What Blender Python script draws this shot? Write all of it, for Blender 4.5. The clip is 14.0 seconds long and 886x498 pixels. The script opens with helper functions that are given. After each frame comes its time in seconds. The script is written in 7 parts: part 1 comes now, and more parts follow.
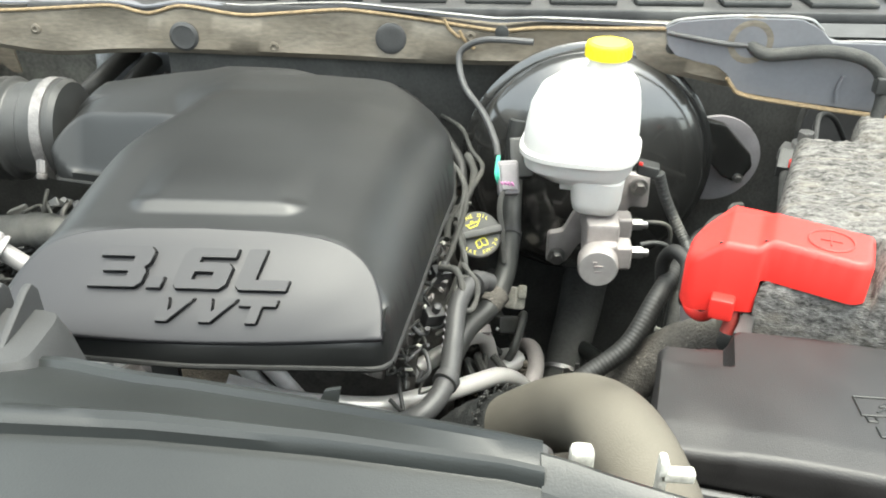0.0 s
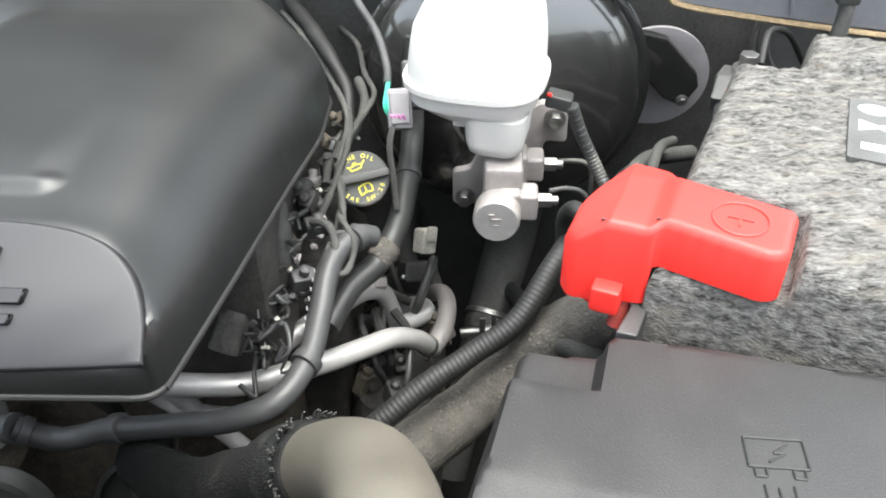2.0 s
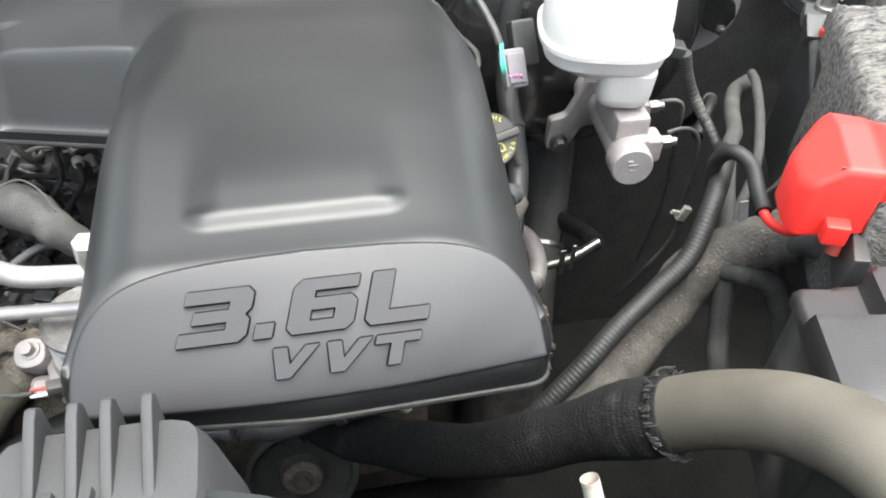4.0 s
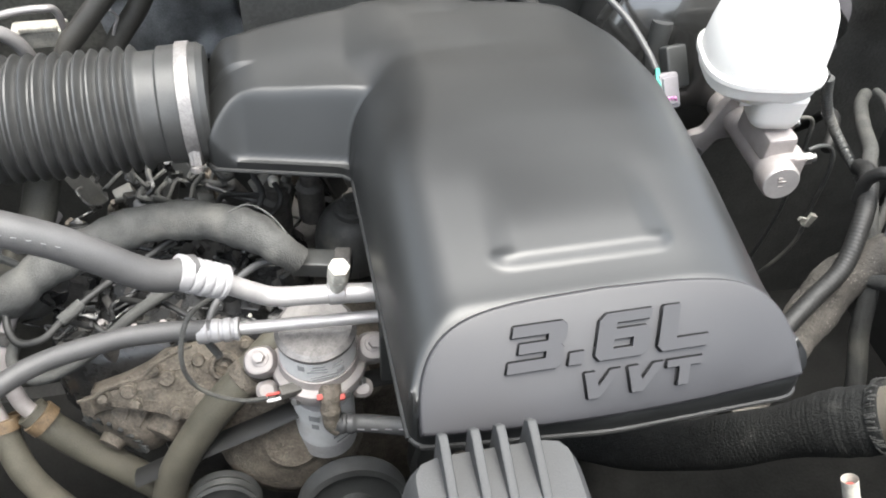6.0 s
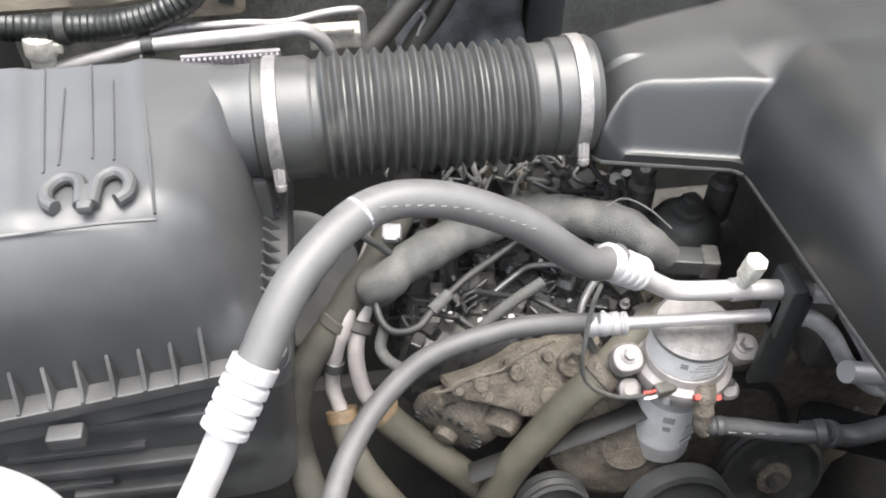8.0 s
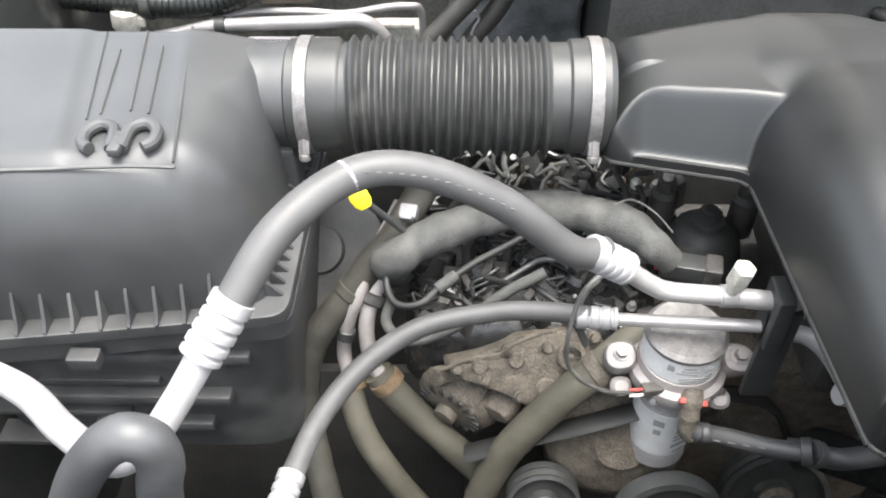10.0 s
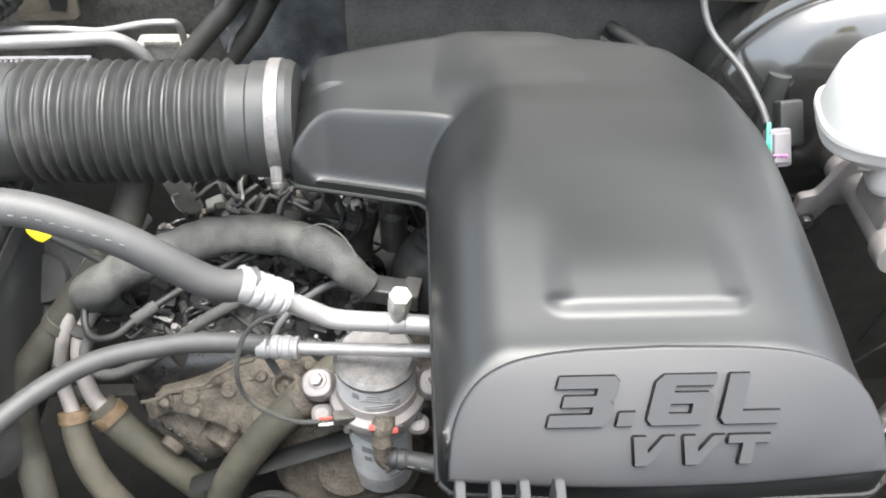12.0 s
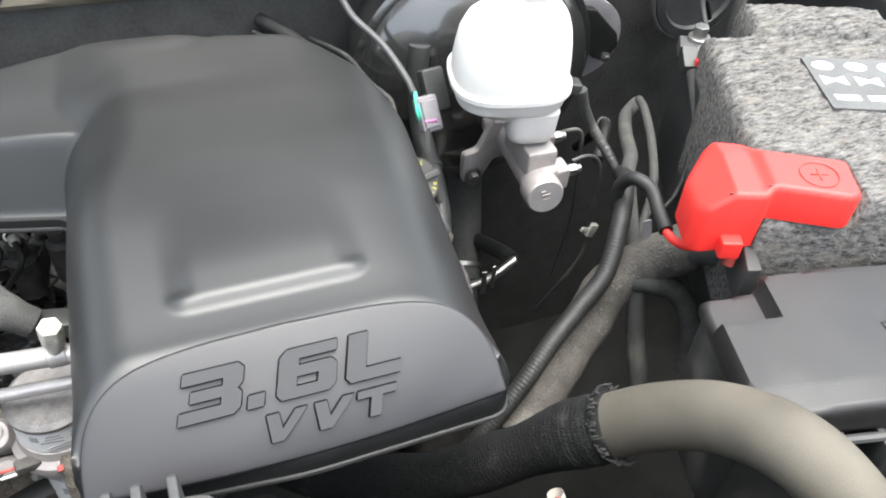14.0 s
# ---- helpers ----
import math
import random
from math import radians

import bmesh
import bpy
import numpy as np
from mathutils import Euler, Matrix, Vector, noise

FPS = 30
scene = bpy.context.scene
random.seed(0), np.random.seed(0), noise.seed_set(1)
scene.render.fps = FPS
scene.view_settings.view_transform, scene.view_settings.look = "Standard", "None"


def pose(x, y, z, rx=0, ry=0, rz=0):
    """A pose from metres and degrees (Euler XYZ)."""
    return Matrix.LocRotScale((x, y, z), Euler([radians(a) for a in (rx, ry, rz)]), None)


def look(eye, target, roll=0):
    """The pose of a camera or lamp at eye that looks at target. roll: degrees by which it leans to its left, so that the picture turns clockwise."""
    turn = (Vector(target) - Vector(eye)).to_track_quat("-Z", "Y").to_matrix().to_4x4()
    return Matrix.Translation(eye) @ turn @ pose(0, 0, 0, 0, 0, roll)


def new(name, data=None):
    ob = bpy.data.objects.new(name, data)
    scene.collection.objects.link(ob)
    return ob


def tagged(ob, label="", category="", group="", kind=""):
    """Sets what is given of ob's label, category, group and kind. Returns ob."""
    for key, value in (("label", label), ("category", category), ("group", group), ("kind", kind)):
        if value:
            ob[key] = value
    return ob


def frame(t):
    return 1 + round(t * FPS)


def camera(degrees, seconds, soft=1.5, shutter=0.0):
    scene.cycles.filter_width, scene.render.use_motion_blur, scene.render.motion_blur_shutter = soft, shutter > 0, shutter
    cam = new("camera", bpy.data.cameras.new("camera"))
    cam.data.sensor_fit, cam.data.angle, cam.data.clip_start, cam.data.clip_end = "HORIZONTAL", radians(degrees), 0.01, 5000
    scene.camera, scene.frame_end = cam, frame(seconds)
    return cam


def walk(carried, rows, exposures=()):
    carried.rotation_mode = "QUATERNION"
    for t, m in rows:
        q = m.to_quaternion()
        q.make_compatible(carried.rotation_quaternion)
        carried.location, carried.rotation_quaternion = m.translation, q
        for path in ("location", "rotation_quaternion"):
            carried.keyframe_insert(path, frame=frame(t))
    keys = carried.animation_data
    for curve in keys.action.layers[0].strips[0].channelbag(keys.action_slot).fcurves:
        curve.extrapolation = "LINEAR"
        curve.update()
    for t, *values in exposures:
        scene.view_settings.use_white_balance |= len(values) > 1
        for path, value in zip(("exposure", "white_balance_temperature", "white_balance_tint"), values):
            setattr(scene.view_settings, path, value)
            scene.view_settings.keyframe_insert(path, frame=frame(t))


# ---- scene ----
cam = camera(56.1, 14.0, 1.9)
METRES, EYE, TILT, LEAN, TURN = 1.6, 1.5, -31.0, 0.0, 3.0
ROWS = [
    (0.0, 0.0, 0.0, 0.0, 0.0, 0.0, 0.0),
    (0.5, 0.0465, 0.0456, 0.0113, 0.56, -0.85, -0.13),
    (1.0, 0.0708, 0.0663, 0.0143, 1.58, -3.05, 0.1),
    (1.5, 0.0824, 0.0777, 0.0208, 1.16, -5.27, 0.32),
    (2.0, 0.077, 0.0904, 0.0371, 0.03, -7.8, 0.52),
    (2.5, 0.0075, 0.0816, 0.0558, -2.43, -10.08, 0.7),
    (3.0, -0.0591, 0.0747, 0.0635, -6.65, -11.99, 2.85),
    (3.2, -0.0785, 0.0743, 0.0685, -8.3637, -12.676, 3.6974),
    (5.3, -0.167, 0.0893, 0.1174, -14.4584, -16.8277, 5.999),
    (5.5, -0.1844, 0.0798, 0.1246, -14.36, -17.05, 6.14),
    (6.0, -0.2488, 0.0725, 0.1387, -13.88, -17.22, 5.62),
    (6.5, -0.3093, 0.0777, 0.1456, -14.45, -16.51, 5.39),
    (7.0, -0.3627, 0.1018, 0.1473, -15.01, -16.17, 5.52),
    (7.5, -0.4149, 0.1146, 0.1484, -13.07, -15.72, 5.95),
    (8.0, -0.433, 0.1116, 0.1384, -8.74, -15.15, 5.51),
    (8.2, -0.4309, 0.1099, 0.1328, -7.0257, -15.1765, 4.9389),
    (10.3, -0.3646, 0.0733, 0.1225, -0.8697, -13.5243, 1.2973),
    (10.5, -0.3502, 0.0733, 0.1249, -1.02, -13.77, 1.34),
    (11.0, -0.3065, 0.0738, 0.1261, -0.91, -13.75, 1.36),
    (11.5, -0.2527, 0.0782, 0.1261, -1.53, -13.56, 1.61),
    (12.0, -0.2204, 0.0839, 0.1281, -4.58, -13.62, 2.05),
    (12.5, -0.2041, 0.089, 0.126, -9.02, -13.97, 3.83),
    (13.0, -0.1956, 0.0823, 0.1214, -13.86, -14.55, 5.6),
    (13.5, -0.1839, 0.0725, 0.1186, -17.68, -15.23, 7.53),
    (14.0, -0.15, 0.0584, 0.1199, -21.26, -15.72, 9.1),
]
walk(cam, [(t, pose(0, 0, EYE, TILT, LEAN, TURN) @ pose(METRES * x, METRES * y, METRES * z, 90 + pitch, roll, yaw)) for t, x, y, z, yaw, pitch, roll in ROWS],
     exposures=[(0.0, 1.32, 6700, -1), (1.0, 1.28, 6520, 3), (3.0, 1.36, 6430, 4), (5.5, 1.38, 6480, 6), (8.0, 1.60, 6540, 8), (10.5, 1.55, 6500, 7), (12.5, 1.50, 6450, 6), (13.5, 1.40, 6410, 6), (14.0, 1.26, 6400, 6)])

# ---- sky, sun and exposure ----
world = bpy.data.worlds.new("sky")
scene.world = world
world.use_nodes = True
nt = world.node_tree
sky = nt.nodes.new("ShaderNodeTexSky")
sky.sky_type = "NISHITA"
sky.sun_disc = False
sky.sun_elevation, sky.sun_rotation = radians(82), radians(115)
sky.air_density, sky.dust_density, sky.ozone_density = 1.0, 5.0, 0.7
haze = nt.nodes.new("ShaderNodeHueSaturation")
haze.inputs["Saturation"].default_value = 0.4
nt.links.new(sky.outputs[0], haze.inputs["Color"])
nt.links.new(haze.outputs[0], nt.nodes["Background"].inputs[0])
nt.nodes["Background"].inputs[1].default_value = 0.37
sun = new("sun", bpy.data.lights.new("sun", "SUN"))
sun.data.energy, sun.data.angle, sun.data.color = 0.80, radians(48), (1.0, 0.98, 0.95)
sun.matrix_world = look((0.22, 0.60, 3.0), (0, 0.7, 1.1))


# ---- materials ----
def mat(name, base, rough=0.5, metal=0.0, var=0.25, scale=40.0, bump=0.1, bscale=400.0, dust=0.0,
        dust_color=(0.30, 0.28, 0.24), spec=0.5, stretch=(1, 1, 1), coat=0.0, grit=0.0):
    """Two scales of colour variation, fine relief, and blotches of dust."""
    m = bpy.data.materials.new(name)
    m.use_nodes = True
    n, ln = m.node_tree.nodes, m.node_tree.links
    b = n["Principled BSDF"]
    b.inputs["Metallic"].default_value = metal
    b.inputs["Specular IOR Level"].default_value = spec
    b.inputs["Coat Weight"].default_value = coat
    tc = n.new("ShaderNodeTexCoord")
    mp = n.new("ShaderNodeMapping")
    mp.inputs["Scale"].default_value = stretch
    ln.new(tc.outputs["Object"], mp.inputs["Vector"])

    def noise_tex(s, detail=4.0):
        t = n.new("ShaderNodeTexNoise")
        t.inputs["Scale"].default_value, t.inputs["Detail"].default_value = s, detail
        ln.new(mp.outputs[0], t.inputs["Vector"])
        return t

    big, fine = noise_tex(scale), noise_tex(bscale, 3.0)
    mix = n.new("ShaderNodeMix")
    mix.data_type = "RGBA"
    lo = [max(0.0, c * (1 - var)) for c in base]
    hi = [min(1.0, c * (1 + var)) for c in base]
    mix.inputs[6].default_value, mix.inputs[7].default_value = (*lo, 1), (*hi, 1)
    add = n.new("ShaderNodeMath")
    add.operation = "MULTIPLY_ADD"
    add.inputs[1].default_value = 0.4
    ln.new(fine.outputs[0], add.inputs[0])
    mul = n.new("ShaderNodeMath")
    mul.operation = "MULTIPLY"
    mul.inputs[1].default_value = 0.6
    ln.new(big.outputs[0], mul.inputs[0])
    ln.new(mul.outputs[0], add.inputs[2])
    ramp = n.new("ShaderNodeMapRange")
    ramp.inputs[1].default_value, ramp.inputs[2].default_value = 0.35, 0.65
    ln.new(add.outputs[0], ramp.inputs[0])
    ln.new(ramp.outputs[0], mix.inputs[0])
    color = mix.outputs[2]
    rr = n.new("ShaderNodeMapRange")
    rr.inputs[3].default_value, rr.inputs[4].default_value = max(0.03, rough - 0.08), min(1.0, rough + 0.08)
    ln.new(big.outputs[0], rr.inputs[0])
    rough_out = rr.outputs[0]
    if dust > 0:
        d1 = noise_tex(scale * 0.35, 6.0)
        dr = n.new("ShaderNodeMapRange")
        dr.inputs[1].default_value, dr.inputs[2].default_value = 0.62 - 0.3 * dust, 0.80 - 0.2 * dust
        dr.inputs[4].default_value = min(1.0, 0.35 + 0.5 * dust)
        ln.new(d1.outputs[0], dr.inputs[0])
        m2 = n.new("ShaderNodeMix")
        m2.data_type = "RGBA"
        m2.inputs[7].default_value = (*dust_color, 1)
        ln.new(dr.outputs[0], m2.inputs[0])
        ln.new(color, m2.inputs[6])
        color = m2.outputs[2]
        r2 = n.new("ShaderNodeMix")
        r2.inputs[3].default_value = 0.9
        ln.new(dr.outputs[0], r2.inputs[0])
        ln.new(rough_out, r2.inputs[2])
        rough_out = r2.outputs[0]
    if grit > 0:
        # scattered grit: small pale flecks in clusters
        sp, cl = noise_tex(bscale * 1.1, 1.0), noise_tex(scale * 0.8, 2.0)
        pr = n.new("ShaderNodeMath")
        pr.operation = "MULTIPLY_ADD"
        pr.inputs[1].default_value = 0.45
        ln.new(cl.outputs[0], pr.inputs[0])
        ln.new(sp.outputs[0], pr.inputs[2])
        sr = n.new("ShaderNodeMapRange")
        sr.inputs[1].default_value, sr.inputs[2].default_value, sr.inputs[4].default_value = 0.90, 1.0, grit
        ln.new(pr.outputs[0], sr.inputs[0])
        m3 = n.new("ShaderNodeMix")
        m3.data_type = "RGBA"
        m3.inputs[7].default_value = (*[min(0.6, c * 1.9) for c in dust_color], 1)
        ln.new(sr.outputs[0], m3.inputs[0])
        ln.new(color, m3.inputs[6])
        color = m3.outputs[2]
    ln.new(color, b.inputs["Base Color"])
    ln.new(rough_out, b.inputs["Roughness"])
    if bump > 0:
        bp = n.new("ShaderNodeBump")
        bp.inputs["Strength"].default_value, bp.inputs["Distance"].default_value = bump, 0.002
        ln.new(fine.outputs[0], bp.inputs["Height"])
        ln.new(bp.outputs[0], b.inputs["Normal"])
    return m


COVER = mat("moulded_black_plastic", (0.0095, 0.010, 0.010), 0.43, var=0.3, scale=9, bump=0.06, bscale=1400, spec=0.6)
FRONTBLACK = mat("plain_black_plastic", (0.014, 0.0155, 0.015), 0.36, var=0.2, scale=12, bump=0.08, bscale=900)
# near-black matt tone standing in for the shade round the raised letters
EDGESHADE = mat("matt_edge_shade", (0.007, 0.007, 0.0075), 0.8, var=0.2, scale=20, bump=0.05, bscale=1400, spec=0.15)
FACE = mat("satin_grey_plastic", (0.013, 0.0125, 0.0145), 0.50, var=0.15, scale=20, bump=0.06, bscale=1400, spec=0.6)
BLACK = mat("black_plastic", (0.034, 0.035, 0.034), 0.45, var=0.3, scale=30, bump=0.12, bscale=900, dust=0.12)
FUSEBLACK = mat("scuffed_lid_plastic", (0.014, 0.013, 0.013), 0.44, var=0.25, scale=30, bump=0.15, bscale=900, dust=0.08, dust_color=(0.10, 0.095, 0.09))
BOXBLACK = mat("dusty_box_plastic", (0.042, 0.042, 0.042), 0.5, var=0.3, scale=25, bump=0.12, bscale=900, dust=0.2, dust_color=(0.2, 0.2, 0.19))
DARK = mat("grimy_dark_metal", (0.046, 0.043, 0.040), 0.6, var=0.5, scale=60, bump=0.4, bscale=250, dust=0.25, dust_color=(0.10, 0.095, 0.08))
BROWN = mat("dusty_cast_metal", (0.098, 0.083, 0.066), 0.75, var=0.5, scale=70, bump=1.0, bscale=330, dust=0.4, dust_color=(0.150, 0.132, 0.104), grit=0.4)
KHAKI = mat("dusty_rubber_hose", (0.066, 0.061, 0.046), 0.7, var=0.2, scale=40, bump=0.2, bscale=500, dust=0.4, dust_color=(0.135, 0.123, 0.095))
DARKHOSE = mat("grimy_dark_hose", (0.036, 0.034, 0.027), 0.7, var=0.3, scale=40, bump=0.3, bscale=500, dust=0.3, dust_color=(0.085, 0.078, 0.06))
RADHOSE = mat("tan_dusted_rubber", (0.080, 0.072, 0.058), 0.62, var=0.22, scale=22, bump=0.25, bscale=1300, dust=0.25, dust_color=(0.155, 0.141, 0.115), spec=0.25)
RUBBER = mat("grey_rubber", (0.050, 0.050, 0.051), 0.45, var=0.2, scale=40, bump=0.12, bscale=800, dust=0.15, dust_color=(0.12, 0.117, 0.11))
BELLOW = mat("ribbed_rubber", (0.030, 0.030, 0.029), 0.45, var=0.25, scale=40, bump=0.1, bscale=800, dust=0.1, dust_color=(0.13, 0.127, 0.115))
LOOM = mat("fabric_tape_loom", (0.045, 0.045, 0.042), 0.85, var=0.3, scale=70, bump=0.5, bscale=600, dust=0.25, dust_color=(0.13, 0.125, 0.105))
HARNESS = mat("dusty_taped_harness", (0.070, 0.064, 0.056), 0.9, var=0.35, scale=55, bump=1.0, bscale=330, dust=0.35, dust_color=(0.17, 0.158, 0.14), grit=0.4)
LOOMGREY = mat("dusty_grey_loom", (0.056, 0.056, 0.053), 0.85, var=0.35, scale=60, bump=0.6, bscale=600, dust=0.3, dust_color=(0.14, 0.135, 0.12))
ACHOSE = mat("light_grey_rubber", (0.060, 0.058, 0.057), 0.52, var=0.18, scale=40, bump=0.1, bscale=800, dust=0.2, dust_color=(0.26, 0.255, 0.25))
WOVEN = mat("dull_woven_fabric", (0.011, 0.0115, 0.011), 0.9, var=0.5, scale=150, bump=1.0, bscale=700, dust=0.12, dust_color=(0.06, 0.06, 0.055), spec=0.2)
CAPBLACK = mat("worn_cap_plastic", (0.04, 0.04, 0.038), 0.55, var=0.25, scale=60, bump=0.1, dust=0.1)
DULLRED = mat("grimy_red_plastic", (0.32, 0.045, 0.035), 0.6, var=0.3, scale=90, bump=0.1, dust=0.2, dust_color=(0.2, 0.14, 0.11))
MIDGREY = mat("mid_grey_plastic", (0.11, 0.112, 0.112), 0.45, var=0.2, scale=30, bump=0.1, dust=0.2, dust_color=(0.2, 0.2, 0.19))
ALU = mat("brushed_aluminium", (0.37, 0.355, 0.35), 0.4, metal=0.45, var=0.12, scale=60, bump=0.1, bscale=900, dust=0.1, dust_color=(0.4, 0.39, 0.36))
PIPE = mat("bright_coolant_pipe", (0.50, 0.49, 0.48), 0.34, metal=0.35, var=0.04, scale=60, bump=0.08, bscale=700)
CONDUIT = mat("matt_black_conduit", (0.011, 0.011, 0.0105), 0.6, var=0.3, scale=50, bump=0.1, bscale=700, dust=0.08, dust_color=(0.06, 0.058, 0.052))
CRIMP = mat("bright_crimped_aluminium", (0.31, 0.30, 0.30), 0.5, metal=0.3, var=0.08, scale=80, bump=0.1, bscale=700)
CAST = mat("cast_aluminium", (0.31, 0.285, 0.275), 0.5, metal=0.25, var=0.12, scale=70, bump=0.3, bscale=900)
STEEL = mat("zinc_plated_steel", (0.29, 0.285, 0.275), 0.35, metal=0.9, var=0.2, scale=90, bump=0.2, bscale=500)
WHITE = mat("milky_reservoir_plastic", (0.58, 0.57, 0.545), 0.42, var=0.03, scale=30, bump=0.03)
WHITE.node_tree.nodes["Principled BSDF"].inputs["Subsurface Weight"].default_value = 0.3
WHITE.node_tree.nodes["Principled BSDF"].inputs["Subsurface Radius"].default_value = (0.01, 0.01, 0.01)
YELLOW = mat("yellow_plastic", (0.78, 0.64, 0.025), 0.45, var=0.06, bump=0.05)
YPRINT = mat("yellow_print", (0.75, 0.68, 0.08), 0.6, var=0.08, bump=0.0)
RED = mat("red_plastic", (0.74, 0.030, 0.024), 0.5, var=0.05, scale=25, bump=0.08, bscale=900)
FELT = mat("matted_grey_felt", (0.112, 0.108, 0.103), 0.95, var=0.8, scale=120, bump=1.0, bscale=400, dust=0.35, dust_color=(0.19, 0.172, 0.145), stretch=(0.5, 2.0, 1.8), spec=0.1)
GLOSS = mat("black_enamel", (0.022, 0.022, 0.021), 0.22, var=0.3, scale=12, bump=0.02, bscale=100, spec=1.0, coat=0.8)
TAN = mat("dirty_primer_metal", (0.14, 0.122, 0.096), 0.55, var=0.35, scale=18, bump=0.25, bscale=160, dust=0.5, dust_color=(0.085, 0.066, 0.043), stretch=(0.5, 1, 1.6), grit=0.25)
GREYMETAL = mat("grey_painted_metal", (0.135, 0.138, 0.15), 0.35, var=0.08, scale=20, bump=0.05, bscale=200)
SEALER = mat("orange_brown_sealer", (0.20, 0.145, 0.08), 0.7, var=0.3, scale=120, bump=0.3)
LABEL = mat("white_label", (0.58, 0.58, 0.57), 0.55, var=0.08, scale=60, bump=0.02, dust=0.15)
INK = mat("grey_ink", (0.27, 0.27, 0.27), 0.6, var=0.2, bump=0.0)
ORANGE = mat("rusty_orange_clamp", (0.13, 0.09, 0.052), 0.55, var=0.35, scale=120, bump=0.3, dust=0.15)
CONNGREY = mat("light_grey_connector", (0.21, 0.20, 0.21), 0.5, var=0.1, bump=0.05)
PINK = mat("pink_wire", (0.70, 0.28, 0.55), 0.5, bump=0.0)
GREEN = mat("green_wire", (0.06, 0.42, 0.30), 0.5, bump=0.0)
BLUE = mat("blue_clip", (0.10, 0.10, 0.45), 0.5, bump=0.0)
BEIGE = mat("aged_white_plastic", (0.42, 0.405, 0.36), 0.6, var=0.3, scale=90, bump=0.2, dust=0.3, dust_color=(0.24, 0.22, 0.18))
CAN = mat("brushed_can_metal", (0.44, 0.43, 0.43), 0.4, metal=0.3, var=0.15, scale=50, bump=0.1, dust=0.3, dust_color=(0.42, 0.40, 0.36))
LINEALU = mat("dull_aluminium_line", (0.62, 0.61, 0.60), 0.42, metal=0.3, var=0.15, scale=60, bump=0.1, bscale=900, dust=0.15, dust_color=(0.2, 0.19, 0.17))
GREYHOSE = mat("grey_brown_rubber", (0.058, 0.054, 0.047), 0.5, var=0.25, scale=30, bump=0.12, bscale=700, dust=0.2, dust_color=(0.11, 0.103, 0.09))
FOIL = mat("dull_crinkled_foil", (0.24, 0.25, 0.26), 0.42, metal=0.35, var=0.35, scale=40, bump=0.08, bscale=500, dust=0.2, dust_color=(0.12, 0.115, 0.10))
LIDBLACK = mat("smooth_lid_plastic", (0.038, 0.0385, 0.039), 0.46, var=0.25, scale=12, bump=0.06, bscale=1200, dust=0.08, dust_color=(0.12, 0.12, 0.115), spec=0.55)
PADGREY = mat("grey_firewall_padding", (0.105, 0.103, 0.092), 0.85, var=0.5, scale=25, bump=0.5, bscale=160, dust=0.3, dust_color=(0.07, 0.065, 0.055))
BAND = mat("worn_steel_band", (0.17, 0.162, 0.158), 0.52, metal=0.5, var=0.3, scale=90, bump=0.25, bscale=500, dust=0.2, dust_color=(0.20, 0.18, 0.16))
GLASS_DARK = mat("tinted_windscreen", (0.02, 0.022, 0.024), 0.06, var=0.05, bump=0.0)
SHINY = mat("glossy_black_plastic", (0.020, 0.020, 0.020), 0.24, var=0.4, scale=60, bump=0.25, bscale=260, dust=0.25, dust_color=(0.13, 0.122, 0.105))
FIREWALL = mat("dull_firewall_coating", (0.040, 0.0405, 0.038), 0.75, var=0.35, scale=25, bump=0.4, bscale=200)
UNDERTRAY = mat("oily_black_undertray", (0.011, 0.011, 0.0105), 0.85, var=0.5, scale=20, bump=0.3, bscale=200, spec=0.2)
DUCTGREY = mat("dull_grey_duct_plastic", (0.032, 0.0325, 0.033), 0.7, var=0.25, scale=30, bump=0.12, bscale=900, dust=0.12, dust_color=(0.075, 0.075, 0.072))
DISCGREY = mat("dull_grey_pressed_metal", (0.075, 0.074, 0.072), 0.55, var=0.3, scale=30, bump=0.15, bscale=500, dust=0.2, dust_color=(0.13, 0.125, 0.11))
HOODPAINT = mat("dusty_hood_underside", (0.16, 0.16, 0.16), 0.6, var=0.05, bump=0.05)
ASPHALT = mat("asphalt", (0.05, 0.05, 0.05), 0.9, var=0.3, scale=8, bump=0.5, bscale=120)


# ---- building helpers ----
def wm(ob):
    """World pose of an object that is not yet evaluated."""
    return (wm(ob.parent) @ ob.matrix_parent_inverse @ ob.matrix_basis) if ob.parent else ob.matrix_basis.copy()


def mesh_of(verts, faces, smooth=True):
    me = bpy.data.meshes.new("m")
    me.from_pydata([tuple(v) for v in verts], [], faces)
    me.validate()
    me.update()
    bm = bmesh.new()
    bm.from_mesh(me)
    bmesh.ops.recalc_face_normals(bm, faces=bm.faces)
    bm.to_mesh(me)
    bm.free()
    me.polygons.foreach_set("use_smooth", [smooth] * len(me.polygons))
    return me


def put(name, me, material, parent=None, label="", m=None, category="", group="", kind="", sharp=35):
    """One mesh object; a part when it has a parent, else a thing of its own."""
    if m is not None:
        me.transform(m)
    me.name = name
    me.materials.clear()
    me.materials.append(material)
    if sharp:
        me.set_sharp_from_angle(angle=radians(sharp))
    ob = new(name, me)
    if sharp and len(me.polygons) < 500:
        ob.modifiers.new("even_normals", "WEIGHTED_NORMAL").keep_sharp = True
    if parent is not None:
        ob.parent = parent
        ob.matrix_parent_inverse = wm(parent).inverted()
    return tagged(ob, label, category, group, kind)


def thing(name, at, label, category, group="", kind=""):
    e = new(name)
    e.empty_display_size = 0.02
    e.matrix_basis = Matrix.Translation(at)
    return tagged(e, label, category, group, kind)


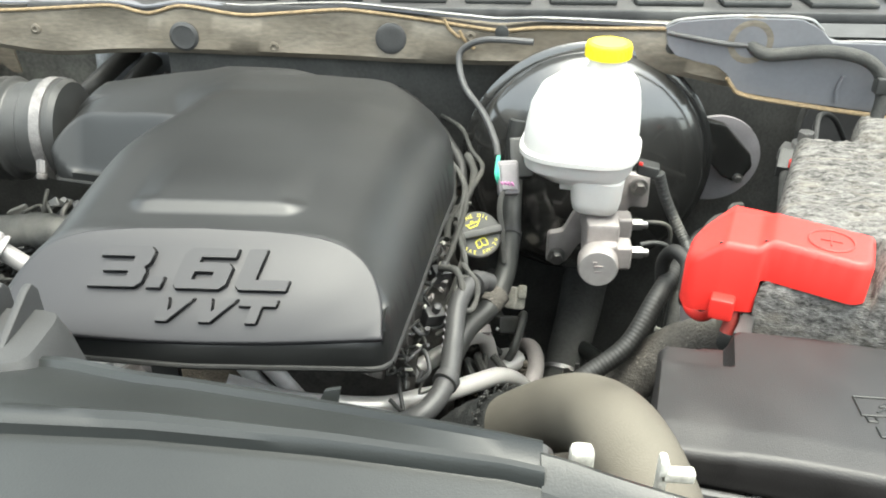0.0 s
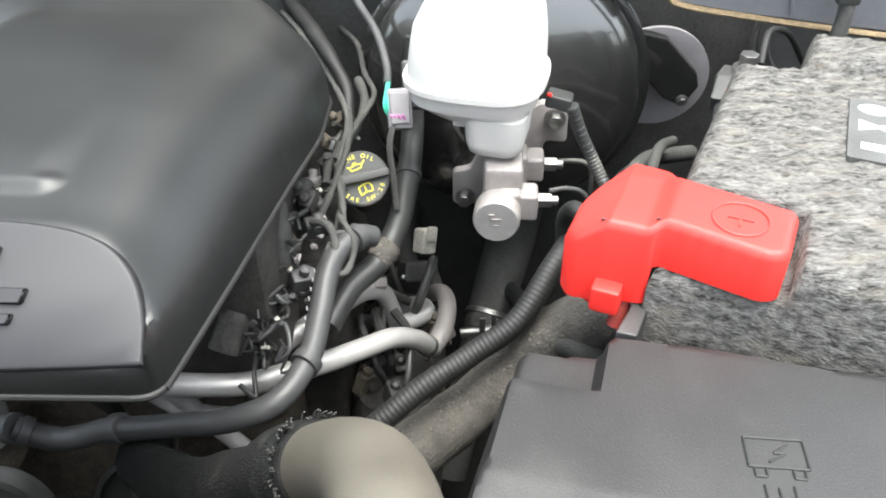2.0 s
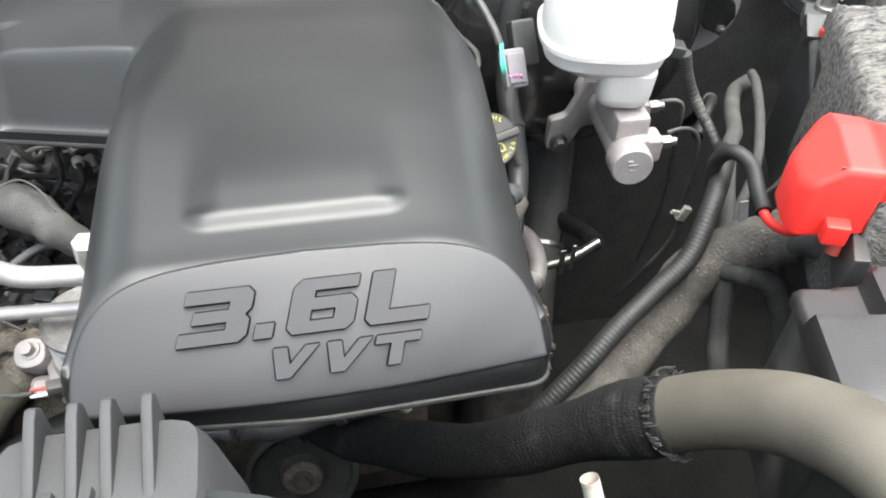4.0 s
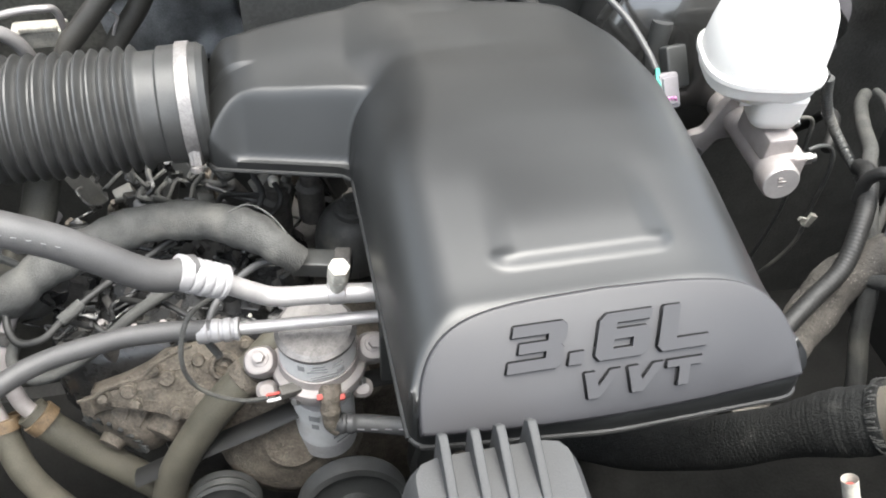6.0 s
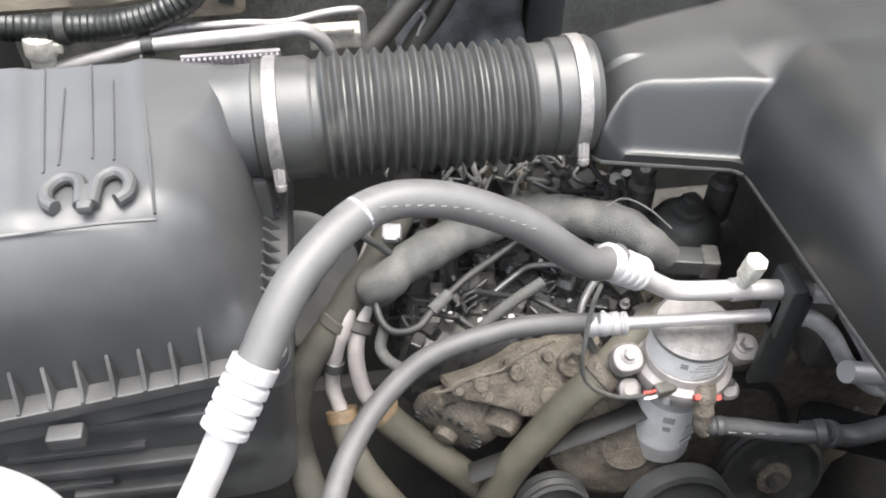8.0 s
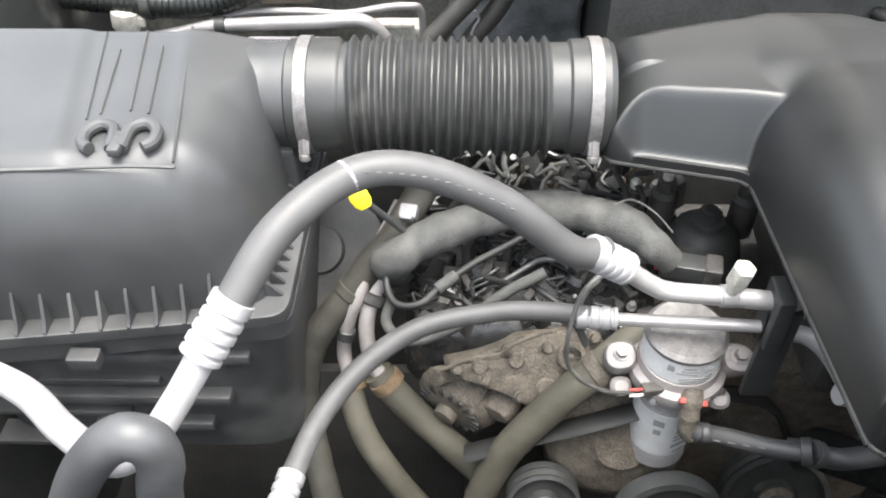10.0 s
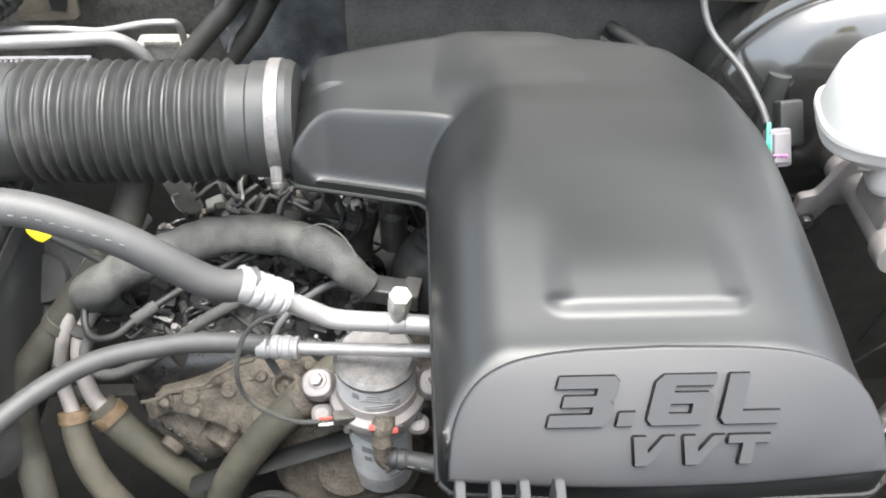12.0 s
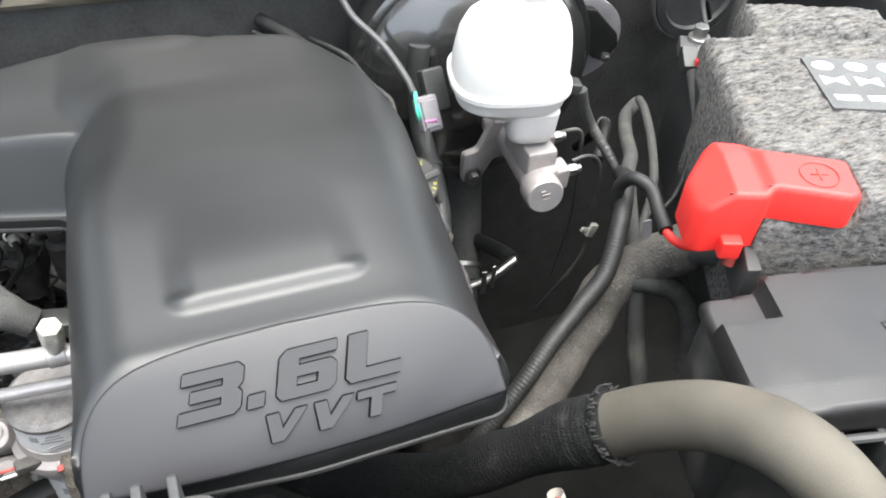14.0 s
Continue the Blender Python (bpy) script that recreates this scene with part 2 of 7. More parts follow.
def join(*meshes):
    bm = bmesh.new()
    for me in meshes:
        bm.from_mesh(me)
    out = bpy.data.meshes.new("m")
    bm.to_mesh(out)
    bm.free()
    for me in meshes:
        bpy.data.meshes.remove(me)
    return out


def box(x0, x1, y0, y1, z0, z1, bevel=0.0, seg=2):
    bm = bmesh.new()
    bmesh.ops.create_cube(bm, size=1.0)
    bmesh.ops.scale(bm, vec=(x1 - x0, y1 - y0, z1 - z0), verts=bm.verts)
    bmesh.ops.translate(bm, vec=((x0 + x1) / 2, (y0 + y1) / 2, (z0 + z1) / 2), verts=bm.verts)
    if bevel > 0:
        bmesh.ops.bevel(bm, geom=bm.edges[:], offset=bevel, segments=seg, profile=0.5, affect="EDGES")
    me = bpy.data.meshes.new("m")
    bm.to_mesh(me)
    bm.free()
    me.polygons.foreach_set("use_smooth", [True] * len(me.polygons))
    return me


def spline(pts, step=0.004):
    """Points along a smooth curve through pts at about even steps."""
    p = [Vector(q) for q in pts]
    p = [p[0] * 2 - p[1]] + p + [p[-1] * 2 - p[-2]]
    out = []
    for i in range(1, len(p) - 2):
        n = max(2, int((p[i + 1] - p[i]).length / step))
        for k in range(n):
            t = k / n
            a, b, c, d = p[i - 1:i + 3]
            out.append(0.5 * ((2 * b) + (c - a) * t + (2 * a - 5 * b + 4 * c - d) * t * t + (3 * b - a - 3 * c + d) * t ** 3))
    out.append(p[-2])
    return out


def tube(pts, r, seg=16, step=0.004, wave=None, cap=True, flat=1.0):
    """A tube along a smooth curve; wave(s) multiplies its radius at the length s."""
    c = spline(pts, step)
    n = len(c)
    tan = [(c[min(i + 1, n - 1)] - c[max(i - 1, 0)]).normalized() for i in range(n)]
    up = Vector((0, 0, 1)) if abs(tan[0].z) < 0.9 else Vector((1, 0, 0))
    u = (up - tan[0] * up.dot(tan[0])).normalized()
    verts, faces, s = [], [], 0.0
    for i in range(n):
        if i:
            s += (c[i] - c[i - 1]).length
            u = (u - tan[i] * u.dot(tan[i])).normalized()
        v = tan[i].cross(u)
        k = r * (wave(s) if wave else 1.0)
        for j in range(seg):
            a = 2 * math.pi * j / seg
            verts.append(c[i] + (u * math.cos(a) * flat + v * math.sin(a)) * k)
    for i in range(n - 1):
        for j in range(seg):
            faces.append((i * seg + j, i * seg + (j + 1) % seg, (i + 1) * seg + (j + 1) % seg, (i + 1) * seg + j))
    if cap:
        faces.append(tuple(range(seg)))
        faces.append(tuple(range((n - 1) * seg, n * seg)))
    return mesh_of(verts, faces)


def lathe(profile, seg=40):
    """A turned body about z from (radius, height) pairs."""
    verts, faces = [], []
    for r, z in profile:
        for j in range(seg):
            a = 2 * math.pi * j / seg
            verts.append((r * math.cos(a), r * math.sin(a), z))
    for i in range(len(profile) - 1):
        for j in range(seg):
            faces.append((i * seg + j, i * seg + (j + 1) % seg, (i + 1) * seg + (j + 1) % seg, (i + 1) * seg + j))
    faces.append(tuple(range(seg)))
    faces.append(tuple(range((len(profile) - 1) * seg, len(profile) * seg)))
    return mesh_of(verts, faces)


def loft(sections, seg=48, power=4.0):
    """A body from (cx, cy, z, half_x, half_y) sections with rounded-square outlines."""
    verts, faces = [], []
    for cx, cy, z, hx, hy in sections:
        for j in range(seg):
            a = 2 * math.pi * j / seg
            c, s = math.cos(a), math.sin(a)
            k = (abs(c) ** power + abs(s) ** power) ** (-1 / power)
            verts.append((cx + hx * c * k, cy + hy * s * k, z))
    for i in range(len(sections) - 1):
        for j in range(seg):
            faces.append((i * seg + j, i * seg + (j + 1) % seg, (i + 1) * seg + (j + 1) % seg, (i + 1) * seg + j))
    faces.append(tuple(range(seg)))
    faces.append(tuple(range((len(sections) - 1) * seg, len(sections) * seg)))
    return mesh_of(verts, faces)


def along(a, b):
    """A pose at a whose z axis points to b."""
    a, b = Vector(a), Vector(b)
    return Matrix.Translation(a) @ (b - a).to_track_quat("Z", "Y").to_matrix().to_4x4()


def prism(outline, z0, z1, bevel=0.0, seg=2):
    """A flat polygon of (x, y) raised from z0 to z1."""
    bm = bmesh.new()
    f = bm.faces.new([bm.verts.new((x, y, z0)) for x, y in outline])
    ext = bmesh.ops.extrude_face_region(bm, geom=[f])
    bmesh.ops.translate(bm, vec=(0, 0, z1 - z0), verts=[v for v in ext["geom"] if isinstance(v, bmesh.types.BMVert)])
    bmesh.ops.recalc_face_normals(bm, faces=bm.faces)
    if bevel > 0:
        bmesh.ops.bevel(bm, geom=bm.edges[:], offset=bevel, segments=seg, profile=0.5, affect="EDGES")
    me = bpy.data.meshes.new("m")
    bm.to_mesh(me)
    bm.free()
    me.polygons.foreach_set("use_smooth", [True] * len(me.polygons))
    return me


def drafted(outline, z0, z1, draft):
    """A raised flat shape whose walls slope inwards to its top."""
    bm = bmesh.new()
    f = bm.faces.new([bm.verts.new((x, y, z0)) for x, y in outline])
    bmesh.ops.inset_region(bm, faces=[f], thickness=draft, use_even_offset=True)
    bmesh.ops.translate(bm, vec=(0, 0, z1 - z0), verts=f.verts[:])
    bmesh.ops.recalc_face_normals(bm, faces=bm.faces)
    if f.normal.z < 0:
        bmesh.ops.reverse_faces(bm, faces=bm.faces)
    me = bpy.data.meshes.new("m")
    bm.to_mesh(me)
    bm.free()
    return me


def text_mesh(body, size, depth=0.0004, shear=0.0, bold=0.0):
    cu = bpy.data.curves.new("t", "FONT")
    cu.body, cu.size, cu.extrude, cu.shear, cu.offset = body, size, depth, shear, bold
    cu.align_x, cu.align_y = "CENTER", "CENTER"
    cu.resolution_u = 3
    ob = bpy.data.objects.new("t", cu)
    me = bpy.data.meshes.new_from_object(ob)
    bpy.data.objects.remove(ob)
    bpy.data.curves.remove(cu)
    return me


def hexbolt(r, h):
    """A flanged hexagon bolt head about z."""
    return join(lathe([(r * 1.45, 0), (r * 1.45, h * 0.25), (r * 1.2, h * 0.32)], 20), prism([(r * math.cos(k * math.pi / 3), r * math.sin(k * math.pi / 3)) for k in range(6)], h * 0.3, h, r * 0.1))


def smooth(a, b, x):
    t = np.clip((x - a) / (b - a), 0, 1)
    return t * t * (3 - 2 * t)


def eased(v, xs, zs, width=0.016):
    """Values zs over xs, with every corner between the straight runs rounded off."""
    g = np.linspace(xs[0] - 0.1, xs[-1] + 0.1, 900)
    w = np.exp(-0.5 * (np.arange(-60, 61) * (g[1] - g[0]) / width) ** 2)
    z = np.convolve(np.pad(np.interp(g, xs, zs), 60, mode="edge"), w / w.sum(), mode="valid")
    return np.interp(v, g, z)


def poly_distance(px, py, outline):
    """Signed distance to a closed outline (inside positive), and the nearest point on it."""
    best = np.full(px.shape, 1e9)
    nx, ny = np.zeros_like(px), np.zeros_like(py)
    inside = np.zeros(px.shape, bool)
    n = len(outline)
    for i in range(n):
        (ax, ay), (bx, by) = outline[i], outline[(i + 1) % n]
        dx, dy = bx - ax, by - ay
        t = np.clip(((px - ax) * dx + (py - ay) * dy) / (dx * dx + dy * dy + 1e-12), 0, 1)
        qx, qy = ax + t * dx, ay + t * dy
        d = np.hypot(px - qx, py - qy)
        near = d < best
        best = np.where(near, d, best)
        nx, ny = np.where(near, qx, nx), np.where(near, qy, ny)
        cross = ((ay > py) != (by > py)) & (px < (bx - ax) * (py - ay) / (by - ay + 1e-12) + ax)
        inside ^= cross
    return np.where(inside, best, -best), nx, ny


def shell(outline, height, skirt, cell=0.003):
    """A moulded shell: height(x, y, d) over a plan outline, with d the distance to its edge, and an edge drawn down to skirt(x, y)."""
    ox, oy = [p[0] for p in outline], [p[1] for p in outline]
    gx = np.arange(min(ox) - cell, max(ox) + 2 * cell, cell)
    gy = np.arange(min(oy) - cell, max(oy) + 2 * cell, cell)
    X, Y = np.meshgrid(gx, gy, indexing="ij")
    D, NX, NY = poly_distance(X, Y, outline)
    keep = D > -cell * 0.72
    snap = np.abs(D) <= cell * 0.72
    X, Y = np.where(snap, NX, X), np.where(snap, NY, Y)
    D = np.where(snap, 0.0, D)
    Z = height(X, Y, np.maximum(D, 0))
    idx = -np.ones(X.shape, int)
    cells = []
    for i in range(X.shape[0] - 1):
        for j in range(X.shape[1] - 1):
            if keep[i, j] and keep[i + 1, j] and keep[i + 1, j + 1] and keep[i, j + 1]:
                if not (snap[i, j] and snap[i + 1, j] and snap[i + 1, j + 1] and snap[i, j + 1]):
                    cells.append(((i, j), (i + 1, j), (i + 1, j + 1), (i, j + 1)))
    verts, faces = [], []
    for c in cells:
        f = []
        for i, j in c:
            if idx[i, j] < 0:
                idx[i, j] = len(verts)
                verts.append((X[i, j], Y[i, j], Z[i, j]))
            f.append(int(idx[i, j]))
        faces.append(tuple(f))
    edges = {}
    for f in faces:
        for k in range(4):
            a, b = f[k], f[(k + 1) % 4]
            key = (min(a, b), max(a, b))
            edges[key] = None if key in edges else (a, b)
    low = {}
    for e in edges.values():
        if e is None:
            continue
        for a in e:
            if a not in low:
                x, y, z = verts[a]
                low[a] = len(verts)
                verts.append((x, y, min(z - 0.0005, skirt(x, y))))
        faces.append((e[1], e[0], low[e[0]], low[e[1]]))
    me = mesh_of(verts, faces)
    bm = bmesh.new()
    bm.from_mesh(me)
    bmesh.ops.remove_doubles(bm, verts=bm.verts, dist=0.0002)
    bm.to_mesh(me)
    bm.free()
    return me


def rounded(outline, r, n=5):
    """A closed outline with its corners rounded by about r."""
    out, m = [], len(outline)
    for i in range(m):
        p, q, s = Vector(outline[i - 1]), Vector(outline[i]), Vector(outline[(i + 1) % m])
        rr = min(r, (p - q).length * 0.45, (s - q).length * 0.45)
        a, b = q + (p - q).normalized() * rr, q + (s - q).normalized() * rr
        for k in range(n + 1):
            t = k / n
            v = a * (1 - t) ** 2 + q * 2 * t * (1 - t) + b * t * t
            out.append((v.x, v.y))
    return out


# ---- setting ----
def sheet(x0, x1, y0, y1, z):
    return mesh_of([(x0, y0, z), (x1, y0, z), (x1, y1, z), (x0, y1, z)], [(0, 1, 2, 3)])


put("ground", sheet(-300, 300, -300, 300, 0), ASPHALT, label="dark grey asphalt under the truck", kind="structure", category="ground", sharp=0)
# bay walls: firewall, inner fenders, floor pan under the engine, raised hood above
put("wall_firewall_side", box(-0.445, -0.42, 1.12, 1.44, 0.0, 1.19), FIREWALL, label="dark side of the firewall recess", kind="structure", category="wall")
put("wall_firewall_lower", box(-1.2, -0.445, 1.40, 1.44, 0.0, 0.86), FIREWALL, label="dark lower wall of the firewall recess", kind="structure", category="wall")
put("wall_firewall_back", box(-1.2, -0.445, 1.38, 1.44, 0.86, 1.19), PADGREY, label="grey padded back of the firewall recess", kind="structure", category="wall")
put("wall_firewall", box(-0.42, 0.75, 1.12, 1.16, 0.0, 1.16), FIREWALL, label="dark firewall behind the engine", kind="structure", category="wall")
put("wall_fender_passenger", box(-1.3, -1.2, 0.15, 1.44, 0.0, 1.19, 0.01), BLACK, label="black inner fender panel", kind="structure", category="wall")
put("wall_fender_driver", box(0.66, 0.75, 0.15, 1.12, 0.0, 1.12, 0.01), BLACK, label="black inner fender panel", kind="structure", category="wall")
put("floor", box(-1.2, 0.66, 0.24, 1.12, 0.3, 0.34), UNDERTRAY, label="grimy black undertray below the engine", kind="structure", category="floor")
put("wall_front", box(-1.2, 0.66, 0.16, 0.24, 0.0, 1.02, 0.01), BLACK, label="black radiator wall at the front", kind="structure", category="wall")
HOOD = pose(0, 1.42, 1.57, 94, 0, 0)
put("windscreen", box(-1.1, 0.7, 0, 1.0, -0.006, 0.0), GLASS_DARK, m=pose(0, 1.52, 1.20, 60, 0, 0), label="dark tinted windscreen behind the cowl", kind="structure", category="windscreen")
put("hood", box(-1.2, 0.75, 0, 0.65, 0, 0.04, 0.01), HOODPAINT, m=HOOD.copy(), label="raised hood with a dusty grey underside", kind="structure", category="hood")


def cowl():
    """Cowl panel: an upright tan metal wall under a flange, with holes, and a black plastic grille above."""
    c = thing("cowl_panel", (0, 1.08, 1.12), "tan dirt-stained metal cowl panel with rubber plugs", "panel", kind="structure")

    def yy(x):
        return 1.105 - 0.10 * smooth(-0.2, 0.35, x)

    def lower(x):
        return float(eased(x, [-1.15, -0.96, -0.905, -0.865, -0.83, -0.71, -0.65, -0.60, -0.50, -0.42, -0.35, -0.227, -0.12, 0.0, 0.10, 0.235, 0.32], [1.122, 1.123, 1.129, 1.142, 1.150, 1.148, 1.137, 1.131, 1.138, 1.139, 1.137, 1.134, 1.131, 1.138, 1.148, 1.151, 1.135], 0.02))

    def upper(x):
        return float(eased(x, [-1.15, -0.80, -0.655, -0.50, -0.458, -0.42, -0.33, -0.194, -0.06, 0.02, 0.06, 0.22, 0.32], [1.200, 1.196, 1.193, 1.203, 1.188, 1.205, 1.190, 1.201, 1.190, 1.184, 1.193, 1.206, 1.206], 0.012))
    n = 150
    verts, faces = [], []
    for i in range(n + 1):
        x = -1.15 + 1.47 * i / n
        y = float(yy(x))
        low, top = lower(x), upper(x)
        dent = 0.004 * math.sin(x * 21) + 0.003 * math.sin(x * 47 + 1)
        rows = [(y + 0.03, low - 0.005), (y + 0.006, low), (y, low + 0.008), (y + 0.004 + dent, (low + top) / 2), (y + 0.006, top - 0.004), (y + 0.010, top), (y + 0.035, top + 0.003)]
        verts += [(x, a, b) for a, b in rows]
    k = 7
    for i in range(n):
        for j in range(k - 1):
            faces.append((i * k + j, (i + 1) * k + j, (i + 1) * k + j + 1, i * k + j + 1))
    put("panel", mesh_of(verts, faces), TAN, c)
    put("sealer_bead", tube([(x, float(yy(x)) + 0.006, upper(x) + 0.001) for x in np.linspace(-1.1, 0.24, 70)], 0.0024, 8, 0.01), SEALER, c, "orange-brown sealer bead")
    fl = [(x, float(yy(x)) + 0.018 + 0.004 * math.sin(x * 17), 0.6 * upper(x) + 0.4 * 1.197 + 0.007) for x in np.linspace(-1.1, 0.24, 60)]
    put("upper_flange", tube(fl, 0.009, 6, 0.02, flat=0.3), GREYMETAL, c, "grey folded upper flange")
    put("flange_edge", tube([(x, y - 0.008, z + 0.003) for x, y, z in fl[33:]], 0.0014, 6, 0.02), STEEL, c, "bright flange edge")
    for x, z in ((-0.62, 1.170), (-0.29, 1.150), (-0.02, 1.176), (-0.78, 1.158)):
        put("weld_dimple", lathe([(0.007, 0), (0.007, 0.002), (0.004, 0.003), (0.002, 0.001)], 16), TAN, c, m=pose(x, float(yy(x)) + 0.003, z, 90, 0, 0))
    for x, z in ((-0.055, 1.185), (-0.035, 1.172)):
        put("sealer_smear", tube([(x, float(yy(x)) - 0.001, z + 0.012), (x + 0.006, float(yy(x)) - 0.001, z), (x + 0.02, float(yy(x)) - 0.002, z - 0.012)], 0.0022, 6), SEALER, c, "brown sealer smear")
    for x, z, rx in ((-0.413, 1.163, 0.020), (-0.128, 1.166, 0.021)):
        put("rubber_plug", lathe([(rx, 0), (rx, 0.003), (rx * 0.8, 0.005), (rx * 0.5, 0.004)], 28), BOXBLACK, c, "round black rubber plug", m=pose(x, float(yy(x)) + 0.003, z, 90, 0, 0))
    # grey reinforcing plate on the driver's side
    g = thing("strut_plate", (0.35, 1.0, 1.15), "light grey painted steel plate on the cowl", "bracket", kind="structure")
    out = [(0.213, 1.218), (0.229, 1.226), (0.29, 1.232), (0.366, 1.232), (0.388, 1.222), (0.406, 1.206), (0.47, 1.206), (0.70, 1.200), (0.70, 1.105), (0.493, 1.121), (0.376, 1.133), (0.312, 1.142), (0.298, 1.152), (0.292, 1.164), (0.278, 1.174), (0.259, 1.177), (0.228, 1.185), (0.217, 1.198)]
    put("plate", prism(out, 0, 0.006, 0.001), GREYMETAL, g, m=pose(0, 1.006, 0, 90, 0, -3))
    put("lower_lip", tube([(0.292, 0.985, 1.160), (0.300, 0.983, 1.149), (0.314, 0.981, 1.140), (0.376, 0.977, 1.131), (0.493, 0.970, 1.118), (0.7, 0.958, 1.10)], 0.0042, 8, flat=0.6), SEALER, g, "sealed lower lip")
    put("upper_edge", tube([(0.213, 0.993, 1.219), (0.229, 0.992, 1.227), (0.29, 0.989, 1.233), (0.366, 0.985, 1.233), (0.388, 0.984, 1.223), (0.406, 0.983, 1.207), (0.47, 0.980, 1.207), (0.7, 0.968, 1.201)], 0.002, 8), STEEL, g, "bright folded edge")
    put("grommet_hole", lathe([(0.031, 0), (0.031, 0.003), (0.024, 0.005), (0.016, 0.004), (0.013, -0.004), (0.0, -0.005)], 28), TAN, g, "rust-stained cable grommet", m=pose(0.312, 0.988, 1.204, 90, 0, -3))
    put("swage_line", tube([(0.425, 0.974, 1.168), (0.421, 0.974, 1.15), (0.424, 0.974, 1.135)], 0.0022, 8), GREYMETAL, g, "pressed swage line")
    for x, z in ((0.237, 1.219), (0.224, 1.193)):
        put("plug", lathe([(0.008, 0), (0.008, 0.003), (0.004, 0.004)], 16), BLACK, g, "small black plug", m=pose(x, 0.996, z, 90, 0, -3))
    put("plug", lathe([(0.009, 0), (0.009, 0.003), (0.004, 0.004)], 16), BLACK, c, "small black plug", m=pose(0.02, 1.05, 1.192, 90, 0, -5))
    # plastic grille over the cowl
    gr = thing("cowl_grille", (0, 1.2, 1.2), "black plastic cowl grille below the windscreen", "grille", kind="structure")
    put("tray", join(box(-0.63, 0.75, 1.115, 1.5, 1.19, 1.205, 0.004), box(-1.2, -0.63, 1.31, 1.5, 1.19, 1.205, 0.004)), BOXBLACK, gr)
    for i in range(11):
        x = -0.605 + i * 0.115
        put("louvre", box(x, x + 0.09, 1.135, 1.30, 1.205, 1.213, 0.003), BLACK, gr)
    put("wiper_arm", tube([(0.3, 1.2, 1.235), (0.5, 1.17, 1.235), (0.7, 1.16, 1.23)], 0.008, 10), BLACK, gr)


cowl()


def front_support():
    """Moulded radiator cover at the front of the bay, stepped down towards the engine."""
    s = thing("radiator_cover", (-0.1, 0.25, 1.0), "black moulded plastic radiator cover at the grille", "cover")
    # sections run along the bar: (distance from the rear edge forwards, height)
    prof = [(0.012, 1.02), (0.004, 1.20), (0.001, 1.233), (-0.001, 1.2368), (-0.005, 1.2372), (-0.009, 1.2345), (-0.030, 1.2285), (-0.033, 1.2285), (-0.0345, 1.2345), (-0.037, 1.2360), (-0.044, 1.2358), (-0.0475, 1.2335), (-0.049, 1.2280), (-0.053, 1.2275), (-0.085, 1.230), (-0.14, 1.225), (-0.16, 1.20), (-0.16, 1.02)]
    xs = list(np.linspace(-0.62, 0.03, 40))
    verts, faces = [], []
    for x in xs:
        edge = float(np.interp(x, [-0.62, -0.244, -0.152, -0.065, 0.016, 0.05], [0.338, 0.325, 0.314, 0.298, 0.279, 0.27]))
        back = float(np.interp(x, [-0.62, -0.36, -0.30, -0.247, -0.188, -0.163, -0.07, 0.016], [0.03, 0.06, 0.075, 0.056, 0.028, 0.024, 0.012, 0.0]))
        drop = float(np.interp(x, [-0.62, -0.30, -0.247, -0.188, -0.163, -0.07, 0.016], [0.068, 0.065, 0.047, 0.027, 0.024, 0.013, 0.0]))
        for a, z in prof:
            k = float(np.interp(x, [-0.24, 0.016], [1.0, 0.42])) if a > -0.06 else 1.0
            rear = a > -0.02
            verts.append((x, edge + a * (k if a < 0 else 1) + (back if rear else 0.0), z - (drop if rear and z > 1.1 else 0.0)))
    k = len(prof)
    for i in range(len(xs) - 1):
        for j in range(k - 1):
            faces.append((i * k + j, (i + 1) * k + j, (i + 1) * k + j + 1, i * k + j + 1))
    faces.append(tuple(range(k)))
    faces.append(tuple(range((len(xs) - 1) * k, len(xs) * k)))
    put("cover_panel", mesh_of(verts, faces), FRONTBLACK, s)
    # lower front panel running on past the raised strip, below the hose end
    front = [(0.0, 1.02), (0.0, 1.222), (-0.001, 1.2345), (-0.004, 1.2360), (-0.010, 1.2335), (-0.018, 1.228), (-0.05, 1.229), (-0.12, 1.22), (-0.13, 1.02)]
    xs2 = list(np.linspace(0.029, 0.34, 24))
    v2, f2 = [], []
    for x in xs2:
        e2 = float(np.interp(x, [0.029, 0.044, 0.060, 0.092, 0.14, 0.34], [0.271, 0.266, 0.2585, 0.2467, 0.232, 0.195]))
        v2 += [(x, e2 + a, z) for a, z in front]
    q = len(front)
    for i in range(len(xs2) - 1):
        for j in range(q - 1):
            f2.append((i * q + j, (i + 1) * q + j, (i + 1) * q + j + 1, i * q + j + 1))
    f2 += [tuple(range(q)), tuple(range((len(xs2) - 1) * q, len(xs2) * q))]
    put("side_panel", mesh_of(v2, f2), FRONTBLACK, s)
    put("end_block", loft([(0.030, 0.280, 1.19, 0.007, 0.009), (0.030, 0.278, 1.224, 0.006, 0.007), (0.029, 0.277, 1.229, 0.004, 0.004)], 20, 3), BOXBLACK, s, "worn grey strip end")
    put("retainer_clip", box(0.042, 0.053, 0.268, 0.277, 1.215, 1.236, 0.003), BEIGE, s, "aged white retainer clip")
    put("retainer_clip", join(box(0.080, 0.084, 0.262, 0.270, 1.215, 1.238, 0.0015), box(0.080, 0.096, 0.262, 0.268, 1.226, 1.232, 0.0015)), BEIGE, s, "aged white retainer clip")
